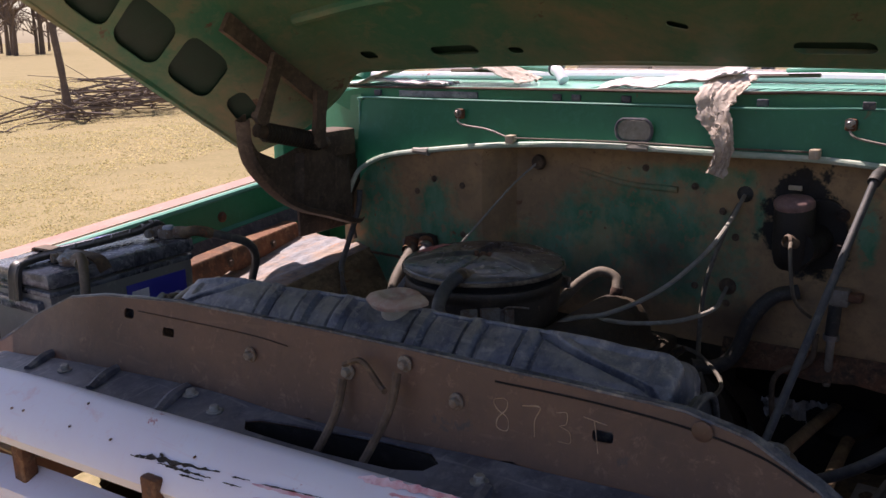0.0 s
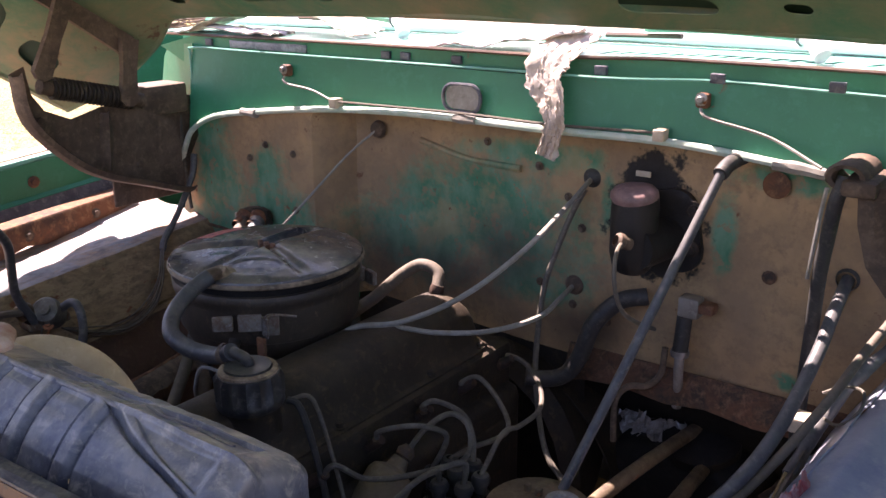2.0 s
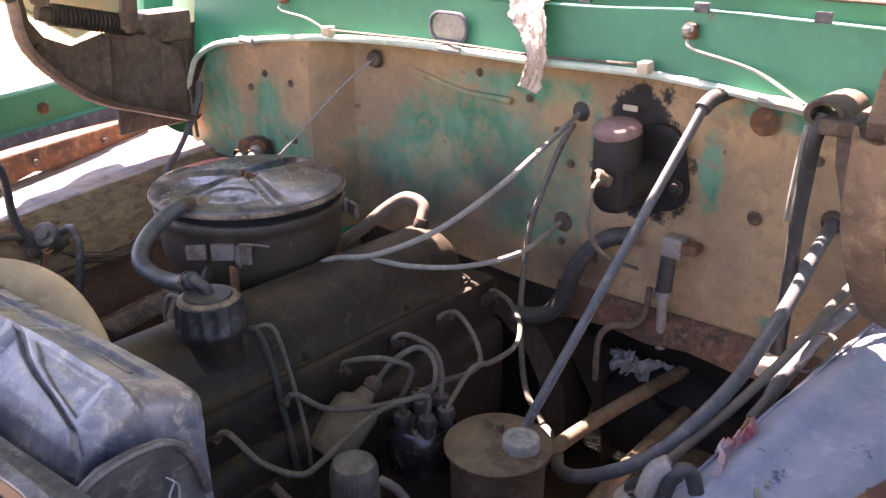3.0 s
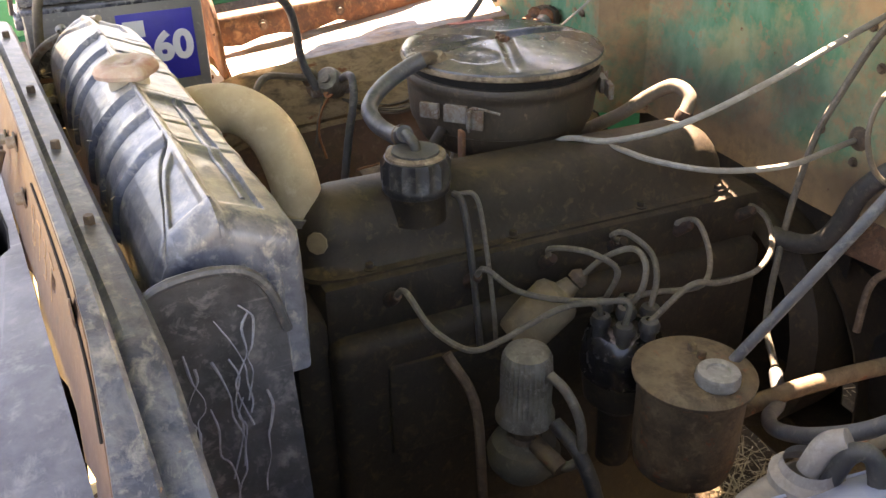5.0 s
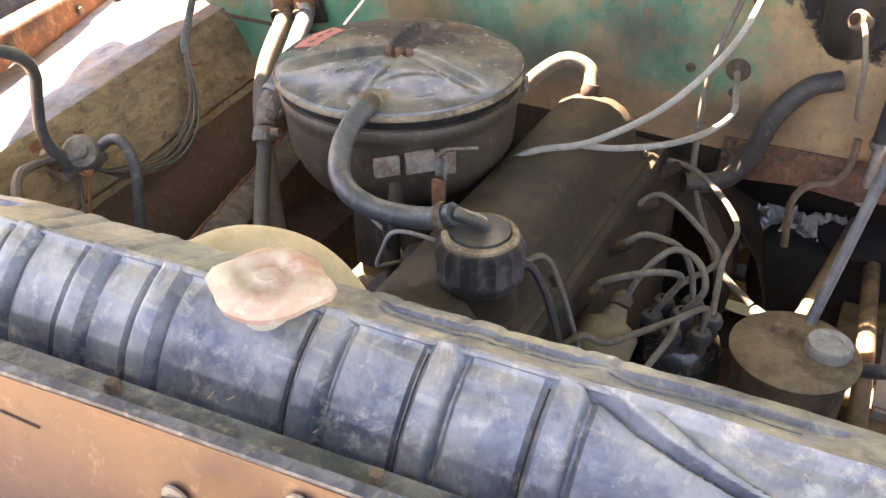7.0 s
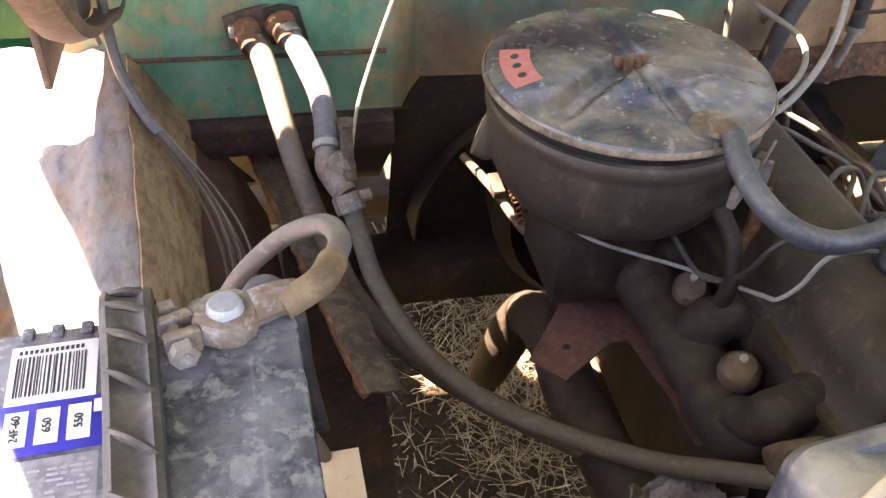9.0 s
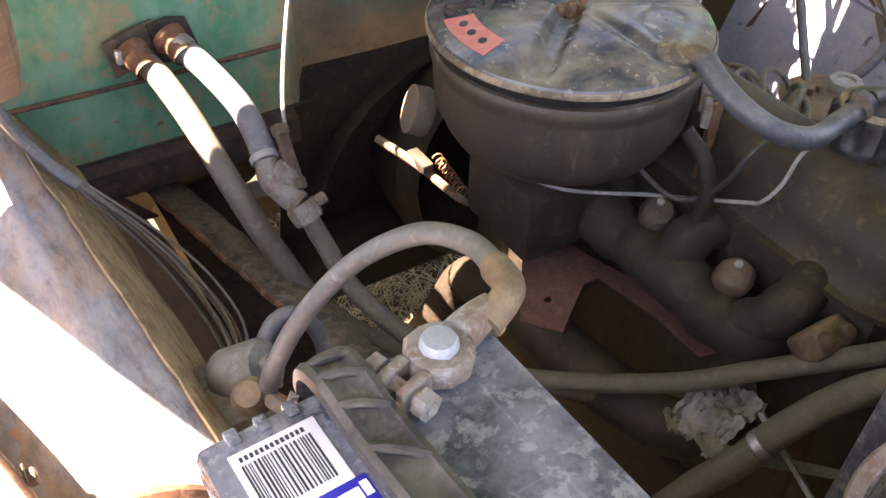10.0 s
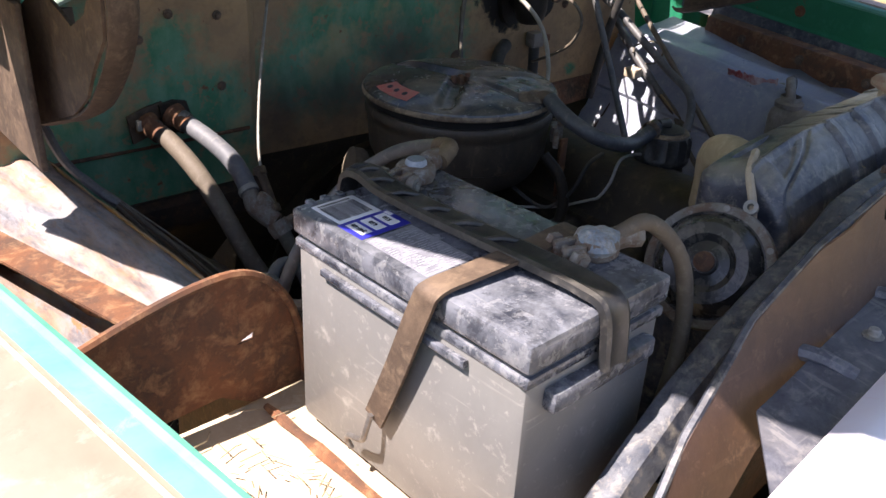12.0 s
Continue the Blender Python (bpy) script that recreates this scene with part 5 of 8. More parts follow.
def build_front_panel():
    p = thing("radiator_support", (0.2, 0.39, 1.2), "brown primered sheet before the radiator with chalk writing and holes", "support panel")
    top = [(-0.37, 1.150), (-0.30, 1.195), (-0.235, 1.24), (-0.18, 1.266), (-0.12, 1.276), (0.0, 1.284), (0.2, 1.283), (0.45, 1.277), (0.56, 1.273), (0.61, 1.262), (0.66, 1.236), (0.75, 1.170)]
    low = [(0.75, 1.12), (0.6, 1.205), (0.4, 1.212), (0.1, 1.206), (-0.15, 1.20), (-0.25, 1.19), (-0.38, 1.10)]
    torn = random.Random(4)
    low = [(x, z + torn.choice((-0.006, -0.002, 0.003, 0.008))) for x, z in [(0.70 - 0.028 * k, 1.150 + 0.06 * min(1, 0.5 * k + 0.1) if k < 3 else 1.210 - 0.00027 * k) for k in range(1, 32)]]
    low = [(x, z - 0.012 - 0.10 * max(0.0, -0.05 - x)) for x, z in low]
    low = [(0.75, 1.12)] + low + [(-0.25, 1.155), (-0.38, 1.08)]
    slots = [rounded(0.497, 1.241, 0.018, 0.010, 0.003, 0.05), rounded(-0.01, 1.25, 0.018, 0.010, 0.003), rounded(-0.075, 1.262, 0.016, 0.011, 0.004)]

    def face(x, z):
        return wing((x, front_y(x) + 0.02 * (z - 1.2) / 0.09 + 0.001 * noise.noise(Vector((x * 8, z * 8, 0))), z)), (0, -1, 0)
    part("face", sheet(top + low, slots, face, 0.002, 0.03), "rust_panel", p)
    part("lower_sheet", sheet([(-0.37, 1.04), (0.72, 1.04), (0.70, 1.13), (0.56, 1.19), (-0.12, 1.185), (-0.25, 1.15), (-0.37, 1.10)], [], lambda x, z: (wing((x, front_y(x) + 0.012 + 0.001 * noise.noise(Vector((x * 8, z * 8, 2))), z)), (0, -1, 0)), 0.002, 0.04), "rust_dark", p, "dark rusty lower sheet")
    # rolled top rim
    rows = []
    for x, z in top:
        near = front_y(x) + 0.02 * (z - 1.2) / 0.09
        y = front_y(x) + 0.02 if x > 0 else near
        rows.append([wing(q) for q in ((x, near + 0.0005, z - 0.001), (x, near + 0.0012, z + 0.002), (x, y + 0.005, z + 0.0026), (x, y + 0.008, z - 0.001), (x, y + 0.0085, z - (0.055 if x > 0 else 0.012)))])
    part("rolled_rim", skin(rows, 0.002), "blue_rail", p, "blue-black worn upper rim")
    # long pressed crease with its round plug
    part("crease", tube([(x, face(x, z)[0][1] - 0.0008, z) for x, z in ((-0.06, 1.267), (0.1, 1.266), (0.16, 1.262))], 0.0006, 6), "rust_dark", p)
    part("crease", tube([(x, face(x, z)[0][1] - 0.0008, z) for x, z in ((0.395, 1.2685), (0.48, 1.2675), (0.56, 1.2625), (0.62, 1.252), (0.66, 1.235))], 0.0009, 6), "black", p)
    part("round_plug", lathe([(0.0085, 0), (0.0085, 0.0012), (0.006, 0.0022), (0, 0.0022)], (0.576, face(0.576, 1.262)[0][1] - 0.001, 1.262), (0, -1, 0), 20), "rust_panel", p)
    for x, z in ((0.359, 1.244), (0.113, 1.246), (0.238, 1.25), (0.301, 1.268)):
        y = face(x, z)[0][1]
        part("bolt", bolt((x, y - 0.0005, z), (0, -1, 0), 0.0048), "clamp", p)
    # chalk figures
    marks = {"8": [[(0.6, 0.95), (0.2, 0.85), (0.3, 0.6), (0.7, 0.4), (0.65, 0.05), (0.25, 0.08), (0.3, 0.35), (0.65, 0.62), (0.75, 0.85), (0.6, 0.95)]],
             "7": [[(0.05, 0.85), (0.75, 0.9), (0.5, 0.5), (0.45, 0.05)]],
             "3": [[(0.2, 0.85), (0.6, 0.9), (0.55, 0.6), (0.3, 0.5), (0.65, 0.4), (0.65, 0.1), (0.2, 0.08)]],
             "T": [[(0.05, 0.9), (0.9, 0.8)], [(0.45, 0.85), (0.5, 0.0)]]}
    for ch, x0 in (("8", 0.393), ("7", 0.424), ("3", 0.452), ("T", 0.480)):
        bm = bmesh.new()
        for stroke in marks[ch]:
            pts = []
            for u, v in stroke:
                x, z = x0 + u * 0.024 - 0.006 * (v - 0.5), 1.227 + v * 0.030
                pts.append((x, face(x, z)[0][1] - 0.0004, z))
            tube(pts, 0.0004, 5, 5, bm, wobble=1.2)
        part("chalk_figure", bm, "chalk", p, "chalk figure")
    return p


def build_front_shelf():
    """The dark pressed panel between the radiator support and the grille, with the latch opening."""
    s = thing("latch_panel", (0.2, 0.33, 1.2), "dusty black latch panel with a ragged opening and pressed ribs", "panel")
    outline = [(-0.36, 0.288), (0.2, 0.303), (0.75, 0.366), (0.78, 0.438), (0.6, 0.422), (0.3, 0.394), (0.0, 0.366), (-0.3, 0.338)]
    hole = [(0.15, 0.340), (0.25, 0.346), (0.33, 0.352), (0.356, 0.362), (0.362, 0.378), (0.345, 0.390), (0.30, 0.388), (0.25, 0.381), (0.19, 0.372), (0.150, 0.362), (0.138, 0.352)]

    def flat(x, y):
        z = 1.196 + 0.012 * math.sin(14 * (x + 0.1)) * 0.25 + 0.12 * (y - 0.37) + 0.003 * noise.noise(Vector((x * 10, y * 10, 0)))
        return (x, y, z - 0.09 * max(0, -x - 0.2) - 0.18 * max(0, x - 0.58)), (0, 0, 1)
    part("sheet", sheet(outline, [hole], flat, 0.002, 0.025), "black_panel", s)
    for x0 in (-0.22, -0.09, 0.03, 0.42, 0.47, 0.60):
        part("rib", tube([Vector(flat(x0, 0.366)[0]) + Vector((0, 0, -0.002)), Vector(flat(x0 + 0.008, 0.34)[0]) + Vector((0, 0, 0.002)), Vector(flat(x0 + 0.016, 0.315)[0]) + Vector((0, 0, -0.002))], 0.007, 8, 5), "black_panel", s)
    for x, y in ((0.10, 0.345), (0.41, 0.37), (-0.15, 0.33), (0.05, 0.355)):
        part("bolt", bolt(flat(x, y)[0], (0, 0, 1), 0.005), "alloy", s)
    # Well walls and floor are black to stand for shade in the opening.
    part("well", skin([[(x, y, flat(x, y)[0][2] - 0.003 - d) for x, y in hole] for d in (0.0, 0.06, 0.14, 0.22)], 0.002, None, True), "black", s, "latch well coloured black for the shade inside")
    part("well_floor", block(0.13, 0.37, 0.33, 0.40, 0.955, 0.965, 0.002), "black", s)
    # hood latch rods
    r = thing("hood_latch", (0.25, 0.39, 1.15), "bent steel hood latch rods bolted to the panel", "latch")
    for x, z in ((0.238, 1.25), (0.301, 1.268)):
        y = front_y(x) + 0.01
        part("rod", tube([(x, y - 0.008, z - 0.005), (x + 0.002, y - 0.02, z - 0.03), (x - 0.002, y - 0.035, z - 0.055), (x - 0.012, y - 0.07, z - 0.10)], 0.0042, 8), "hinge", r)
    part("link", tube([(0.243, front_y(0.24) - 0.001, 1.262), (0.266, front_y(0.26) - 0.003, 1.270), (0.285, front_y(0.28) - 0.003, 1.25), (0.296, front_y(0.29) - 0.01, 1.248)], 0.003, 6), "hinge", r)
    return s


def build_grille():
    g = thing("grille_header", (0.2, 0.26, 1.1), "faded white grille header with pink oxidation and red scratches", "grille")
    rows = []
    for i in range(33):
        x = -0.62 + i * 0.045
        y = 0.297 + 0.083 * x
        z = 1.203 - 0.05 * max(0, -x - 0.15) - 0.05 * max(0, x - 0.6)
        rows.append([(x, y + 0.02, z - 0.012), (x, y, z), (x, y - 0.012, z - 0.001), (x, y - 0.05, z - 0.028), (x, y - 0.058, z - 0.045), (x, y - 0.05, z - 0.06)])
    part("panel", skin(rows, 0.002), "white_paint", g)
    rows = [[(x, y - 0.02, z - 0.10), (x, y - 0.055, z - 0.115), (x, y - 0.06, z - 0.15)] for x, y, z in [(-0.62 + i * 0.09, 0.297 + 0.083 * (-0.62 + i * 0.09), 1.205 - 0.05 * max(0, 0.62 - i * 0.09 - 0.15)) for i in range(17)]]
    part("bar", skin(rows, 0.002), "white_paint", g, "lower white grille bar")
    for x in (-0.35, -0.12, 0.12, 0.36, 0.6):
        part("bracket", block(x - 0.012, x + 0.012, 0.245, 0.262, 1.03, 1.17, 0.003), "rust", g)
    # bare scraped streaks and a flaked spot
    rnd = random.Random(9)

    def on_header(x, t):
        return Vector((x, 0.297 + 0.083 * x - 0.012 - 0.038 * t, 1.203 - 0.05 * max(0, -x - 0.15) - 0.001 - 0.027 * t + 0.0012))
    def streak(x0, t0, x1, t1, wide, name, mat, label, rough, steps=22, lift=0.0):
        loop, up = [], []
        for k in range(steps + 1):
            u = k / steps
            w = wide * (0.04 + math.sin(math.pi * (0.06 + 0.9 * u ** 0.6)) * (1 - rough + rough * rnd.random()))
            x, t = x0 + (x1 - x0) * u, t0 + (t1 - t0) * u + 0.25 * wide * rough * rnd.uniform(-1, 1)
            loop.append((x, t - w))
            up.append((x, t + w))
        part(name, sheet(loop + up[::-1], [], lambda x, t: (on_header(x, t) + Vector((0, 0, lift)), (0, -0.5, 0.8)), 0.0003, 0.02), mat, g, label)
    for x0, t0, x1, t1, wide in ((0.090, 0.86, 0.190, 0.70, 0.085), (0.118, 0.90, 0.185, 0.86, 0.05), (0.080, 0.92, 0.112, 0.86, 0.035), (0.15, 0.98, 0.18, 0.95, 0.03), (0.205, 0.70, 0.226, 0.66, 0.025), (0.20, 0.86, 0.222, 0.84, 0.02), (0.24, 0.66, 0.305, 0.56, 0.022), (0.112, 0.70, 0.124, 0.80, 0.05)):
        streak(x0, t0, x1, t1, wide, "scratch", "grime", "dark bare scrape", 0.9)
    for x0, t0, x1, t1, wide in ((0.325, -0.02, 0.43, -0.16, 0.10), (0.36, 0.12, 0.45, 0.02, 0.06), (0.23, 0.70, 0.34, 0.56, 0.05), (0.24, 0.95, 0.33, 0.84, 0.05)):
        streak(x0, t0, x1, t1, wide, "red_stain", "red_stain", "red undercoat bleeding through", 0.6, 24, -0.0004)
    for k in range(7):
        part("chip", lathe([(0, 0.0006), (0.0016, 0.0005), (0.0019, 0)], on_header(rnd.uniform(-0.2, 0.2), rnd.uniform(0.1, 0.9)), (0, -0.5, 0.8), 7), "rust", g)


def build_rail():
    """The cross rail right in front of the radiator."""
    r = thing("radiator_rail", (0.2, 0.45, 1.2), "blue-grey worn steel cross rail before the radiator", "rail")
    rows = []
    for i in range(30):
        x = -0.40 + i * 0.042
        y = front_y(x) + 0.029
        z = 1.272 - 0.034 * max(0, x - 0.05) - 0.62 * max(0, -x - 0.10) ** 1.15 - 0.9 * max(0, x - 0.60) ** 1.15
        rows.append([wing(q) for q in ((x, y - 0.004, z - 0.02), (x, y, z), (x, y + 0.005, z + 0.003), (x, y + 0.020, z + 0.001), (x, y + 0.024, z - 0.005), (x, y + 0.026, z - 0.055))])
    part("flange", skin(rows, 0.002), "blue_rail", r)
    for x in (-0.02, 0.18, 0.32, 0.46):
        part("weld_bolt", bolt((x, front_y(x) + 0.041, 1.273 - 0.034 * max(0, x - 0.05)), (0, 0, 1), 0.004, washer=False), "hinge", r)
    return r


build_front_panel()
build_front_shelf()
build_grille()
build_rail()


# ---------------------------------------------------------------- radiator
def tank_front(x):
    return 0.452 + 0.06 * (x + 0.09)


def build_radiator():
    r = thing("radiator", (0.22, 0.52, 0.7), "dusty blue-black radiator with a ribbed top tank", "radiator")
    prof = [(0.0, 1.16), (0.0, 1.19), (0.0, 1.21), (0.001, 1.225), (0.0035, 1.238), (0.008, 1.250), (0.014, 1.260), (0.021, 1.269), (0.029, 1.2765), (0.034, 1.280), (0.037, 1.2835), (0.040, 1.2835), (0.043, 1.280), (0.050, 1.277), (0.058, 1.274), (0.066, 1.270), (0.074, 1.267), (0.084, 1.263), (0.090, 1.255), (0.091, 1.235), (0.091, 1.16)]
    prof = [(0.037 - (0.037 - d) * 1.3 if d < 0.037 else d, z) for d, z in prof]
    fine = [Vector((0, d, z)) for d, z in prof]
    prof = [(p.y, p.z) for p in [a + (b - a) * k / 12 for a, b in zip(fine, fine[1:]) for k in range(12)] + [fine[-1]]]
    x0, x1, n, R = -0.106, 0.527, 420, 0.018
    ribs = [0.044, 0.102, 0.152, 0.255, 0.317, 0.379]
    rows = []

    def ramp(v, a, b):
        t = min(1, max(0, (v - a) / (b - a)))
        return t * t * (3 - 2 * t)

    def shell_run(d, z):
        """0 at the ridge, 1 low on the front face."""
        return 0.62 * min(1, max(0, (0.037 - d) / 0.048)) + 0.38 * min(1, max(0, (1.24 - z) / 0.05))

    def shell_edge(d, z):
        """How far out the groove has swept, as a share of its reach."""
        return float(np.interp(shell_run(d, z), (0, 0.06, 0.16, 0.24, 0.31, 0.38, 0.46, 1.0), (0, 0.13, 0.27, 0.46, 0.70, 0.92, 1.0, 1.0)))
    for i in range(n + 1):
        x = x0 + (x1 - x0) * i / n
        e = min(x - x0, x1 - x)
        draw = R * (1 - math.sqrt(max(0, 1 - (max(0, R - e) / R) ** 2)))
        drop = 1 - 0.03 * max(0, (x - 0.385) / 0.14) ** 2 - 0.10 * max(0, (0.0 - x) / 0.095) ** 1.4
        row = []
        for d, z in prof:
            m = Vector((0, 0.042, 1.20))
            q = Vector((0, d, 1.16 + (z - 1.16) * drop))
            away = Vector((0, q.y - m.y, q.z - m.z))
            q = q - away.normalized() * draw * 0.9
            out = Vector((0, q.y - 0.042, q.z - 1.19)).normalized()
            bump = 0.0
            if z > 1.205:
                for c in ribs:
                    bump += (0.0042 if d < 0.036 else 0.0008) * (1 - ramp(abs(x - c), 0.0055, 0.0085)) - (0.0034 if d < 0.036 else 0.0006) * (1 - ramp(abs(abs(x - c) - 0.0105), 0.0005, 0.003))
                # raised shells at both ends behind an S-shaped groove, each with an oval hollow
                for sgn, c, far in ((1, 0.383, 0.132), (-1, 0.0, 0.09)):
                    if d < 0.037:
                        run, along = shell_run(d, z), sgn * (x - c)
                        over = along - far * shell_edge(d, z)
                        bump += (0.0040 * ramp(over, 0.001, 0.009) - 0.0048 * math.exp(-((over + 0.001) / 0.0046) ** 2)) * (1 if sgn > 0 else 0.5)
                        bump -= 0.0032 * ramp(over, 0.020, 0.026) * ramp(run, 0.03, 0.07) * (1 - ramp(along, far - 0.016, far - 0.008))
                    if 0.044 < d < 0.073:
                        bump -= 0.004 * ramp(sgn * (x - c), 0.0, 0.02) * (1 - ramp(sgn * (x - c), far - 0.028, far - 0.012))
                if 0.044 < d < 0.073:
                    bump -= 0.003 * ramp(x, 0.255, 0.27) * (1 - ramp(x, 0.37, 0.39))
            dent = 0.0012 * noise.noise(Vector((x * 22, q.y * 22, q.z * 22))) + 0.0005 * noise.noise(Vector((x * 70, q.y * 70, q.z * 70)))
            q = q + out * (bump + dent)
            row.append((x, tank_front(x) + q.y, q.z))
        rows.append(row)
    bm = skin(rows)
    for row in (rows[0], rows[-1]):
        bm.faces.new([bm.verts.new(Vector(p)) for p in row])
    bmesh.ops.remove_doubles(bm, verts=bm.verts, dist=0.0004)
    tank = part("top_tank", bm, "tank", r)

    def slice_at(x):
        return rows[min(n, max(0, round((x - x0) / (x1 - x0) * n)))]
    top = max(range(len(prof)), key=lambda j: prof[j][1])
    part("ridge_bead", tube([slice_at(0.10 + 0.0098 * k)[top] for k in range(42)], 0.0024, 8, 1), "tank", tank)
    part("rear_bead", tube([slice_at(0.26 + 0.0075 * k)[top + 60] for k in range(30)], 0.0018, 8, 1), "tank", tank)
    # dark tubes that stand for the shade in the grooves beside the ribs
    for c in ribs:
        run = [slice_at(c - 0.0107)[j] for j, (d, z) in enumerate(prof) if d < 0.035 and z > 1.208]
        part("groove_shade", tube(run[::4], 0.0007, 6, 1, wobble=0.3), "grime", tank, "dark line for the shade in a groove")
    for k in range(4):
        y = tank_front(0.523) + 0.014 + 0.018 * k
        part("end_flute", tube([(0.5190, y, 1.246), (0.5245, y, 1.228), (0.5255, y, 1.19), (0.525, y, 1.16)], 0.006, 8, 4), "tank", tank)
    part("tank_skirt", block(-0.10, 0.528, 0.460, 0.558, 1.145, 1.175, 0.004, Matrix.Rotation(0.06, 3, "Z")), "tank", r)
    part("core", block(-0.09, 0.50, 0.475, 0.545, 0.66, 1.15, 0.003, Matrix.Rotation(0.06, 3, "Z")), "grime", r)
    for x in (-0.10, 0.524):
        part("side_strap", block(x - 0.008, x + 0.008, 0.46, 0.56, 0.66, 1.18, 0.003), "blue_rail", r)
    neck = Vector((0.214, 0.508, 1.282))
    part("filler_neck", lathe([(0.018, -0.014), (0.018, 0.006), (0.023, 0.008), (0.023, 0.010)], neck, (0, -0.05, 1), 28), "cream", r)

    cap = bmesh.new()
    prof = [(0, 0.0145), (0.006, 0.015), (0.008, 0.0135), (0.013, 0.0135), (0.016, 0.0155), (0.021, 0.0155), (0.0265, 0.0125), (0.029, 0.0085), (0.0285, 0.005), (0.0265, 0.004)]
    lathe(prof, neck, (0, -0.05, 1), 40, cap)
    for v in cap.verts:
        d = v.co - neck
        a = math.atan2(d.y, d.x)
        k = 1 + 0.26 * max(0, math.cos(2 * (a - 0.25))) ** 6
        v.co = Vector((neck.x + d.x * k, neck.y + d.y * k, v.co.z))
    part("cap", cap, surface("dusty_red_cap", (0.40, 0.33, 0.25), (0.34, 0.16, 0.12), (0.5, 0.44, 0.36), 0.7, 0, 20, 70, dust=(0.44, 0.37, 0.28), dust_at=0.8), r, "dusty reddish pressure cap with two ears")
    part("overflow_tube", tube([(-0.07, 0.505, 1.272), (-0.10, 0.49, 1.262), (-0.125, 0.465, 1.235), (-0.14, 0.455, 1.18), (-0.14, 0.45, 1.05)], 0.004, 8), "cream", r)
    return r


build_radiator()
hose = thing("radiator_hose", (0.14, 0.62, 1.2), "thick tan dusty upper radiator hose arched behind the tank", "hose")
part("hose", tube([(0.072, 0.535, 1.180), (0.072, 0.580, 1.192), (0.087, 0.622, 1.192), (0.118, 0.650, 1.172), (0.143, 0.664, 1.125), (0.150, 0.672, 1.05)], 0.0275, 20, 10), "tan_hose", hose)
part("hose_clamp", lathe([(0.0325, -0.006), (0.0345, -0.005), (0.0345, 0.005), (0.0325, 0.006)], (0.148, 0.669, 1.085), (0.1, 0.1, 1), 24), "steel", hose)

flap = thing("splash_flap", (0.55, 0.52, 1.0), "dusty black rubber splash flap beside the radiator with white streaks", "flap")
loop = [(0.468, 0.90), (0.466, 1.228), (0.472, 1.244), (0.488, 1.252), (0.515, 1.254), (0.536, 1.248), (0.549, 1.230), (0.557, 1.20), (0.566, 0.90)]
part("rubber", sheet(loop, [], lambda y, z: ((0.546 + 0.006 * noise.noise(Vector((y * 10, z * 10, 4))), y, z), (1, 0, 0)), 0.006, 0.02), "flap", flap)
part("bead", tube([(0.549, y, z) for y, z in loop[1:-1]], 0.0034, 8, 4), "flap", flap)
rnd = random.Random(2)
for k in range(11):
    y, z = 0.483 + 0.0055 * k, 1.235 - rnd.uniform(0, 0.09)
    run = [(0.5508, y, z)]
    for _ in range(6):
        run.append((0.5508, min(0.552, max(0.474, run[-1][1] + rnd.uniform(-0.006, 0.006))), run[-1][2] - rnd.uniform(0.006, 0.022)))
    part("streak", tube(run, 0.0006, 4, 3, wobble=1.2), "sticker", flap, "dried white streak")


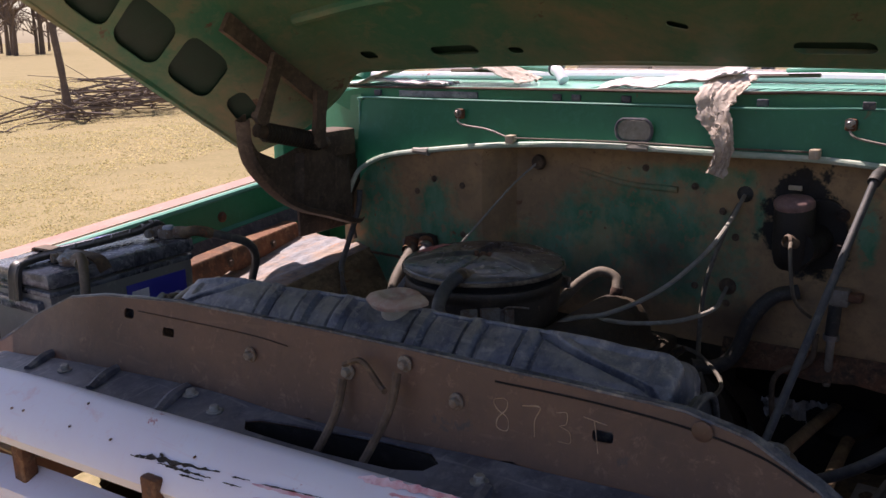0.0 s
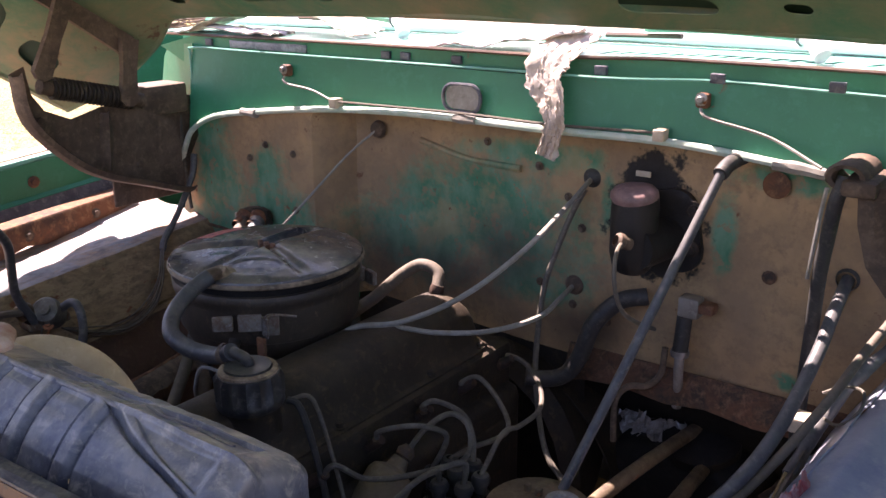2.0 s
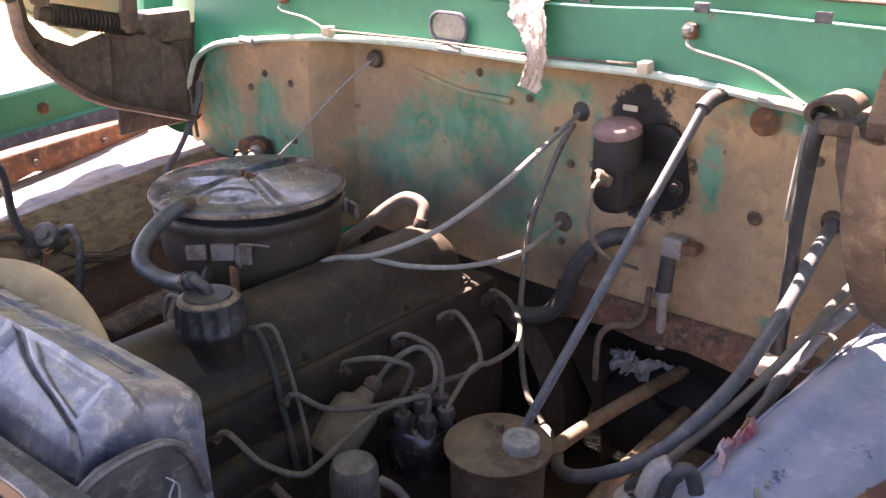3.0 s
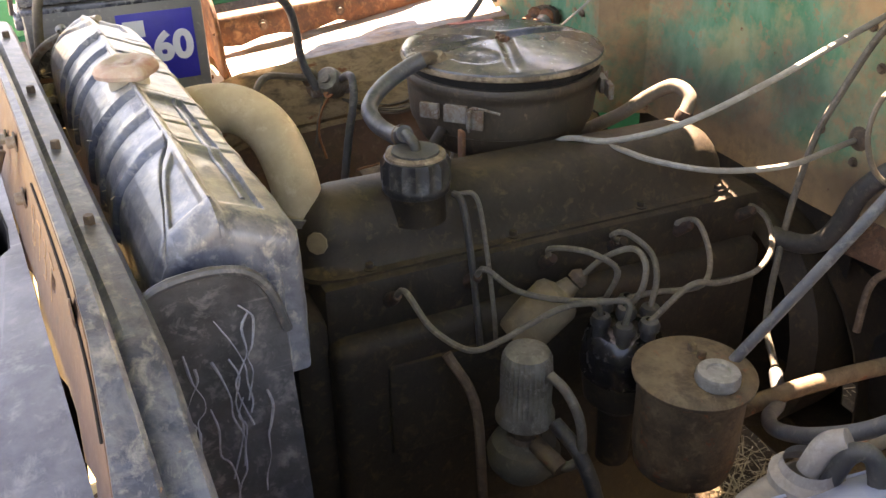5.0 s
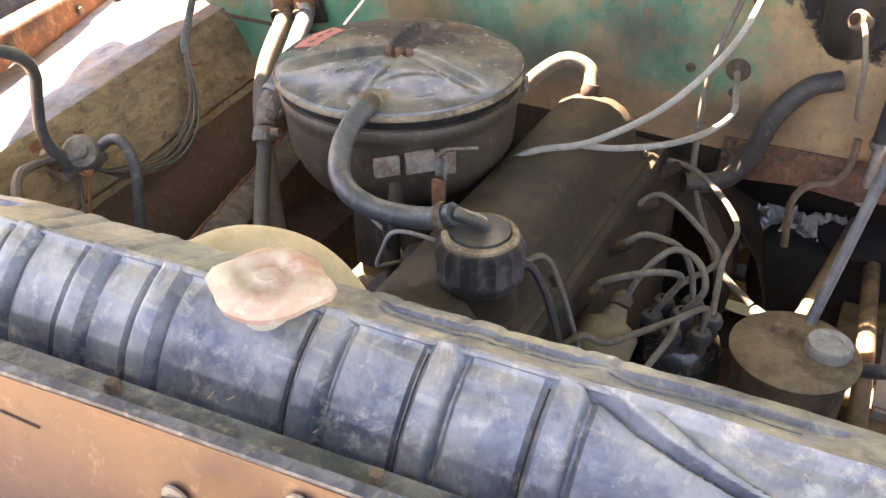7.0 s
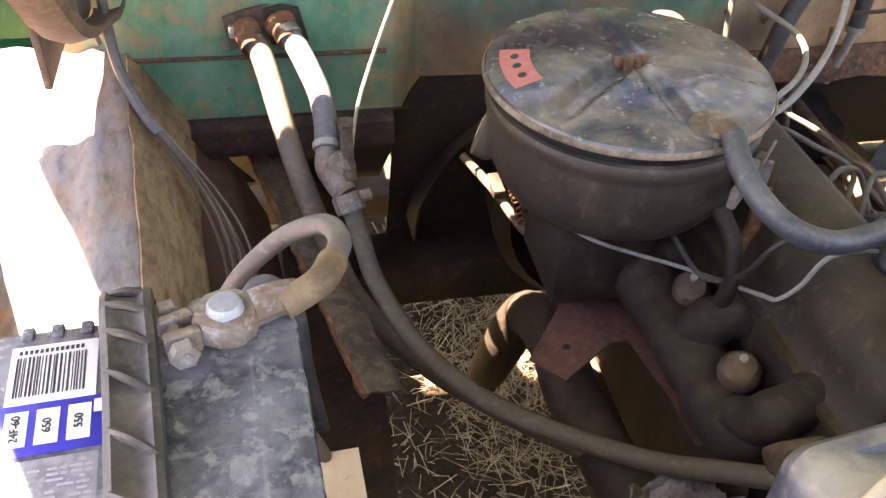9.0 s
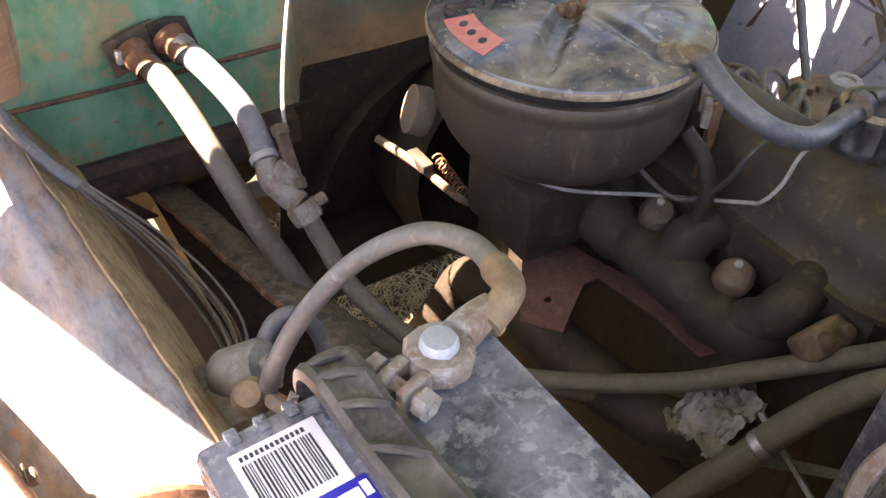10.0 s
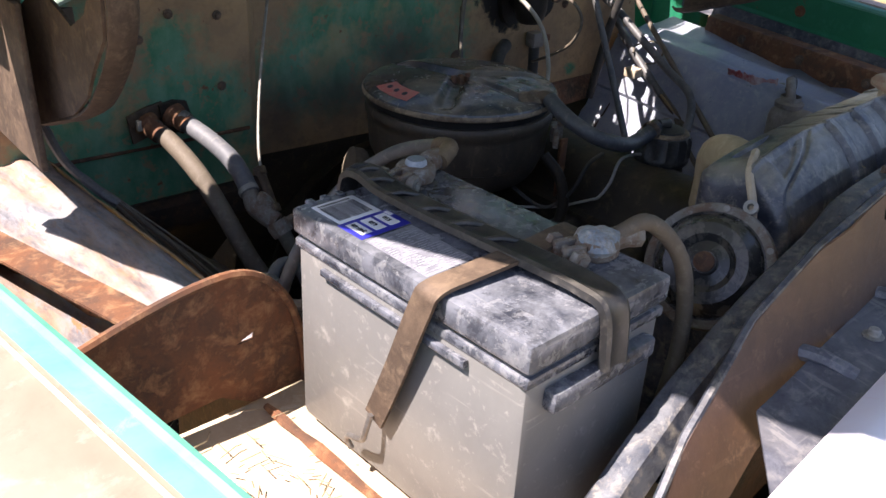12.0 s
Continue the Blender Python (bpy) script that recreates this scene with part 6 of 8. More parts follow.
# ---------------------------------------------------------------- engine
def build_engine():
    e = thing("engine", (0.17, 0.95, 0.6), "oily dust-caked inline six engine block and head", "engine")
    part("block", block(0.088, 0.27, 0.66, 1.26, 0.66, 0.97, 0.02, segments=3), "grime", e)
    part("head", block(0.094, 0.248, 0.66, 1.26, 0.955, 1.033, 0.01), "grime", e)
    # valve cover: rounded loaf with a flange
    rows = []
    sec = [(-0.083, 1.03), (-0.083, 1.036), (-0.074, 1.038), (-0.072, 1.048), (-0.069, 1.066), (-0.061, 1.085), (-0.048, 1.100), (-0.028, 1.109), (0, 1.112), (0.028, 1.109), (0.048, 1.100), (0.061, 1.085), (0.069, 1.066), (0.072, 1.048), (0.074, 1.038), (0.083, 1.036), (0.083, 1.03)]
    ends = [(0.055 * (1 - math.cos(a)), math.sin(a)) for a in (math.pi / 2 * k / 9 for k in range(1, 10))]
    run = [(0.648 + d, s) for d, s in ends] + [(0.76, 1), (0.90, 1), (1.05, 1)] + [(1.232 - 0.95 * d, s) for d, s in reversed(ends)]
    for y, s in run:
        rows.append([(0.163 + dx * (0.82 * (0.35 + 0.65 * s) if z > 1.04 else 0.9 * (0.6 + 0.4 * s)), y, (1.03 + (z - 1.03) * s) if z > 1.04 else z) for dx, z in sec])
    part("valve_cover", skin(rows), "cover", e, "dust-caked dark valve cover")
    for y in (0.72, 0.9, 1.08, 1.2):
        part("cover_bolt", bolt((0.228, y, 1.037), (0, 0, 1), 0.005), "grime", e)
    # lit dusty breather hump at the back
    part("side_cover", block(0.258, 0.275, 0.72, 1.22, 0.80, 0.93, 0.006), "grime", e)
    part("timing_cover", block(0.08, 0.25, 0.62, 0.665, 0.70, 1.0, 0.015), "grime", e)
    part("water_outlet", lathe([(0.035, 0), (0.036, 0.02), (0.031, 0.03), (0.031, 0.06)], (0.152, 0.674, 1.0), (0, 0, 1), 20), "grime", e)
    part("fan_hub", lathe([(0.05, 0), (0.055, 0.015), (0.03, 0.02), (0.02, 0.05)], (0.165, 0.625, 0.88), (0, -1, 0), 20), "grime", e)
    part("rocker_mark", lathe([(0.013, 0), (0.012, 0.0012), (0.005, 0.002), (0, 0.001)], (0.214, 0.667, 1.074), (0.75, -0.65, 0.25), 9), "coil_tan", e, "bare tan patch")
    # bell housing and gearbox hump at the back
    part("bell_housing", lathe([(0.17, 0), (0.19, 0.03), (0.18, 0.12), (0.12, 0.28), (0.09, 0.5)], (0.165, 1.27, 0.80), (0, 1, -0.05), 28), "grime", e)
    part("oil_pan", block(0.07, 0.26, 0.68, 1.22, 0.48, 0.67, 0.03), "grime", e)
    return e


def build_filler():
    f = thing("oil_filler_cap", (0.20, 0.79, 1.11), "ribbed dusty black oil filler cap with a hose nipple", "cap")
    bm = lathe([(0.037, 0.0), (0.0385, 0.003), (0.0385, 0.010), (0.0375, 0.012), (0.0375, 0.034), (0.035, 0.040), (0.027, 0.043), (0.026, 0.047), (0.020, 0.048), (0, 0.049)], (0.20, 0.79, 1.109), (0, 0, 1), 48)
    for v in bm.verts:
        d = Vector((v.co.x - 0.20, v.co.y - 0.79))
        h = v.co.z - 1.109
        if 0.011 < h < 0.036 and d.length > 0.03:
            k = 1 + 0.05 * (1 if math.cos(16 * math.atan2(d.y, d.x)) > 0 else -1)
            v.co.x, v.co.y = 0.20 + d.x * k, 0.79 + d.y * k
    cap = part("cap", bm, "plastic", f)
    part("neck", lathe([(0.034, -0.035), (0.032, -0.005), (0.036, 0.001)], (0.20, 0.79, 1.109), (0, 0, 1), 28), "cover", f)
    part("rim", lathe([(0.027, 0.0433), (0.0325, 0.0420), (0.0338, 0.0405), (0.0330, 0.0430), (0.028, 0.0450)], (0.20, 0.79, 1.1095), (0, 0, 1), 40), "lid_rim", cap, "pale dusty rim")
    part("nipple", tube([(0.203, 0.79, 1.150), (0.203, 0.789, 1.160), (0.198, 0.788, 1.165), (0.178, 0.788, 1.167)], 0.0062, 10), "rubber", f)
    return f


AC = Vector((0.0, 1.0, 0.0))


GROOVES = ((98, 0.0060, 1.0), (219, 0.0055, 1.0), (277, 0.0010, 0.45), (341, 0.0016, 0.55))


def lid_shape(a, r, h):
    """A low dome with broad pads between two deep and two shallow pressed spokes."""
    if r > 0.1345:
        return 0.0
    dome = 0.0165 * (1 - (r / 0.137) ** 2) ** 0.60
    cut = 0.0
    for c, w, deep in GROOVES:
        d = (a - radians(c) + math.pi) % (2 * math.pi) - math.pi
        dist = r * abs(math.sin(d)) if abs(d) < math.pi / 2 else r
        t = min(1, max(0, (dist - w) / 0.011))
        cut = max(cut, deep * (1 - t * t * (3 - 2 * t)))
    # the hub sits low, and one flat pad is pressed in at the front
    hub = max(0.0, 1 - r / 0.024)
    fade = min(1, max(0, (0.128 - r) / 0.022))
    x, y = r * math.cos(a - radians(309)), r * math.sin(a - radians(309))
    pad = min(1, max(0, (1 - math.hypot((x - 0.088) / 0.026, y / 0.040)) / 0.25))
    return dome - 0.0085 * cut * fade - 0.006 * hub * hub - 0.0014 * pad * pad * (3 - 2 * pad) + 0.0006 * noise.noise(Vector((r * 60 * math.cos(a), r * 60 * math.sin(a), 3)))


def build_air_cleaner():
    c = thing("air_cleaner", (0, 1.0, 1.06), "round oil-bath air cleaner with a star-pressed dusty lid", "air cleaner")
    bowl = part("bowl", lathe([(0.0, 1.066), (0.075, 1.066), (0.098, 1.070), (0.110, 1.078), (0.117, 1.089), (0.1210, 1.101), (0.1218, 1.105), (0.1252, 1.107), (0.1262, 1.111), (0.1285, 1.135), (0.1292, 1.150), (0.1296, 1.157), (0.1322, 1.160), (0.1328, 1.169), (0.1310, 1.173), (0.10, 1.1735)], AC, (0, 0, 1), 72), "ac_body", c, "dull black bowl")
    part("gasket", lathe([(0.12, 1.171), (0.1250, 1.172), (0.1262, 1.180), (0.1255, 1.190), (0.12, 1.192)], AC, (0, 0, 1), 64), "black", c, "black rubber gasket band")
    prof = [(0.129, 1.1870), (0.1358, 1.1862), (0.1366, 1.1882), (0.1362, 1.1908), (0.1350, 1.1922)] + [(0.1340 - 0.0026 * k, 1.1926) for k in range(51)] + [(0, 1.1926)]
    lid = part("lid", lathe(prof, AC, (0, 0, 1), 200, None, lid_shape), "ac_lid", c, "blue-black lid with worn dusty pressings")
    part("rim", lathe([(0.1356, 1.1859), (0.1371, 1.1870), (0.1374, 1.1890), (0.1367, 1.1912), (0.1353, 1.1928)], AC, (0, 0, 1), 96), "lid_rim", lid, "tan dusty rim")
    nut = lathe([(0.013, 1.190), (0.013, 1.197), (0.005, 1.199), (0.004, 1.209), (0, 1.210)], AC, (0, 0, 1), 12)
    for s in (-1, 1):
        block(s * 0.013 - 0.004, s * 0.013 + 0.004, 0.998, 1.002, 1.196, 1.210, 0.0015, None, nut)
        block(s * 0.006 - 0.0015, s * 0.006 + 0.0015, 0.992, 1.008, 1.194, 1.207, 0.001, None, nut)
    part("wing_nut", nut, "rust", lid, "rusty wing nut")
    # red sticker on the lid
    rows = []
    for k in range(15):
        a = radians(160 + 34 * k / 14)
        rows.append([(r * math.cos(a), 1.0 + r * math.sin(a), 1.1926 + lid_shape(a, r, 0) + 0.0007) for r in (0.122, 0.115, 0.108, 0.101, 0.094)])
    part("sticker", skin(rows, 0.0004), "red_label", lid, "faded red warning sticker")
    for k in range(3):
        a = radians(168 + 9 * k)
        part("sticker_mark", lathe([(0, 0.0002), (0.0042, 0.0002), (0.0042, 0)], (0.108 * math.cos(a), 1.0 + 0.108 * math.sin(a), 1.1937 + lid_shape(a, 0.108, 0)), (-0.3, 0, 1), 12), "ink", lid)
    # nipple for the breather hose and its worn pad
    part("nipple_pad", lathe([(0.022, 0), (0.022, 0.002), (0.014, 0.006), (0.011, 0.013), (0, 0.0135)], (0.034, 0.890, 1.194), (0.1, -0.4, 1), 20), "lid_rim", c)
    part("nipple", tube([(0.036, 0.890, 1.192), (0.039, 0.878, 1.204), (0.041, 0.864, 1.204)], 0.009, 10), "hinge", c)
    # over-centre clips round the bowl
    for a in (314, 70):
        t = radians(a)
        m = Matrix.Rotation(t + math.pi / 2, 3, "Z")
        o = Vector((0.136 * math.cos(t), 1.0 + 0.136 * math.sin(t), 1.140))
        clip = bmesh.new()
        block(-0.030, 0.0, -0.005, 0.004, -0.008, 0.013, 0.001, None, clip)
        block(0.0, 0.022, -0.003, 0.003, -0.015, 0.010, 0.001, None, clip)
        block(0.006, 0.009, -0.003, 0.014, -0.015, 0.012, 0.001, None, clip)
        block(-0.062, -0.036, -0.002, 0.006, -0.006, 0.014, 0.002, None, clip)
        tube([(0.002, 0.005, 0.009), (0.010, 0.006, 0.015), (0.024, 0.005, 0.014), (0.045, 0.003, 0.010)], 0.0016, 6, 4, clip)
        for v in clip.verts:
            v.co = o + m @ Vector((v.co.x, -v.co.y, v.co.z))
        part("clip", clip, "clamp", bowl, "sheet metal clip")
    part("throat", lathe([(0.045, 0.96), (0.045, 1.068)], AC, (0, 0, 1), 24), "grime", c)
    part("stay", block(0.098, 0.112, 0.888, 0.893, 1.00, 1.128, 0.001), "rust", c, "rusty support strap")
    return c


build_engine()
build_filler()
build_air_cleaner()
b = thing("breather_hose", (0.06, 0.80, 1.13), "bent grey rubber breather hose from air cleaner to filler cap", "hose")
bh = part("hose", tube([(0.041, 0.868, 1.204), (0.038, 0.849, 1.196), (0.040, 0.827, 1.186), (0.047, 0.808, 1.177), (0.058, 0.793, 1.169), (0.077, 0.781, 1.162), (0.103, 0.781, 1.154), (0.130, 0.787, 1.151), (0.155, 0.789, 1.155), (0.176, 0.788, 1.166)], 0.0102, 16, 8), "hose_slate", b)
part("clamp", lathe([(0.0125, -0.004), (0.0135, 0), (0.0125, 0.004)], (0.166, 0.7885, 1.160), (1, 0, 0.5), 20), "hinge", bh)


def build_carburettor():
    c = thing("carburettor", (0.0, 1.02, 0.95), "grimy carburettor and linkage below the air cleaner", "carburettor")
    part("body", block(-0.055, 0.055, 0.96, 1.08, 0.93, 1.02, 0.01), "grime", c)
    part("bowl", lathe([(0.04, 0.94), (0.042, 0.95), (0.042, 1.0), (0.03, 1.01)], (0.03, 1.10, 0), (0, 0, 1), 18), "grime", c)
    part("choke_housing", lathe([(0, 0), (0.025, 0.0), (0.028, 0.006), (0.027, 0.022), (0, 0.024)], (-0.085, 1.115, 1.05), (-0.8, 0.3, 0.3), 18), "hose_brown", c, "pale choke housing")
    part("return_spring", tube([(-0.05 - 0.006 * math.cos(k * 0.7), 1.15 - 0.0022 * k * 0.4, 0.957 + 0.006 * math.sin(k * 0.7) - 0.0002 * k) for k in range(70)], 0.0012, 5, 1), "rust", c)
    part("throttle_lever", block(-0.075, -0.06, 1.14, 1.18, 0.945, 0.957, 0.002), "grime", c)
    part("throttle_rod", tube([(-0.10, 1.21, 0.965), (-0.07, 1.16, 0.945), (-0.04, 1.10, 0.92), (-0.01, 1.085, 0.925)], 0.0055, 8), "brown_can", c)
    return c


def build_manifold():
    m = thing("manifold", (0.05, 0.9, 0.85), "oily intake and exhaust manifold casting", "manifold")
    part("plenum", tube([(0.075, 1.16, 0.955), (0.055, 1.06, 0.955), (0.050, 0.986, 0.962), (0.050, 0.926, 0.956), (0.052, 0.85, 0.962), (0.050, 0.79, 0.957), (0.056, 0.752, 0.962), (0.085, 0.735, 0.975)], 0.029, 22, 14, wobble=0.22), "manifold_dirt", m)
    part("branch", tube([(0.052, 0.764, 0.960), (0.062, 0.735, 0.995), (0.082, 0.728, 1.018), (0.105, 0.735, 1.022)], 0.022, 20, 12, wobble=0.22), "manifold_dirt", m)
    part("crossover", tube([(0.052, 0.855, 0.965), (0.062, 0.852, 0.995), (0.085, 0.85, 1.008), (0.11, 0.85, 1.005)], 0.024, 20, 12, wobble=0.22), "manifold_dirt", m)
    for y in (0.98, 1.12):
        part("runner", tube([(0.10, y, 0.975), (0.06, y, 0.965), (0.045, y + 0.01, 0.95)], 0.024, 12), "grime", m)
    part("exhaust", tube([(0.07, 0.74, 0.86), (0.0, 0.76, 0.84), (-0.025, 0.9, 0.83), (-0.02, 1.0, 0.82), (-0.02, 1.1, 0.78), (-0.03, 1.14, 0.70), (-0.02, 1.25, 0.5)], 0.032, 14), "grime", m)
    # reddish rusted heat plate hung under the casting
    loop = [(-0.020, 1.006), (0.038, 1.0), (0.048, 0.955), (0.063, 0.909), (0.066, 0.78), (0.048, 0.785), (0.044, 0.85), (0.030, 0.929), (0.010, 0.930), (-0.055, 0.884), (-0.086, 0.918)]
    part("heat_shield", sheet(loop, [rounded(-0.04, 0.93, 0.008, 0.008, 0.003)], lambda x, y: ((x, y, 0.900 + 0.004 * noise.noise(Vector((x * 30, y * 30, 2)))), (-0.2, 0, 1)), 0.003, 0.02), "red_rust", m, "reddish rusted plate")
    for at, ax in (((0.070, 0.902, 0.992), (-0.35, -0.35, 0.85)), ((0.070, 0.792, 0.992), (-0.35, -0.35, 0.85))):
        bm = lathe([(0.018, -0.012), (0.0195, 0.0), (0.0185, 0.012), (0.0145, 0.019), (0.007, 0.021), (0, 0.0205)], at, ax, 20)
        for v in bm.verts:
            v.co += Vector((0.002 * noise.noise(v.co * 90), 0.002 * noise.noise(v.co * 95 + Vector((4, 0, 0))), 0.001 * noise.noise(v.co * 120)))
        boss = part("boss", bm, "hinge", m, "rounded dusty boss")
        part("stud", lathe([(0.004, 0.014), (0.004, 0.030), (0, 0.031)], Vector(at) + Vector((0.006, 0.006, 0)), ax, 8), "alloy", boss)
    bracket = part("front_flange", block(0.046, 0.092, 0.672, 0.702, 0.985, 1.022, 0.006, Matrix.Rotation(0.5, 3, "X")), "brown_can", m, "dirty flange with bolts")
    for x in (0.056, 0.082):
        part("bolt", bolt((x, 0.676, 1.018), (0, -0.6, 0.8), 0.006), "hinge", bracket)
    part("intake_pipe", tube([(0.070, 0.852, 1.015), (0.072, 0.850, 1.055), (0.070, 0.862, 1.09), (0.060, 0.885, 1.115)], 0.008, 10), "grime", m)
    return m


def build_ignition():
    d = thing("distributor", (0.345, 0.985, 0.85), "black dusty distributor cap with ignition lead towers", "distributor")
    part("cap", lathe([(0.046, 0.895), (0.048, 0.90), (0.048, 0.925), (0.044, 0.945), (0.036, 0.953), (0.018, 0.955), (0, 0.955)], (0.345, 0.985, 0), (0, 0, 1), 36), "bakelite", d, "shiny black cap")
    part("body", lathe([(0.02, 0.76), (0.022, 0.84), (0.042, 0.86), (0.046, 0.895)], (0.345, 0.985, 0), (0, 0, 1), 28), "grime", d)
    towers = []
    for k in range(7):
        p = Vector((0.345, 0.985, 0.95)) if k == 6 else Vector((0.345 + 0.031 * math.cos(k * math.pi / 3 + 0.4), 0.985 + 0.031 * math.sin(k * math.pi / 3 + 0.4), 0.945))
        towers.append(p)
        part("tower", lathe([(0.0085, 0), (0.0085, 0.018), (0.0115, 0.020), (0.0125, 0.026), (0.010, 0.032), (0.0045, 0.034)], p, (0, 0, 1), 16), "rubber", d, "dusty rubber boot")
    plugs = [(0.246, 0.735 + 0.098 * k, 1.002) for k in range(6)]
    for k, p in enumerate(plugs):
        s = thing("spark_plug", p, "spark plug with a rubber boot in the oily head", "spark plug", "spark plugs")
        q, ax = Vector(p), Vector((0.72, 0.0, 0.55)).normalized()
        part("boot", lathe([(0.0085, -0.012), (0.0085, 0.006), (0.0072, 0.022), (0.0055, 0.030), (0, 0.031)], q, ax, 14), "rust_dark", s)
        part("shell", lathe([(0.011, -0.025), (0.011, -0.012), (0.007, -0.010)], q, ax, 6), "hinge", s)
    leads = [
        [plugs[0], (0.290, 0.738, 1.036), (0.326, 0.752, 1.008), (0.351, 0.783, 0.987), (0.344, 0.822, 0.981), (0.339, 0.865, 0.990), (0.350, 0.900, 1.008), (0.348, 0.940, 1.0), towers[4]],
        [plugs[1], (0.283, 0.836, 1.036), (0.297, 0.868, 1.008), (0.315, 0.910, 0.995), (0.350, 0.945, 1.003), (0.370, 0.968, 1.006), towers[5]],
        [plugs[2], (0.270, 0.925, 1.034), (0.301, 0.936, 1.047), (0.326, 0.951, 1.048), (0.340, 0.972, 1.029), towers[3]],
        [plugs[3], (0.271, 1.010, 1.033), (0.288, 1.017, 1.043), (0.321, 1.030, 1.030), (0.339, 1.028, 1.005), towers[1]],
        [plugs[4], (0.250, 1.122, 1.015), (0.275, 1.132, 1.027), (0.323, 1.116, 1.007), (0.358, 1.078, 0.994), (0.330, 1.035, 0.980), towers[2]],
        [plugs[5], (0.255, 1.238, 1.017), (0.289, 1.233, 1.014), (0.331, 1.205, 1.001), (0.362, 1.154, 0.996), (0.364, 1.100, 0.995), (0.366, 1.055, 1.004), towers[0]],
        [(0.288, 0.954, 0.995), (0.301, 0.980, 1.025), (0.322, 1.003, 1.042), (0.349, 1.002, 1.036), (0.362, 0.990, 1.012), towers[6]]]
    for k, line in enumerate(leads):
        line = [Vector(v) for v in line]
        line[0] += Vector((0.72, 0.0, 0.55)).normalized() * 0.022 if k < 6 else Vector()
        line[-1] += Vector((0, 0, 0.03))
        w = thing("ignition_lead", line[0], "dusty grey ignition lead looping to the distributor", "cable", "ignition leads")
        part("lead", tube(line, 0.0036, 8, 8), "wire", w)
        if k < 6:
            part("boot_sleeve", tube([line[0] - Vector((0.008, 0, 0.006)), line[0] + (line[1] - line[0]) * 0.3], 0.0062, 10, 2, ends=0.005), "brown_can", w, "brown rubber sleeve")
    c = thing("ignition_coil", (0.28, 0.89, 0.93), "tan dust-covered ignition coil beside the block", "coil")
    part("can", lathe([(0, -0.045), (0.027, -0.045), (0.030, -0.04), (0.031, 0.022), (0.027, 0.030), (0.014, 0.036), (0.010, 0.050), (0, 0.050)], (0.282, 0.912, 0.958), (0.06, 0.62, 0.55), 24), "coil_tan", c)
    part("terminal", lathe([(0.011, 0), (0.012, 0.008), (0.006, 0.016), (0, 0.016)], (0.286, 0.952, 0.992), (0.06, 0.62, 0.55), 14), "hinge", c)
    return d


build_carburettor()
build_manifold()
build_ignition()


def build_fuel_filter():
    f = thing("fuel_pump", (0.375, 0.84, 0.80), "dull ribbed alloy fuel pump canister on the block", "fuel pump")
    o = Vector((0.372, 0.842, 0))
    bm = lathe([(0, 0.985), (0.018, 0.985), (0.024, 0.981), (0.0265, 0.974), (0.0275, 0.958), (0.0275, 0.915), (0.030, 0.908), (0.033, 0.900), (0.033, 0.894), (0.022, 0.892), (0.016, 0.888)], o, (0, 0, 1), 64)
    for v in bm.verts:
        d = Vector((v.co.x - o.x, v.co.y - o.y))
        if 0.912 < v.co.z < 0.976 and d.length > 0.02:
            k = 1 + 0.035 * (1 if math.cos(32 * math.atan2(d.y, d.x)) > 0 else -1)
            v.co.x, v.co.y = o.x + d.x * k, o.y + d.y * k
    part("canister", bm, "pump_metal", f)
    part("neck", lathe([(0.014, 0.89), (0.013, 0.868), (0.02, 0.862)], o, (0, 0, 1), 20), "brown_can", f)
    part("base", lathe([(0.020, 0.866), (0.036, 0.860), (0.042, 0.848), (0.040, 0.832), (0.030, 0.818), (0, 0.815)], o, (0, 0, 1), 28), "olive_hose", f, "olive-grey pump body")
    part("outlet", tube([o + Vector((0.02, 0.004, 0.866)), o + Vector((0.045, 0.008, 0.866)), o + Vector((0.06, 0.012, 0.862))], 0.010, 10), "brown_can", f)
    p = thing("fuel_line", (0.42, 0.86, 0.87), "grey rubber fuel line curving off the pump", "hose")
    part("hose", tube([o + Vector((0.028, 0.012, 0.965)), o + Vector((0.05, 0.02, 0.955)), o + Vector((0.066, 0.028, 0.925)), o + Vector((0.068, 0.03, 0.88)), o + Vector((0.058, 0.018, 0.862)), o + Vector((0.035, 0.008, 0.866))], 0.0055, 10), "wire", p)
    part("hose", tube([o + Vector((0.03, 0.02, 0.90)), o + Vector((0.07, 0.03, 0.88)), o + Vector((0.095, 0.04, 0.82)), o + Vector((0.10, 0.045, 0.72)), o + Vector((0.10, 0.05, 0.6))], 0.0085, 10), "rubber", p)
    return f


def build_reservoir():
    r = thing("steering_reservoir", (0.46, 0.992, 0.84), "dirty brown steel power steering reservoir with a filler cap", "reservoir")
    o = Vector((0.460, 0.992, 0))
    ax = (0.03, 0.02, 1)
    part("can", lathe([(0, 0.835), (0.042, 0.836), (0.052, 0.846), (0.056, 0.87), (0.057, 0.955), (0.060, 0.962)], o, (0, 0, 1), 40), "brown_can", r)
    part("lid", lathe([(0.060, 0.960), (0.064, 0.963), (0.0645, 0.967), (0.060, 0.971), (0.048, 0.973), (0.03, 0.9745), (0, 0.975)], o, (0, 0, 1), 48), "brown_can", r, "dusty lid")
    part("cap", lathe([(0.022, 0.973), (0.023, 0.977), (0.022, 0.981), (0.0225, 0.984), (0.021, 0.987), (0.013, 0.987), (0.012, 0.984), (0, 0.984)], o + Vector((0.030, 0.004, 0)), (0, 0, 1), 32), "alloy", r, "pale screw cap")
    for d in (-0.012, 0.004):
        part("lug", block(o.x - 0.012 + d - 0.004, o.x - 0.012 + d + 0.004, o.y + 0.01, o.y + 0.018, 0.973, 0.984, 0.002), "brown_can", r)
    return r


build_fuel_filter()
build_reservoir()
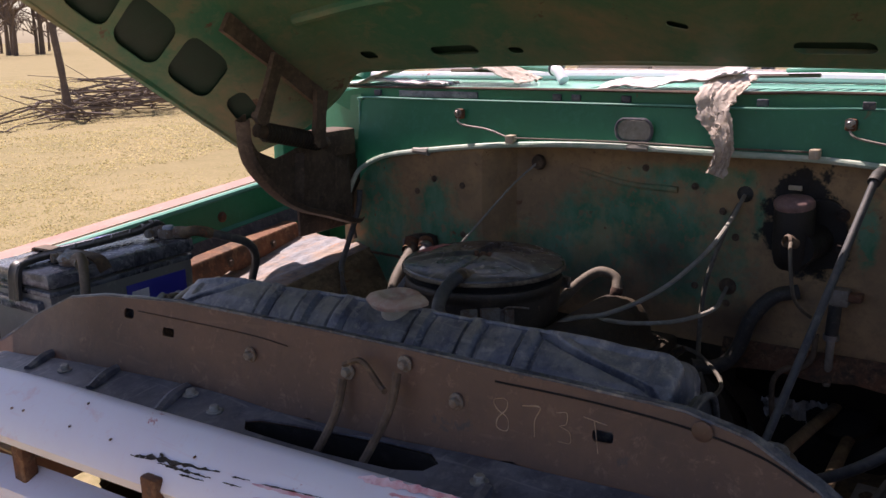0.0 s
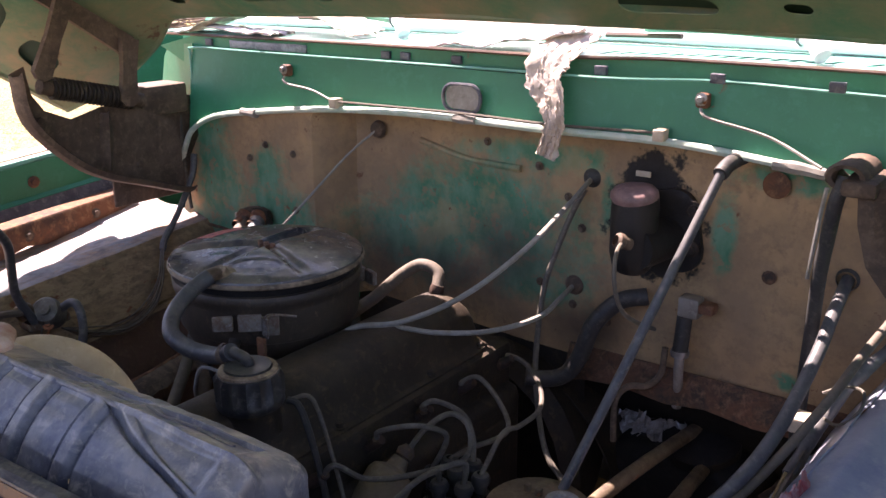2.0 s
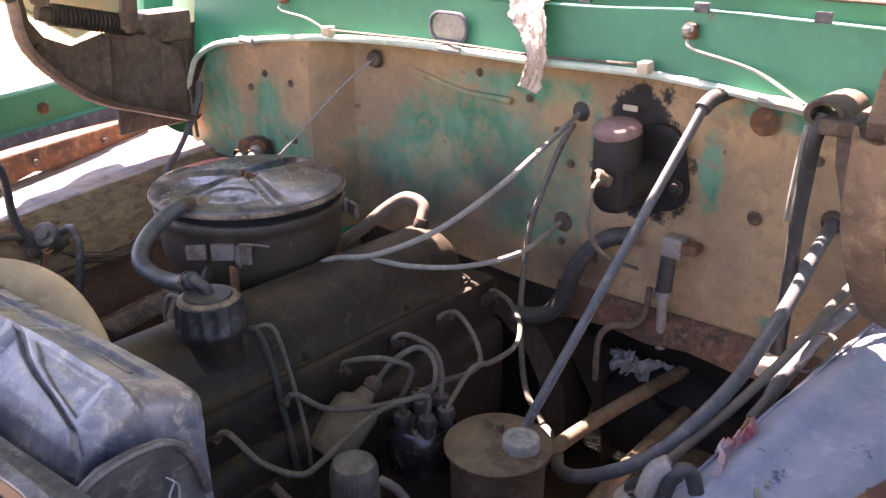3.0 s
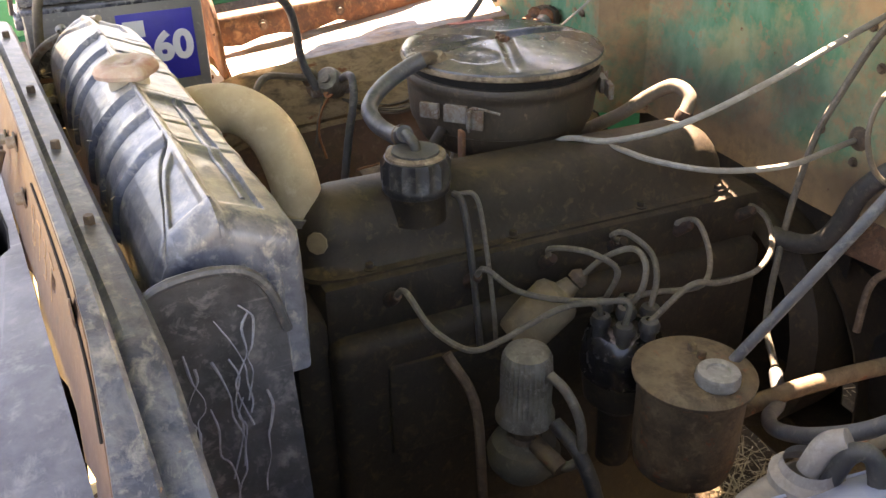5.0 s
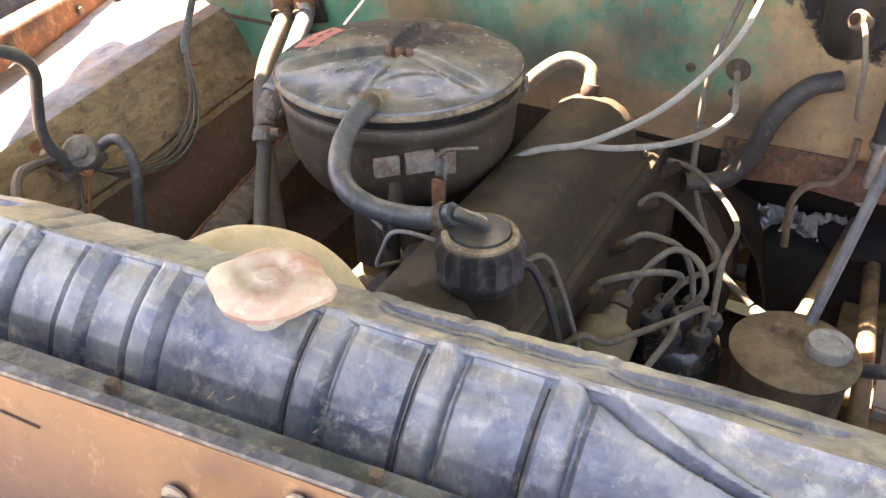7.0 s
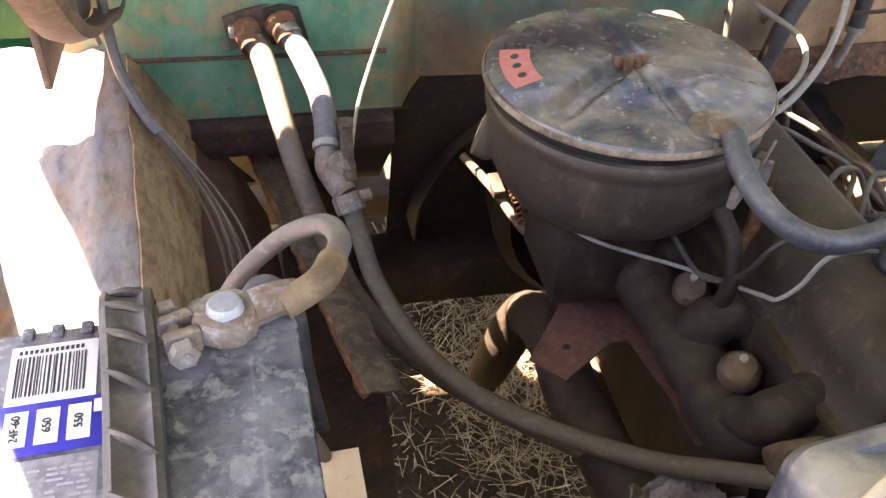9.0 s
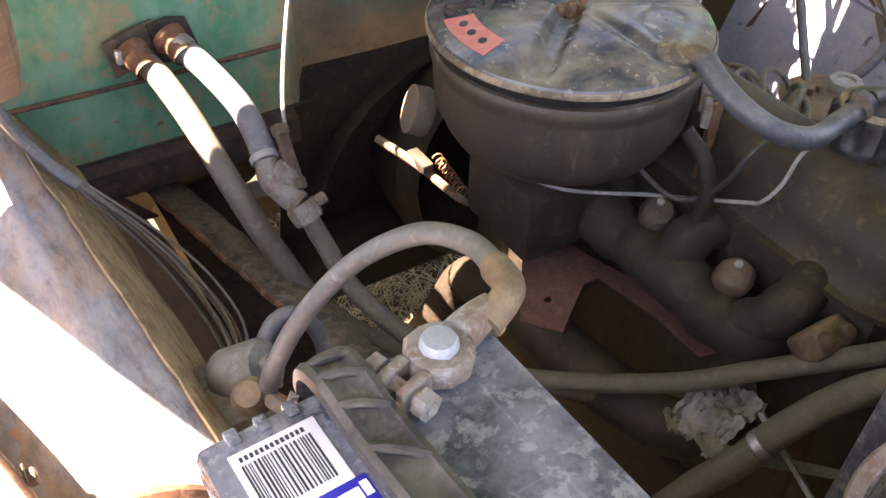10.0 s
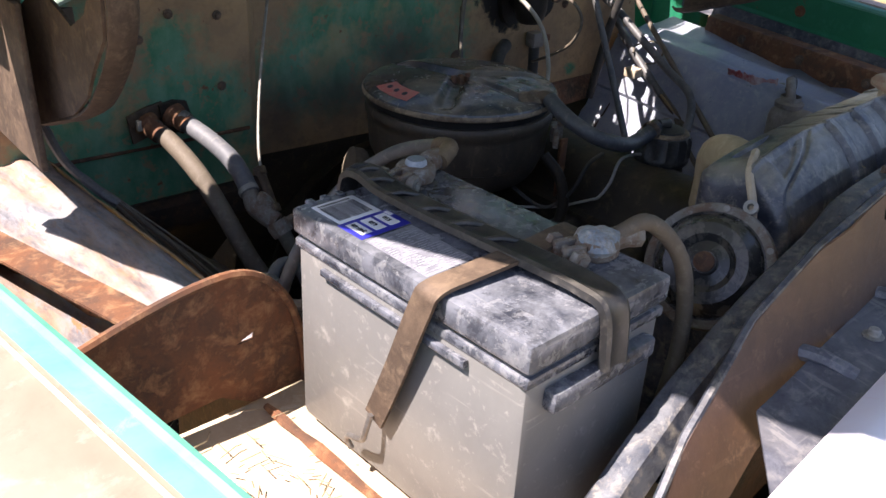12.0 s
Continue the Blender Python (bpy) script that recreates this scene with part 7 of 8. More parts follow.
# ---------------------------------------------------------------- battery corner
BU, BW = Vector((0.049, -0.999, 0)), Vector((0.999, 0.049, 0))
BO = Vector((-0.477, 0.660, 0))       # outer rear corner


def bat(u, w, z):
    return BO + BU * u + BW * w + Vector((0, 0, z))


def bat_block(u0, u1, w0, w1, z0, z1, bevel=0.003, into=None):
    bm = block(u0, u1, w0, w1, z0, z1, bevel)
    for v in bm.verts:
        v.co = bat(*v.co)
    return merge(into, bm)


def build_battery():
    b = thing("battery", (-0.40, 0.53, 1.062), "dusty black car battery with blue and white labels and a strap", "battery")
    part("case", bat_block(0.003, 0.251, 0.003, 0.146, 1.062, 1.238, 0.006), "battery_side", b)
    lid = bat_block(0, 0.254, 0, 0.149, 1.240, 1.262, 0.004)
    bat_block(0.0015, 0.2525, 0.0015, 0.1475, 1.228, 1.236, 0.002, lid)
    part("lid", lid, "battery_case", b, "dusty stepped lid")
    part("side_rail", bat_block(0.04, 0.20, -0.002, 0.003, 1.218, 1.224, 0.001), "battery_case", b)
    arch = spline([bat(u, 0.066 + 0.05 * u, z) for u, z in ((-0.007, 1.236), (-0.009, 1.258), (-0.004, 1.274), (0.012, 1.279), (0.04, 1.273), (0.09, 1.271), (0.14, 1.271), (0.19, 1.271), (0.235, 1.270), (0.256, 1.262), (0.262, 1.22))], 6)
    rows = []
    for i, p in enumerate(arch):
        d = (arch[min(i + 1, len(arch) - 1)] - arch[max(i - 1, 0)]).normalized()
        up = BW.cross(d) if BW.cross(d).z >= 0 else d.cross(BW)
        rows.append([p + BW * k + up * lift for k, lift in ((-0.0135, -0.003), (-0.0125, 0.002), (-0.009, 0.0035), (-0.004, 0.001), (0.004, 0.001), (0.009, 0.0035), (0.0125, 0.002), (0.0135, -0.003))])
    handle = part("carry_handle", skin(rows, 0.003), "plastic", b, "arched black carry handle along the lid")
    for k in range(8):
        p, q = arch[9 + 4 * k], arch[11 + 4 * k]
        part("tooth", tube([p - BW * 0.010 + Vector((0, 0, 0.001)), (p + q) / 2 + Vector((0, 0, 0.0035)), q + BW * 0.010 + Vector((0, 0, 0.001))], 0.0026, 8, 4), "plastic", handle)
    for k in range(3):
        part("notch", bat_block(-0.001, 0.008, 0.014 + 0.014 * k, 0.020 + 0.014 * k, 1.252, 1.2635, 0.001), "battery_case", b)
    part("front_grip", bat_block(0.249, 0.262, 0.02, 0.13, 1.205, 1.222, 0.004), "battery_case", b, "moulded grip on the end")
    # labels on the lid and the engine side
    def lu(u):
        return 0.012 + (u - 0.012) * 0.75

    def lw(w):
        return 0.008 + (w - 0.006) * 0.72
    code = part("bar_code_label", bat_block(lu(0.012), lu(0.062), lw(0.010), lw(0.066), 1.2615, 1.2626, 0.0002), "label_white", b, "white bar code label")
    rnd = random.Random(6)
    w = 0.014
    while w < 0.058:
        d = rnd.choice((0.0006, 0.0009, 0.0014))
        part("bar", bat_block(lu(0.022), lu(0.056), lw(w), lw(w + d), 1.2625, 1.2629, 0), "ink", code, smooth=False)
        w += d + rnd.choice((0.0007, 0.0011, 0.0015))
    for k in range(13):
        part("bar", bat_block(lu(0.016), lu(0.0195), lw(0.015 + 0.0033 * k), lw(0.017 + 0.0033 * k), 1.2625, 1.2629, 0), "ink", code, smooth=False)
    part("blue_label", bat_block(lu(0.062), lu(0.102), lw(0.006), lw(0.072), 1.2615, 1.2625, 0.0002), "label_blue", b)
    for k, word in enumerate(("24F-60", "650", "550")):
        w = 0.012 + 0.019 * k
        part("white_box", bat_block(lu(0.068), lu(0.095), lw(w), lw(w + 0.014), 1.2624, 1.2628, 0), "label_white", b)
        lettering(word, 0.0056, frame_of(bat(lu(0.0815), lw(w + 0.007), 1.2630), -BU, -BW), "ink", b, "figure")
    part("maker_mark", bat_block(lu(0.066), lu(0.076), lw(0.0655), lw(0.0705), 1.2624, 1.2628, 0.0), "label_white", b)
    part("notice_label", bat_block(0.082, 0.150, 0.009, 0.054, 1.2613, 1.2621, 0.0002), "sticker", b, "worn grey notice label")
    lines = bmesh.new()
    for k in range(21):
        for c0, c1 in ((0.011, 0.030), (0.033, 0.052)):
            at = c0
            while at < c1 - 0.003:
                ln = min(c1 - at, rnd.uniform(0.002, 0.007))
                if rnd.random() < 0.8:
                    bat_block(0.085 + 0.0030 * k, 0.0862 + 0.0030 * k, at, at + ln, 1.2619, 1.2624, 0, lines)
                at += ln + 0.0012
    part("print", lines, "print", b, "unreadable small print", smooth=False)
    part("side_label", bat_block(0.020, 0.13, 0.1455, 0.1472, 1.110, 1.215, 0.0004), "label_blue", b, "blue side label")
    lettering("60", 0.058, frame_of(bat(0.054, 0.1476, 1.160), -BU, (0, 0, 1)), "label_white", b, "figure", 0.0006, 0.0025)
    part("maker_mark", bat_block(0.092, 0.122, 0.1470, 0.1478, 1.180, 1.204, 0.0), "label_white", b)
    # posts with their corroded clamps: a split ring, two ears with a bolt, and a barrel for the cable
    for u, w, d in ((0.018, 0.114, Vector((0.95, 0.30, 0))), (0.200, 0.128, Vector((0.97, -0.2, 0)))):
        p = bat(u, w, 1.262)
        s = Vector((-d.y, d.x, 0))
        post = part("post", lathe([(0.0118, 0), (0.0092, 0.017), (0.0078, 0.0192), (0, 0.0197)], p, (0, 0, 1), 20), "lead", b, "bright lead post")
        ring = lathe([(0.0102, 0.001), (0.016, 0.001), (0.0175, 0.004), (0.0172, 0.011), (0.0155, 0.0145), (0.0098, 0.0145)], p, (0, 0, 1), 11)
        for v in ring.verts:
            v.co += Vector((0.0012 * noise.noise(v.co * 220), 0.0012 * noise.noise(v.co * 210 + Vector((3, 0, 0))), 0.0010 * noise.noise(v.co * 190)))
        for k in (-1, 1):
            ear = block(-0.010, 0.010, -0.0035, 0.0035, -0.0065, 0.0065, 0.002)
            for v in ear.verts:
                v.co = p - d * (0.024 + v.co.x * 0.9) + s * (k * 0.0065 + v.co.y + 0.002 * noise.noise(v.co * 300)) + Vector((0, 0, 0.008 + v.co.z))
            merge(ring, ear)
        barrel = tube([p + d * 0.014 + Vector((0, 0, 0.009)), p + d * 0.026 + Vector((0, 0, 0.010)), p + d * 0.038 + Vector((0, 0, 0.009))], 0.0095, 9, 4, wobble=0.25)
        merge(ring, barrel)
        clamp = part("clamp", ring, "clamp", post, "corroded terminal clamp")
        nut = tube([p - d * 0.026 - s * 0.020 + Vector((0, 0, 0.008)), p - d * 0.026 + s * 0.020 + Vector((0, 0, 0.008))], 0.0038, 6, 2)
        for k in (-1, 1):
            tube([p - d * 0.026 + s * k * 0.012 + Vector((0, 0, 0.008)), p - d * 0.026 + s * k * 0.0185 + Vector((0, 0, 0.008))], 0.0075, 6, 2, nut)
        part("clamp_bolt", nut, "clamp", post, "rusted bolt and nut")
        if u > 0.1:
            lump = lathe([(0.010, 0.004), (0.0155, 0.005), (0.0170, 0.009), (0.0145, 0.016), (0.0095, 0.0200), (0, 0.0205)], p, (0, 0, 1), 26)
            for v in lump.verts:
                v.co += (v.co - p) * 0.22 * noise.noise(v.co * 90)
            part("corrosion", lump, "salt", post, "blue-white corrosion crust")
    return b


build_battery()
strap = thing("battery_strap", bat(0.19, 0.05, 1.27), "dusty rubber hold-down strap hooked over the battery", "strap")
ribbon = [bat(0.165, 0.155, 1.25), bat(0.17, 0.140, 1.269), bat(0.175, 0.083, 1.272), bat(0.172, 0.03, 1.270), bat(0.168, -0.003, 1.266), bat(0.160, -0.008, 1.245), bat(0.135, -0.007, 1.18), bat(0.112, -0.006, 1.125)]
line = spline(ribbon, 6)
rows = []
for i, p in enumerate(line):
    d = (line[min(i + 1, len(line) - 1)] - line[max(i - 1, 0)]).normalized()
    s = (BU - d * d.dot(BU)).normalized()
    rows.append([p + s * k for k in (-0.010, -0.005, 0.0, 0.005, 0.010)])
part("band", skin(rows, 0.003), "hinge", strap)
part("hook", tube([bat(0.112, -0.008, 1.13), bat(0.110, -0.012, 1.113), bat(0.106, -0.012, 1.104), bat(0.090, -0.012, 1.098), bat(0.085, -0.010, 1.09), bat(0.088, -0.008, 1.082)], 0.0025, 8), "steel", strap, "bent wire hook")

tray = thing("battery_tray", (-0.42, 0.53, 1.04), "rusted battery tray with bent lips and a curved gusset", "tray")
part("floor", sheet([(-0.63, 0.30), (-0.28, 0.32), (-0.29, 0.72), (-0.63, 0.70)], [], lambda x, y: ((x, y, 1.052 + 0.003 * noise.noise(Vector((x * 9, y * 9, 0)))), (0, 0, 1)), 0.003, 0.03), "tray_tan", tray, "tan dusty sheet floor")
part("outer_lip", tube([(-0.492, 0.69, 1.055), (-0.484, 0.55, 1.057), (-0.477, 0.36, 1.055)], 0.005, 6, 5, wobble=0.5), "rust", tray)
loop = [(-0.655, 1.168), (-0.60, 1.183), (-0.545, 1.193), (-0.502, 1.191), (-0.470, 1.168), (-0.450, 1.125), (-0.442, 1.056), (-0.50, 1.056), (-0.53, 1.075), (-0.648, 1.07)]
part("gusset", sheet(loop, [[(-0.512, 1.122), (-0.492, 1.13), (-0.494, 1.122)]], lambda x, z: ((x, 0.70 + 0.05 * (x + 0.55), z), (0, -1, 0)), 0.003, 0.02), "rust", tray, "rust-brown curved gusset plate")
part("gusset_rim", tube([(x, 0.698 + 0.05 * (x + 0.55), z) for x, z in loop[:7]], 0.004, 6, 4), "rust", tray)
part("tray_bolt", bolt((-0.487, 0.47, 1.06), (-0.6, 0, 0.8), 0.008), "rust", tray)

cable = thing("battery_cable", bat(0.02, 0.11, 1.28), "thick dusty black battery cable looping to the starter solenoid", "cable", "battery cables")
run = [(-0.334, 0.651, 1.271), (-0.314, 0.661, 1.276), (-0.305, 0.685, 1.268), (-0.298, 0.717, 1.256), (-0.302, 0.752, 1.240), (-0.315, 0.778, 1.219), (-0.337, 0.799, 1.190), (-0.367, 0.813, 1.146), (-0.389, 0.824, 1.092), (-0.388, 0.846, 1.040)]
loop = part("cable", tube(run, 0.0070, 12), "hose_grey", cable)
part("sleeve", tube(run[:3], 0.0084, 12, 6, wobble=0.1), "brown_can", loop, "tan corroded sleeve")
p2 = bat(0.200, 0.128, 1.270)
part("cable", tube([p2 + Vector((0.015, -0.004, 0.004)), p2 + Vector((0.045, -0.012, 0.010)), p2 + Vector((0.072, -0.028, -0.025)), p2 + Vector((0.078, -0.036, -0.09)), p2 + Vector((0.066, -0.034, -0.17)), p2 + Vector((0.05, -0.02, -0.24))], 0.0066, 12), "hose_brown", cable)

sol = thing("starter_solenoid", (-0.395, 0.885, 1.02), "dirty starter solenoid on the inner fender with small leads", "solenoid")
part("can", lathe([(0, -0.004), (0.021, -0.004), (0.023, 0), (0.023, 0.036), (0.019, 0.042), (0.009, 0.043), (0.009, 0.05), (0, 0.05)], (-0.405, 0.885, 1.035), (0.55, -0.55, 0.55), 24), "pump_metal", sol)
part("bracket", block(-0.43, -0.385, 0.835, 0.905, 1.025, 1.040, 0.004), "clamp", sol)
part("terminal", lathe([(0.012, -0.012), (0.0145, -0.006), (0.0150, 0.006), (0.010, 0.013), (0, 0.013)], (-0.402, 0.838, 1.058), (-0.3, -0.3, 0.8), 20), "brown_can", sol, "rusty terminal cap")
part("stud", lathe([(0.009, 0), (0.009, 0.006), (0.005, 0.007), (0.005, 0.016), (0, 0.016)], (-0.385, 0.865, 1.03), (0.6, -0.4, 0.5), 10), "copper", sol)
part("bent_lead", tube([(-0.375, 0.885, 1.055), (-0.36, 0.893, 1.066), (-0.342, 0.895, 1.064), (-0.325, 0.89, 1.035), (-0.32, 0.875, 0.97), (-0.31, 0.86, 0.90)], 0.0070, 10), "hose_grey", sol)
part("small_lead", tube([(-0.385, 0.87, 1.03), (-0.365, 0.845, 1.01), (-0.36, 0.835, 0.97), (-0.34, 0.84, 0.93)], 0.0022, 6), "copper", sol)
part("small_lead", tube([(-0.395, 0.86, 1.03), (-0.375, 0.84, 0.99), (-0.368, 0.83, 0.95)], 0.002, 6), "wire", sol)
part("ground_strap", tube([(-0.40, 0.87, 1.05), (-0.385, 0.80, 1.07), (-0.35, 0.75, 1.085), (-0.32, 0.72, 1.06), (-0.30, 0.70, 1.0)], 0.006, 8), "hose_brown", sol)


def build_horn(at, axis, name_label):
    h = thing("horn", at, name_label, "horn", "horns")
    part("disc", lathe([(0, 0.022), (0.010, 0.022), (0.011, 0.016), (0.020, 0.014), (0.026, 0.020), (0.036, 0.019), (0.044, 0.010), (0.047, 0.003), (0.0555, 0.002), (0.056, -0.002), (0.047, -0.004), (0.044, -0.02), (0.030, -0.034), (0, -0.036)], at, axis, 44), "horn_black", h)
    part("flange", lathe([(0.0485, 0.0045), (0.056, 0.0035), (0.0575, 0.0), (0.056, -0.003), (0.0485, -0.0045)], at, axis, 44), "clamp", h, "pale dusty flange")
    part("hub", lathe([(0.009, 0.020), (0.009, 0.026), (0.005, 0.028), (0, 0.028)], at, axis, 12), "rust", h)
    t = Vector((0, 0, 1)).rotation_difference(Vector(axis)).to_matrix()
    for k in range(6):
        a = k * math.pi / 3 + 0.3
        part("rivet", lathe([(0.003, 0.003), (0.003, 0.0055), (0, 0.006)], Vector(at) + t @ Vector((0.0525 * math.cos(a), 0.0525 * math.sin(a), 0)), axis, 8), "alloy", h)
    part("lug", lathe([(0.0065, -0.003), (0.0065, 0.003), (0.003, 0.003), (0.003, -0.003)], Vector(at) + t @ Vector((0.062, 0.0, 0)), axis, 12), "alloy", h)
    return h


build_horn(Vector((-0.172, 0.470, 1.198)), Vector((-0.62, -0.18, 0.42)).normalized(), "round dusty black horn with a pale riveted flange")
build_horn(Vector((-0.125, 0.432, 1.165)), Vector((-0.30, 0.05, 0.90)).normalized(), "second dusty black horn behind the first")


# ---------------------------------------------------------------- hoses, rods and wires on the battery side
f = thing("heater_fitting", (-0.33, 1.26, 1.13), "grimy flange plates with two heater pipe stubs on the firewall", "fitting")
part("plate", sheet([(-0.376, 1.138), (-0.350, 1.147), (-0.324, 1.152), (-0.318, 1.112), (-0.345, 1.106), (-0.371, 1.098)], [], lambda x, z: ((x, 1.262, z), (0, -1, 0)), 0.005, 0.02), "hinge", f)
part("plate", sheet([(-0.331, 1.149), (-0.310, 1.153), (-0.291, 1.149), (-0.281, 1.110), (-0.305, 1.106), (-0.324, 1.107)], [], lambda x, z: ((x, 1.255, z), (0, -1, 0)), 0.008, 0.02), "grime", f)
for x, z in ((-0.353, 1.128), (-0.313, 1.134)):
    part("stub", lathe([(0.018, 0.0), (0.0175, 0.006), (0.0135, 0.010), (0.013, 0.03)], (x, 1.256, z), (0.25, -0.85, -0.35), 20), "rust", f)
part("screw", block(-0.370, -0.358, 1.243, 1.251, 1.122, 1.137, 0.002), "alloy", f)
h1 = thing("heater_hose", (-0.35, 1.23, 1.13), "dusty brown rubber heater hose bending down from the firewall", "hose", "heater hoses")
part("hose", tube([(-0.350, 1.250, 1.125), (-0.338, 1.230, 1.113), (-0.330, 1.197, 1.097), (-0.322, 1.160, 1.073), (-0.312, 1.128, 1.036), (-0.298, 1.105, 0.99), (-0.283, 1.088, 0.95), (-0.25, 1.05, 0.88), (-0.18, 0.98, 0.835), (-0.10, 0.9, 0.83), (0.0, 0.80, 0.85), (0.09, 0.74, 0.87)], 0.0128, 16), "hose_brown", h1)
part("clamp", lathe([(0.0132, -0.004), (0.0145, -0.003), (0.0145, 0.003), (0.0132, 0.004)], (-0.346, 1.244, 1.121), (0.4, -0.75, -0.45), 20), "hinge", h1)
h2 = thing("heater_hose", (-0.30, 1.23, 1.13), "dusty grey rubber heater hose with a shut-off valve", "hose", "heater hoses")
part("hose", tube([(-0.310, 1.248, 1.131), (-0.298, 1.228, 1.120), (-0.287, 1.195, 1.108), (-0.277, 1.16, 1.091), (-0.275, 1.13, 1.073), (-0.277, 1.108, 1.058)], 0.0130, 16), "hose_blue", h2)
part("clamp", lathe([(0.0135, -0.006), (0.0148, -0.005), (0.0148, 0.005), (0.0135, 0.006)], (-0.305, 1.240, 1.127), (0.45, -0.8, -0.4), 20), "steel", h2)
part("clamp", lathe([(0.0135, -0.004), (0.0145, -0.003), (0.0145, 0.003), (0.0135, 0.004)], (-0.277, 1.112, 1.060), (0, -0.8, -0.55), 20), "alloy", h2)
part("lower_hose", tube([(-0.259, 1.064, 1.02), (-0.249, 1.040, 0.985), (-0.236, 1.01, 0.945), (-0.20, 0.95, 0.905), (-0.15, 0.885, 0.893), (-0.097, 0.832, 0.897), (-0.017, 0.761, 0.920), (0.033, 0.712, 0.958), (0.060, 0.672, 0.995), (0.088, 0.640, 1.022), (0.13, 0.628, 1.02)], 0.0102, 16), "olive_hose", h2, "long olive-brown lower hose")
v = thing("heater_valve", (-0.27, 1.08, 1.03), "corroded heater shut-off valve bolted into the hose", "valve")
part("inlet", tube([(-0.277, 1.110, 1.058), (-0.278, 1.096, 1.044), (-0.270, 1.082, 1.034), (-0.261, 1.068, 1.025)], 0.0125, 12, 6, wobble=0.2), "clamp", v)
part("bonnet", lathe([(0.015, -0.012), (0.017, -0.008), (0.0165, 0.004), (0.011, 0.010), (0, 0.011)], (-0.262, 1.092, 1.046), (0.75, -0.3, 0.55), 14), "clamp", v)
lever = block(-0.007, 0.007, -0.030, 0.030, -0.003, 0.003, 0.001)
for k in (-1, 1):
    block(-0.0075, 0.0075, k * 0.028 - 0.006, k * 0.028 + 0.006, -0.006, 0.006, 0.002, None, lever)
bmesh.ops.transform(lever, matrix=frame_of((-0.256, 1.098, 1.062), (0.8, 0.3, -0.3), (-0.10, 0.62, 0.78)), verts=lever.verts)
part("lever", lever, "hinge", v, "flat rusted lever")
part("union", lathe([(0.0155, -0.010), (0.0165, -0.006), (0.0165, 0.006), (0.0155, 0.010)], (-0.259, 1.062, 1.018), (0.25, -0.6, -0.75), 8), "clamp", v)
part("clamp_screw", tube([(-0.262, 1.062, 1.020), (-0.235, 1.066, 1.026)], 0.0065, 8, 3), "clamp", v)
w = thing("heater_control_wire", (-0.09, 1.33, 1.3), "thin control wire from the firewall to the heater valve", "wire")
part("grommet", lathe([(0.011, 0), (0.016, 0.004), (0.013, 0.012), (0.006, 0.014), (0, 0.014)], (-0.092, 1.352, 1.309), (0, -1, 0), 20), "hinge", w)
part("wire", tube([(-0.092, 1.342, 1.309), (-0.13, 1.30, 1.262), (-0.19, 1.225, 1.165), (-0.235, 1.155, 1.09), (-0.252, 1.10, 1.05)], 0.0022, 6), "white_wire", w)
o = thing("return_hose", (0.0, 0.66, 0.95), "dusty brown hose running toward the water pump", "hose")
part("hose", tube([(-0.10, 0.69, 0.84), (-0.06, 0.678, 0.885), (-0.03, 0.663, 0.921), (0.0, 0.652, 0.962), (0.03, 0.632, 1.006), (0.055, 0.612, 1.030), (0.085, 0.590, 1.035), (0.13, 0.580, 1.02)], 0.0138, 14), "olive_hose", o)
part("clamp", lathe([(0.0143, -0.005), (0.0155, -0.004), (0.0155, 0.004), (0.0143, 0.005)], (-0.015, 0.657, 0.942), (0.5, -0.2, 0.65), 20), "steel", o)
bag = thing("torn_plastic", (-0.02, 0.70, 0.90), "torn dusty grey plastic caught below the hoses", "plastic")
rows = []
for i in range(22):
    row = []
    for j in range(20):
        q = Vector((-0.035 + 0.0033 * i, 0.690 + 0.0032 * j, 0.0))
        edge = 0.006 * noise.noise(Vector((i * 0.7, j * 0.7, 8)))
        row.append(q + Vector((edge, edge, 0.895 + 0.026 * noise.noise(q * 28) + 0.012 * abs(noise.noise(q * 70)) + 0.0012 * i)))
    rows.append(row)
part("plastic", skin(rows, 0.0008), "torn_film", bag)

strip = thing("splash_strip", (-0.31, 1.1, 0.93), "flaking rusty sheet strip below the heater hoses", "sheet strip")
rows, edge = [], []
for i in range(34):
    t = i / 33
    y = 1.33 - 0.46 * t
    x = -0.374 + 0.106 * t + 0.004 * noise.noise(Vector((i * 0.8, 0, 3))) + 0.003 * noise.noise(Vector((i * 2.9, 0, 6)))
    z = 0.932 - 0.003 * t
    rows.append([(x, y, z), (x + 0.006, y + 0.002, z + 0.003), (x + 0.022, y + 0.004, z + 0.003 * noise.noise(Vector((i * 0.5, 2, 1)))), (x + 0.036, y + 0.006, z - 0.004), (x + 0.044, y + 0.008, z - 0.012 + 0.005 * noise.noise(Vector((i * 1.3, 4, 1))))])
    edge.append((x, y, z + 0.0005))
part("sheet", skin(rows, 0.002), "splash", strip)
part("flaked_edge", tube(edge, 0.003, 6, 1, wobble=0.9), "rust", strip, "orange flaking edge")

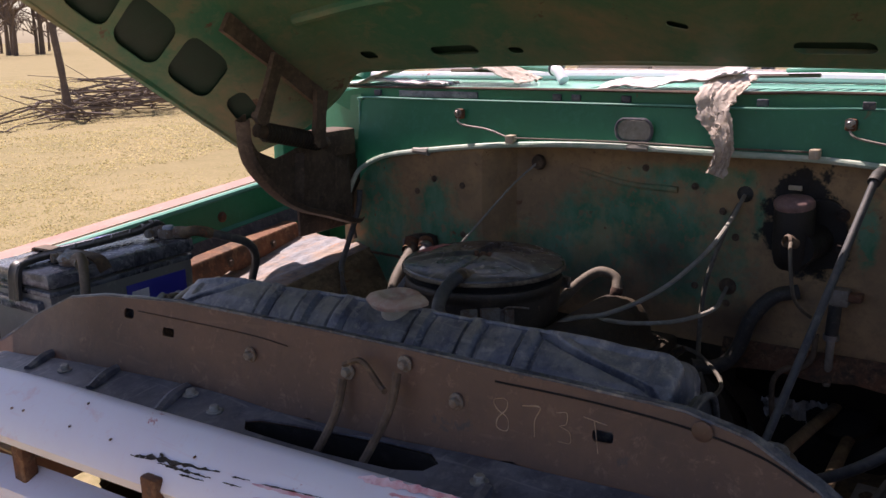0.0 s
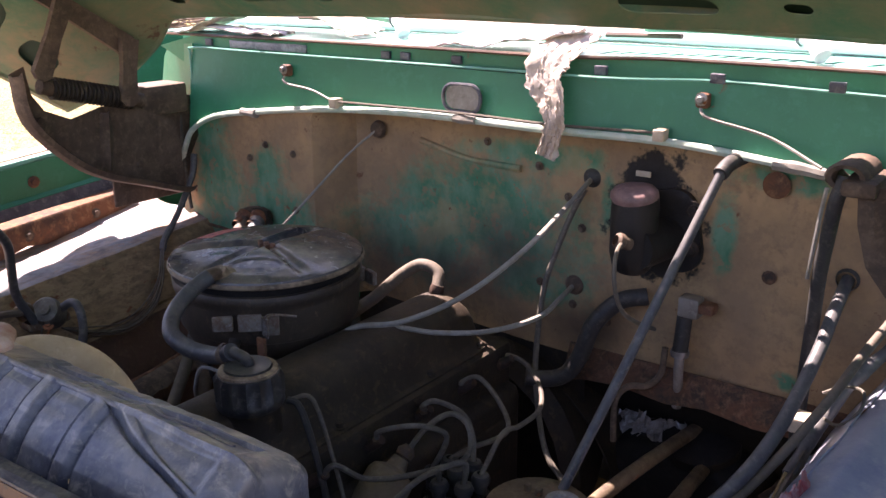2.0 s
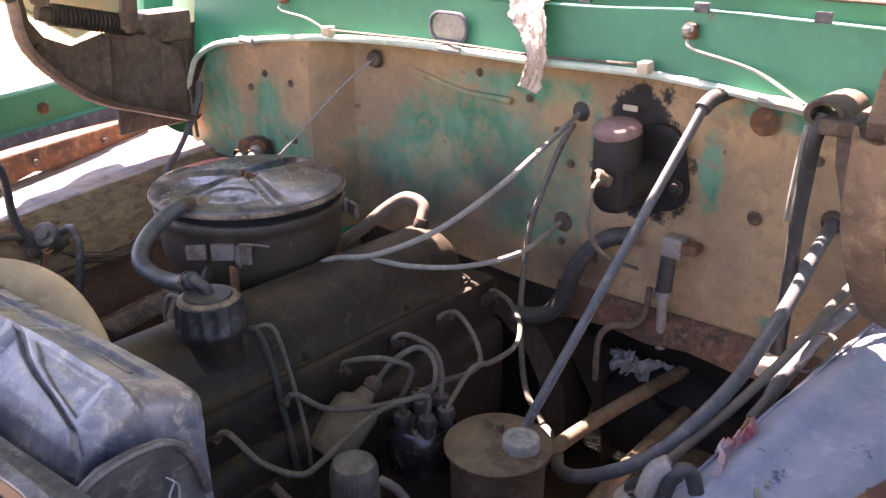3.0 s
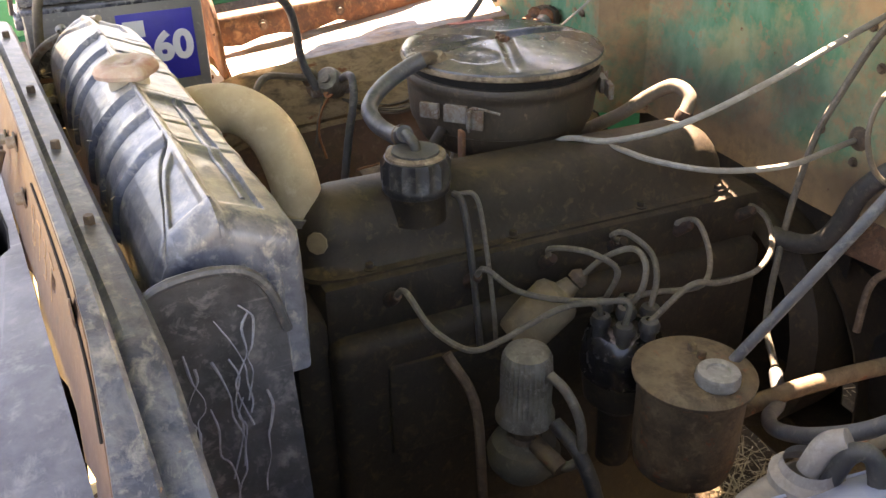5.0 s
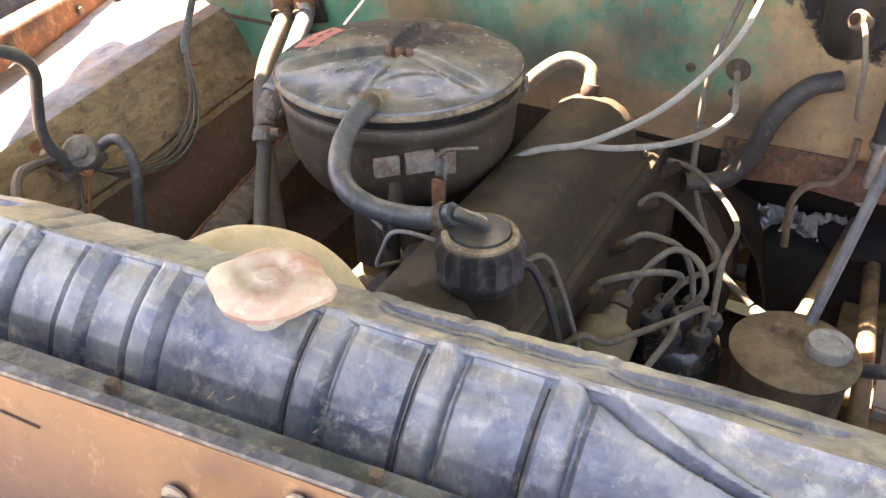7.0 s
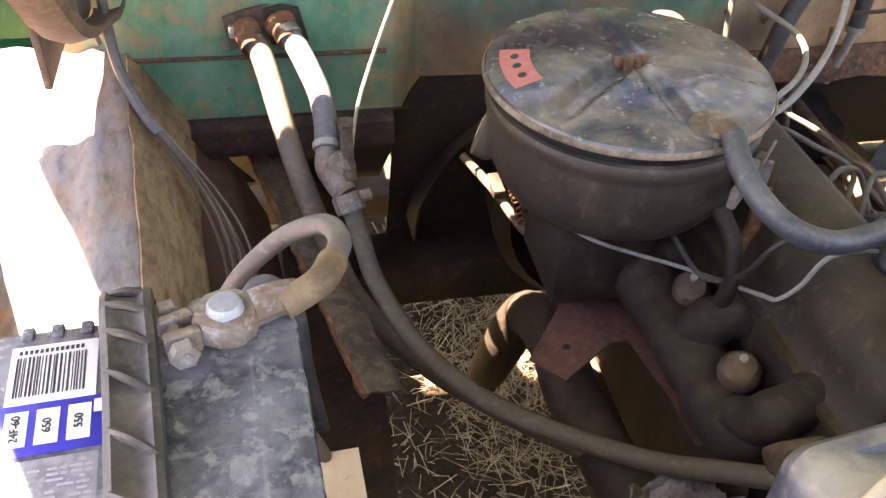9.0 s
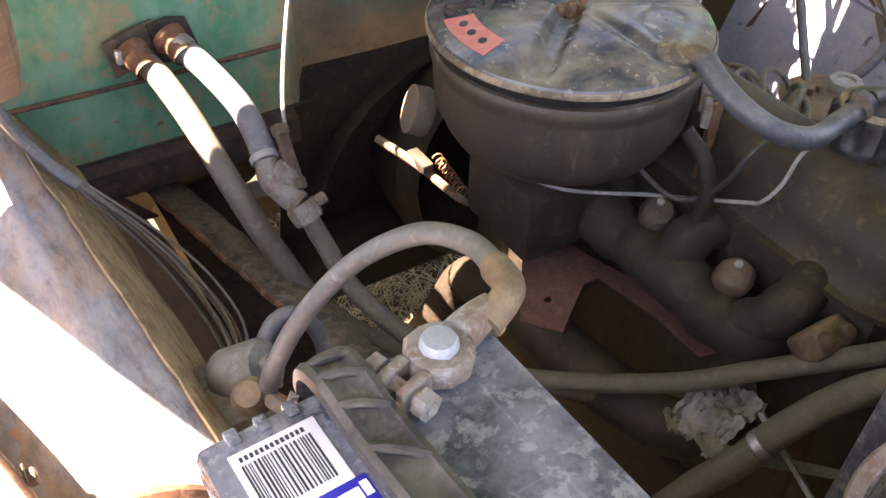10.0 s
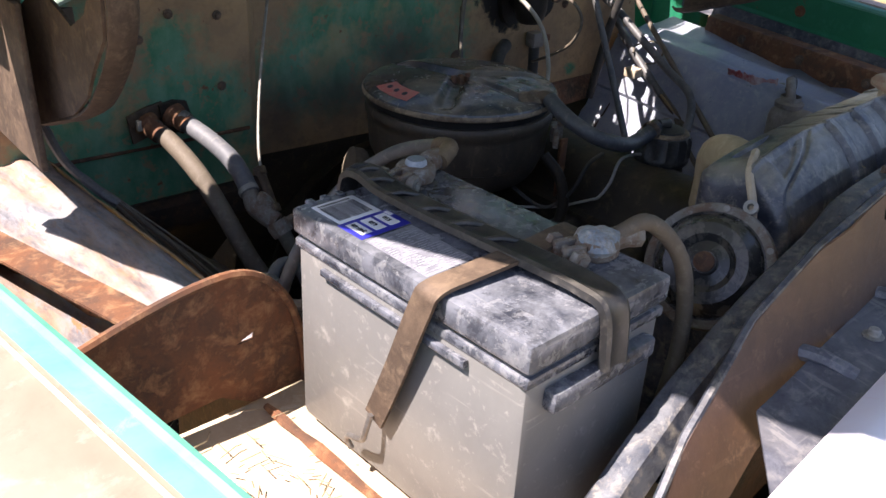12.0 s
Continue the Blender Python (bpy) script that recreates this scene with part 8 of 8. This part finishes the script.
har = thing("wiring_loom", (-0.43, 1.2, 1.1), "bundle of dusty wires along the inner fender", "wiring")
for k in range(9):
    a, s = 2.4 * k, 0.0025 + 0.0011 * k
    j, q = s * math.cos(a), s * math.sin(a)
    part("wire", tube([(-0.50, 1.255, 1.21), (-0.487, 1.20, 1.125), (-0.452 + j * 0.4, 1.137, 1.082 + q * 0.4), (-0.412 + j, 1.095, 1.032 + q), (-0.388 + 1.5 * j, 1.05, 1.0 + 1.5 * q), (-0.378 + 1.6 * j, 0.99, 0.985 + q), (-0.385 + j, 0.93, 0.995 + q), (-0.39 + j * 0.5, 0.89, 1.015)], 0.0014, 6), ("wire", "hinge", "wire", "hose_brown")[k % 4], har)
part("tape", tube([(-0.502, 1.262, 1.23), (-0.498, 1.25, 1.19), (-0.487, 1.20, 1.124), (-0.463, 1.15, 1.091), (-0.448, 1.132, 1.076)], 0.0062, 8, wobble=0.2), "hose_grey", har, "taped part of the loom")
part("drip_wire", tube([(-0.535, 1.262, 1.31), (-0.53, 1.258, 1.25), (-0.525, 1.256, 1.18), (-0.51, 1.25, 1.12)], 0.004, 6), "wire", har)

# ---------------------------------------------------------------- brake cylinder, cables and rods on the other side
mc = thing("brake_cylinder", (0.43, 1.30, 1.2), "oil-blackened brake master cylinder with a pinkish cap", "brake cylinder")
part("reservoir", lathe([(0.020, -0.112), (0.027, -0.104), (0.0315, -0.085), (0.0325, -0.02), (0.031, -0.004)], (0.424, 1.285, 1.286), (0, 0, 1), 28), "oil_black", mc)
cap = lathe([(0.030, -0.010), (0.0325, -0.005), (0.032, 0.001), (0.028, 0.006), (0.018, 0.009), (0, 0.0105)], (0.423, 1.282, 1.286), (0, -0.12, 1), 28)
part("cap", cap, "pink", mc, "pinkish rubber cap")
body = tube([(0.448, 1.352, 1.215), (0.444, 1.325, 1.213), (0.438, 1.29, 1.213), (0.434, 1.268, 1.213)], 0.030, 18, 5, wobble=0.15)
part("cylinder", body, "oil_black", mc)
part("flange", sheet(rounded(0.446, 1.222, 0.10, 0.118, 0.03, 0.2), [], lambda x, z: ((x, 1.338 + 0.003 * noise.noise(Vector((x * 60, z * 60, 4))), z), (0, -1, 0)), 0.010, 0.02), "oil_black", mc)
part("tag", block(0.398, 0.420, 1.335, 1.339, 1.296, 1.304, 0.001), "cream", mc, "pale metal tag")
part("fitting", lathe([(0.008, -0.012), (0.009, 0), (0.011, 0.002), (0.011, 0.009), (0.007, 0.012)], (0.434, 1.232, 1.231), (-0.35, -0.5, 0.25), 12), "hinge", mc, "rusty line fitting")
part("brake_line", tube([(0.434, 1.236, 1.233), (0.443, 1.196, 1.227), (0.451, 1.178, 1.195), (0.453, 1.199, 1.151), (0.455, 1.247, 1.117), (0.458, 1.30, 1.09)], 0.0030, 8), "hose_brown", mc)
for x, z in ((0.488, 1.262), (0.488, 1.206)):
    part("nut", bolt((x, 1.332, z), (0, -1, 0), 0.007), "rust_dark", mc)

rod = thing("clutch_rod", (0.47, 1.2, 1.1), "straight worn steel rod running down from the firewall", "rod")
part("rod", tube([(0.539, 1.282, 1.331), (0.514, 1.196, 1.205), (0.488, 1.108, 1.075), (0.462, 1.023, 0.950), (0.455, 1.0, 0.915)], 0.0062, 12, 4), "hose_grey", rod)
part("upper_boot", tube([(0.546, 1.345, 1.342), (0.541, 1.30, 1.338), (0.538, 1.279, 1.328)], 0.010, 12, 3), "rubber", rod)

hf = thing("return_fitting", (0.49, 1.33, 1.05), "pale block and hose fitting standing on the firewall", "fitting")
part("block", block(0.480, 0.510, 1.320, 1.346, 1.108, 1.138, 0.004), "dusty_plastic", hf)
part("side_block", block(0.508, 0.53, 1.322, 1.346, 1.118, 1.132, 0.003), "rust", hf)
part("hose", tube([(0.490, 1.328, 1.108), (0.489, 1.326, 1.08), (0.488, 1.325, 1.055)], 0.011, 12, 3), "rubber", hf)
part("clamp", lathe([(0.0125, -0.005), (0.0135, 0), (0.0125, 0.005)], (0.488, 1.325, 1.053), (0, 0, 1), 16), "steel", hf)
part("stem", tube([(0.488, 1.325, 1.05), (0.487, 1.328, 1.02), (0.486, 1.335, 0.988), (0.484, 1.34, 0.96)], 0.007, 12, 4), "dusty_plastic", hf)
part("pipe", tube([(0.462, 1.335, 1.05), (0.460, 1.33, 1.01), (0.445, 1.32, 0.99), (0.42, 1.31, 0.985), (0.405, 1.30, 0.96), (0.41, 1.29, 0.90)], 0.005, 8), "hinge", hf)

for label, grom, pts, r in (
        ("pale throttle cable from the firewall to the carburettor", (0.322, 1.357, 1.279), [(0.322, 1.352, 1.279), (0.331, 1.250, 1.251), (0.320, 1.160, 1.211), (0.275, 1.089, 1.161), (0.212, 1.038, 1.127), (0.150, 1.010, 1.112), (0.09, 1.0, 1.06)], 0.0038),
        ("pale choke cable sagging from the firewall", (0.301, 1.353, 1.107), [(0.301, 1.347, 1.107), (0.313, 1.282, 1.106), (0.323, 1.223, 1.105), (0.310, 1.172, 1.102), (0.278, 1.129, 1.098), (0.230, 1.089, 1.099), (0.170, 1.048, 1.104), (0.10, 1.01, 1.06)], 0.0038)):
    c = thing("control_cable", grom, label, "cable", "control cables")
    part("grommet", lathe([(0.013, 0), (0.016, 0.003), (0.012, 0.008), (0.006, 0.012), (0, 0.012)], grom, (0, -1, 0), 18), "rubber" if grom[2] > 1.2 else "hinge", c)
    part("cable", tube(pts, r, 8), "white_wire", c)
c = thing("thin_wire", (0.31, 1.34, 1.2), "thin dusty wire hanging down the firewall", "wire")
part("wire", tube([(0.315, 1.345, 1.262), (0.300, 1.335, 1.225), (0.282, 1.32, 1.16), (0.274, 1.305, 1.11), (0.274, 1.29, 1.04), (0.285, 1.27, 0.97), (0.34, 1.21, 0.90), (0.395, 1.180, 0.872)], 0.0045, 8), "wire", c)
c = thing("heater_tube", (0.1, 1.15, 1.12), "sunlit tan tube hooked over the back of the engine", "tube")
part("tube", tube([(0.025, 1.09, 1.045), (0.039, 1.115, 1.067), (0.063, 1.156, 1.093), (0.088, 1.185, 1.124), (0.118, 1.200, 1.144), (0.147, 1.204, 1.136), (0.157, 1.190, 1.116)], 0.0095, 12), "hose_brown", c)
part("tip", tube([(0.157, 1.192, 1.122), (0.155, 1.188, 1.108), (0.149, 1.187, 1.088), (0.147, 1.188, 1.06)], 0.0085, 10, 5, wobble=0.5), "rust_dark", c, "flaking rusted stub")
c = thing("vacuum_hose", (0.36, 1.3, 1.05), "black rubber hose bent from the firewall to the engine", "hose")
part("hose", tube([(0.425, 1.345, 1.118), (0.39, 1.325, 1.108), (0.36, 1.305, 1.07), (0.345, 1.298, 1.02), (0.325, 1.295, 0.985), (0.30, 1.285, 0.972), (0.27, 1.265, 0.975)], 0.013, 14), "rubber", c)
c = thing("heavy_cable", (0.67, 1.37, 1.18), "thick grey conduit sweeping from the firewall to the steering pump", "cable")
part("grommet", lathe([(0.012, 0), (0.015, 0.004), (0.012, 0.010)], (0.688, 1.352, 1.20), (0, -1, 0), 18), "rubber", c)
part("conduit", tube([(0.688, 1.350, 1.200), (0.689, 1.290, 1.172), (0.689, 1.233, 1.136), (0.682, 1.138, 1.083), (0.668, 1.066, 1.051), (0.636, 1.035, 1.009), (0.587, 1.027, 0.967), (0.535, 1.042, 0.929), (0.488, 1.081, 0.897), (0.449, 1.137, 0.870), (0.400, 1.178, 0.866)], 0.0082, 14), "hose_grey", c)
h = thing("wiring_loom", (0.73, 1.2, 1.1), "loom of old dusty wires along the far inner fender", "wiring")
part("sheathed_wire", tube([(0.775, 1.345, 1.218), (0.741, 1.251, 1.157), (0.720, 1.181, 1.111), (0.695, 1.110, 1.067), (0.665, 1.038, 1.026), (0.638, 0.966, 0.984), (0.612, 0.90, 0.945)], 0.0055, 10), "hose_brown", h, "brown sheathed wire")
part("wrapped_loom", tube([(0.768, 1.356, 1.139), (0.730, 1.289, 1.107), (0.708, 1.217, 1.064), (0.6955, 1.150, 1.022)], 0.0085, 10, 10, wobble=0.35), "hose_grey", h, "loom wrapped in frayed grey tape")
for k, mat in enumerate(("wire", "hose_brown", "straw_wire", "hinge", "wire")):
    a, b = 0.005 * math.cos(1.26 * k), 0.005 * math.sin(1.26 * k)
    part("wire", tube([(0.708 + a * 0.5, 1.217, 1.064 + b * 0.5), (0.696 + a, 1.142, 1.017 + b), (0.686 - 0.6 * a, 1.063, 0.970 + b), (0.676 + a, 0.983, 0.923 - b), (0.664 - a, 0.90, 0.875 + b)], (0.0032, 0.0036, 0.0026, 0.0028, 0.003)[k], 6), mat, h)
part("branch_wire", tube([(0.690, 1.100, 0.985), (0.662, 1.060, 0.965), (0.635, 1.010, 0.94), (0.61, 0.95, 0.91)], 0.005, 8), "hose_brown", h)
part("connector", block(0.67, 0.695, 1.205, 1.235, 1.045, 1.065, 0.003), "cream", h, "cream plug connector")
part("tie", tube([(0.70, 1.24, 1.09), (0.72, 1.25, 1.10), (0.745, 1.23, 1.11), (0.75, 1.20, 1.10), (0.73, 1.20, 1.075), (0.705, 1.22, 1.07)], 0.002, 6), "wire", h)
part("hanging_wire", tube([(0.671, 1.255, 1.335), (0.668, 1.256, 1.31), (0.664, 1.259, 1.265), (0.660, 1.264, 1.22)], 0.0026, 6), "white_wire", h)
part("hanging_sleeve", tube([(0.690, 1.250, 1.350), (0.686, 1.240, 1.325), (0.680, 1.25, 1.28), (0.673, 1.265, 1.22), (0.668, 1.285, 1.14), (0.663, 1.30, 1.05), (0.66, 1.31, 0.98)], 0.0085, 10), "rubber", h)

# ---------------------------------------------------------------- dark lower things
s = thing("steering_gear", (0.48, 1.45, 0.78), "black greasy steering gear with torn foil insulation", "steering gear")
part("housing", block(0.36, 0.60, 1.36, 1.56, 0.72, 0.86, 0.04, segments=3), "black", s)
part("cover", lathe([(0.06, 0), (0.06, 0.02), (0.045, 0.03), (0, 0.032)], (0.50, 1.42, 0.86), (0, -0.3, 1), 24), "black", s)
rnd = random.Random(12)
for k, (x, y, z) in enumerate([(0.385, 1.41, 0.85), (0.42, 1.39, 0.86), (0.36, 1.40, 0.83), (0.46, 1.39, 0.86)]):
    rows = []
    for i in range(13):
        row = []
        for j in range(13 - k % 3):
            q = Vector((x + 0.0042 * i - 0.025, y + 0.0015 * j, z + 0.0046 * j - 0.022))
            rim = 0.010 if i in (0, 12) or j in (0, 12 - k % 3) else 0.004
            row.append(q + Vector((rnd.uniform(-1, 1), rnd.uniform(-1, 1), rnd.uniform(-1, 1))) * rim * 0.7 + Vector((0, 0.016 * noise.noise(q * 55), 0.008 * noise.noise(q * 40))))
        rows.append(row)
    part("foil_scrap", skin(rows, 0.0005), "foil", s, "torn foil scrap", False)
for pts, rr, lb in (([(0.440, 1.06, 0.865), (0.452, 1.14, 0.885), (0.470, 1.25, 0.895), (0.49, 1.42, 0.89)], 0.0105, "brown steel link rod by the steering gear"), ([(0.552, 0.95, 0.822), (0.541, 1.02, 0.850), (0.536, 1.12, 0.865), (0.528, 1.25, 0.862), (0.52, 1.42, 0.85)], 0.011, "second brown link rod by the frame")):
    t = thing("link_rod", pts[0], lb, "rod", "link rods")
    part("rod", tube(pts, rr, 12, 5), "brown_can", t)
for x0, x1, mat in ((-0.325, -0.245, "rust_dark"), (0.555, 0.625, "brown_can")):
    fr = thing("frame_rail", (x0, 1.0, 0.75), "rusty flaking chassis frame rail", "frame rail", "frame rails")
    part("web", block(x0, x1, 0.35, 1.75, 0.69, 0.80, 0.006), mat, fr)
    part("upper_flange", sheet([(x0 - 0.01, 0.4), (x1 + 0.012, 0.4), (x1 + 0.006, 0.8), (x1 + 0.014, 1.0), (x1 + 0.004, 1.2), (x1 + 0.012, 1.7), (x0 - 0.01, 1.7)], [], lambda x, y: ((x, y, 0.805 + 0.004 * noise.noise(Vector((x * 20, y * 20, 0)))), (0, 0, 1)), 0.004, 0.03), mat, fr)
fb = thing("frame_bracket", (0.60, 1.2, 0.81), "grey painted steel bracket plate lying on the frame rail", "bracket")
part("plate", block(0.556, 0.668, 1.122, 1.290, 0.8115, 0.8195, 0.003), "bracket_grey", fb)
part("front_lip", block(0.558, 0.666, 1.114, 1.121, 0.775, 0.8185, 0.002), "bracket_grey", fb)
for x in (0.580, 0.640):
    part("bolt", bolt((x, 1.245, 0.8195), (0, 0, 1), 0.008), "hinge", fb)
# Unseen sheet added to keep light off the ground under the bay.
v = thing("front_light_block", (XC, 0.3, 0.6), "unseen sheet added below the grille to keep light out", "valance")
part("sheet", block(-0.62, 0.9, 0.30, 0.315, 0.36, 1.02, 0.004), "grime", v)
for k in range(2):
    part("stiffener", block(-0.6, 0.88, 0.312, 0.33, 0.5 + 0.25 * k, 0.53 + 0.25 * k, 0.004), "grime", v)
cm = thing("cross_member", (0.15, 1.35, 0.62), "dark greasy chassis cross member", "cross member")
part("beam", block(-0.3, 0.58, 1.32, 1.42, 0.60, 0.68, 0.01), "grime", cm)
part("front_beam", block(-0.3, 0.58, 0.60, 0.70, 0.56, 0.64, 0.01), "grime", cm)
part("gusset", block(0.50, 0.60, 1.15, 1.35, 0.78, 0.80, 0.004), "brown_can", cm)

bt = thing("washer_bottle", (0.70, 0.86, 1.02), "yellowed plastic washer bottle with a spout by the far fender", "bottle")
part("bottle", block(0.682, 0.745, 0.82, 0.91, 0.99, 1.075, 0.02, Matrix.Rotation(0.2, 3, "Z"), segments=3), "dusty_plastic", bt)
part("neck", lathe([(0.026, 0), (0.026, 0.008), (0.02, 0.012), (0.018, 0.02)], (0.708, 0.878, 1.073), (0, 0, 1), 20), "dusty_plastic", bt)
part("spout", tube([(0.708, 0.878, 1.085), (0.712, 0.885, 1.108), (0.722, 0.893, 1.118)], 0.009, 10), "dusty_plastic", bt)
part("tube", tube([(0.72, 0.885, 1.08), (0.728, 0.89, 1.112), (0.738, 0.90, 1.112), (0.745, 0.905, 1.085)], 0.007, 10), "rubber", bt)
rb = thing("crumpled_wrapper", (0.745, 0.98, 1.05), "crumpled red and white wrapper on the far inner panel", "wrapper")
rows = []
for i in range(26):
    row = []
    for j in range(26):
        q = Vector((0.0, 0.93 + 0.0042 * i, 0.0046 * j))
        rim = 0.006 * noise.noise(Vector((i * 0.6, j * 0.6, 2)))
        row.append(Vector((0.738 + 0.022 * noise.noise(q * 22) + 0.010 * abs(noise.noise(q * 60)), q.y + rim, 0.988 + q.z + rim + 0.008 * noise.noise(q * 30 + Vector((3, 0, 0))))))
    rows.append(row)
part("wrapper", skin(rows, 0.0015), "red_bag", rb)
for k in range(2):
    h = thing("spare_cable", (0.72, 1.0, 1.06), "black cable with a bare end lying on the far inner panel", "cable", "spare cables")
    part("cable", tube([(0.775, 0.955 + 0.02 * k, 1.085), (0.755, 1.0, 1.085 - 0.01 * k), (0.735, 1.05, 1.06), (0.72, 1.10, 1.02 - 0.03 * k)], 0.005, 8), "rubber", h)
    part("bare_end", tube([(0.775, 0.955 + 0.02 * k, 1.085), (0.785, 0.935 + 0.02 * k, 1.088)], 0.003, 6, 2), "white_wire", h)
# wires under the air cleaner and by the filler cap
for label, pts, r, mat in (
        ("thin bare vacuum line below the air cleaner", [(-0.075, 1.0, 1.085), (-0.061, 0.977, 1.053), (-0.030, 0.940, 1.041), (0.045, 0.896, 1.035), (0.075, 0.864, 1.040), (0.084, 0.815, 1.066), (0.086, 0.800, 1.076), (0.096, 0.792, 1.098), (0.112, 0.793, 1.126), (0.15, 0.80, 1.124), (0.18, 0.80, 1.118)], 0.0021, "alloy"),
        ("black wire hanging below the air cleaner", [(0.035, 0.94, 1.075), (0.040, 0.921, 1.060), (0.055, 0.884, 1.040), (0.066, 0.862, 1.045), (0.075, 0.838, 1.075), (0.085, 0.825, 1.115), (0.12, 0.83, 1.122)], 0.0028, "rubber"),
        ("dusty breather line from the filler down the block", [(0.225, 0.83, 1.105), (0.238, 0.842, 1.108), (0.250, 0.846, 1.09), (0.272, 0.846, 1.03), (0.288, 0.846, 0.97), (0.285, 0.85, 0.93)], 0.0028, "wire"),
        ("dark breather line beside the first", [(0.222, 0.825, 1.105), (0.234, 0.83, 1.10), (0.250, 0.83, 1.07), (0.270, 0.83, 1.0), (0.285, 0.83, 0.93)], 0.0042, "rubber"),
        ("brown drain line beside the block", [(0.30, 0.78, 0.95), (0.33, 0.80, 0.90), (0.35, 0.80, 0.82), (0.36, 0.80, 0.7)], 0.006, "hinge")):
    h = thing("engine_line", pts[0], label, "line", "engine lines")
    part("line", tube(pts, r, 8), mat, h)

# ---------------------------------------------------------------- cab behind the firewall
cab = thing("cab", (XC, 2.0, 0.5), "green truck cab shell behind the firewall", "cab")
part("floor", block(-0.85, 1.12, 1.62, 2.9, 0.55, 0.60, 0.005), "grime", cab)
for x in (-0.88, 1.11):
    part("door", block(x, x + 0.04, 1.36, 2.6, 0.5, 1.44, 0.01), "green", cab)
part("rear_wall", block(-0.86, 1.13, 2.6, 2.64, 0.5, 1.38, 0.01), "green", cab)
part("seat_back", block(-0.75, 1.02, 2.35, 2.5, 0.8, 1.30, 0.04), "black_panel", cab)
part("roof", skin([[(XC + s * 0.62, y, z) for s in (-1.25, -1.1, -0.6, 0, 0.6, 1.1, 1.25)] for y, z in ((1.96, 1.99), (2.05, 2.03), (2.4, 2.04), (2.62, 2.02))], 0.02), "green", cab)
for s in (-1, 1):
    part("pillar", tube([(XC + s * 0.80, 1.47, 1.45), (XC + s * 0.77, 1.75, 1.74), (XC + s * 0.74, 2.0, 1.99)], 0.03, 10, 5), "green", cab)
    part("rear_pillar", tube([(XC + s * 0.90, 2.61, 1.36), (XC + s * 0.80, 2.61, 2.02)], 0.04, 10, 2), "green", cab)
part("dash", block(-0.84, 1.11, 1.50, 1.62, 1.0, 1.44, 0.02), "green", cab)


def build_litter():
    """Straw and seed husks caught in the gap before the radiator tank, on the tray and on the lower ledges."""
    rnd = random.Random(21)
    verts, faces = [], []

    def stalk(c, ln, w, flat):
        t = rnd.uniform(0, 6.3)
        d = Vector((math.cos(t), math.sin(t), rnd.uniform(-flat, flat))) * ln / 2
        s = Vector((-math.sin(t), math.cos(t), 0)) * w
        k = len(verts)
        verts.extend([tuple(c - d - s), tuple(c - d + s), tuple(c + d + s), tuple(c + d - s), tuple(c - d + Vector((0, 0, w))), tuple(c + d + Vector((0, 0, w)))])
        faces.extend([(k, k + 1, k + 2, k + 3), (k, k + 4, k + 5, k + 3), (k + 1, k + 2, k + 5, k + 4)])
    for _ in range(26):
        x = rnd.uniform(-0.06, 0.50)
        if noise.noise(Vector((x * 14, 0, 2))) < -0.15:
            continue
        stalk(Vector((x, tank_front(x) - rnd.uniform(0.008, 0.024), 1.240 + rnd.uniform(-0.01, 0.012))), rnd.uniform(0.003, 0.007), 0.0005, 0.3)
    for _ in range(120):
        stalk(Vector((rnd.uniform(-0.62, -0.49), rnd.uniform(0.36, 0.69), 1.058 + rnd.uniform(0, 0.003))), rnd.uniform(0.004, 0.02), 0.0006, 0.05)
    me = bpy.data.meshes.new("litter")
    me.from_pydata(verts, [], faces)
    me.materials.append(M["straw"])
    tagged(new("litter", me), "straw bits and seed husks caught beside the radiator and on the rails", "litter", kind="stuff")


build_litter()
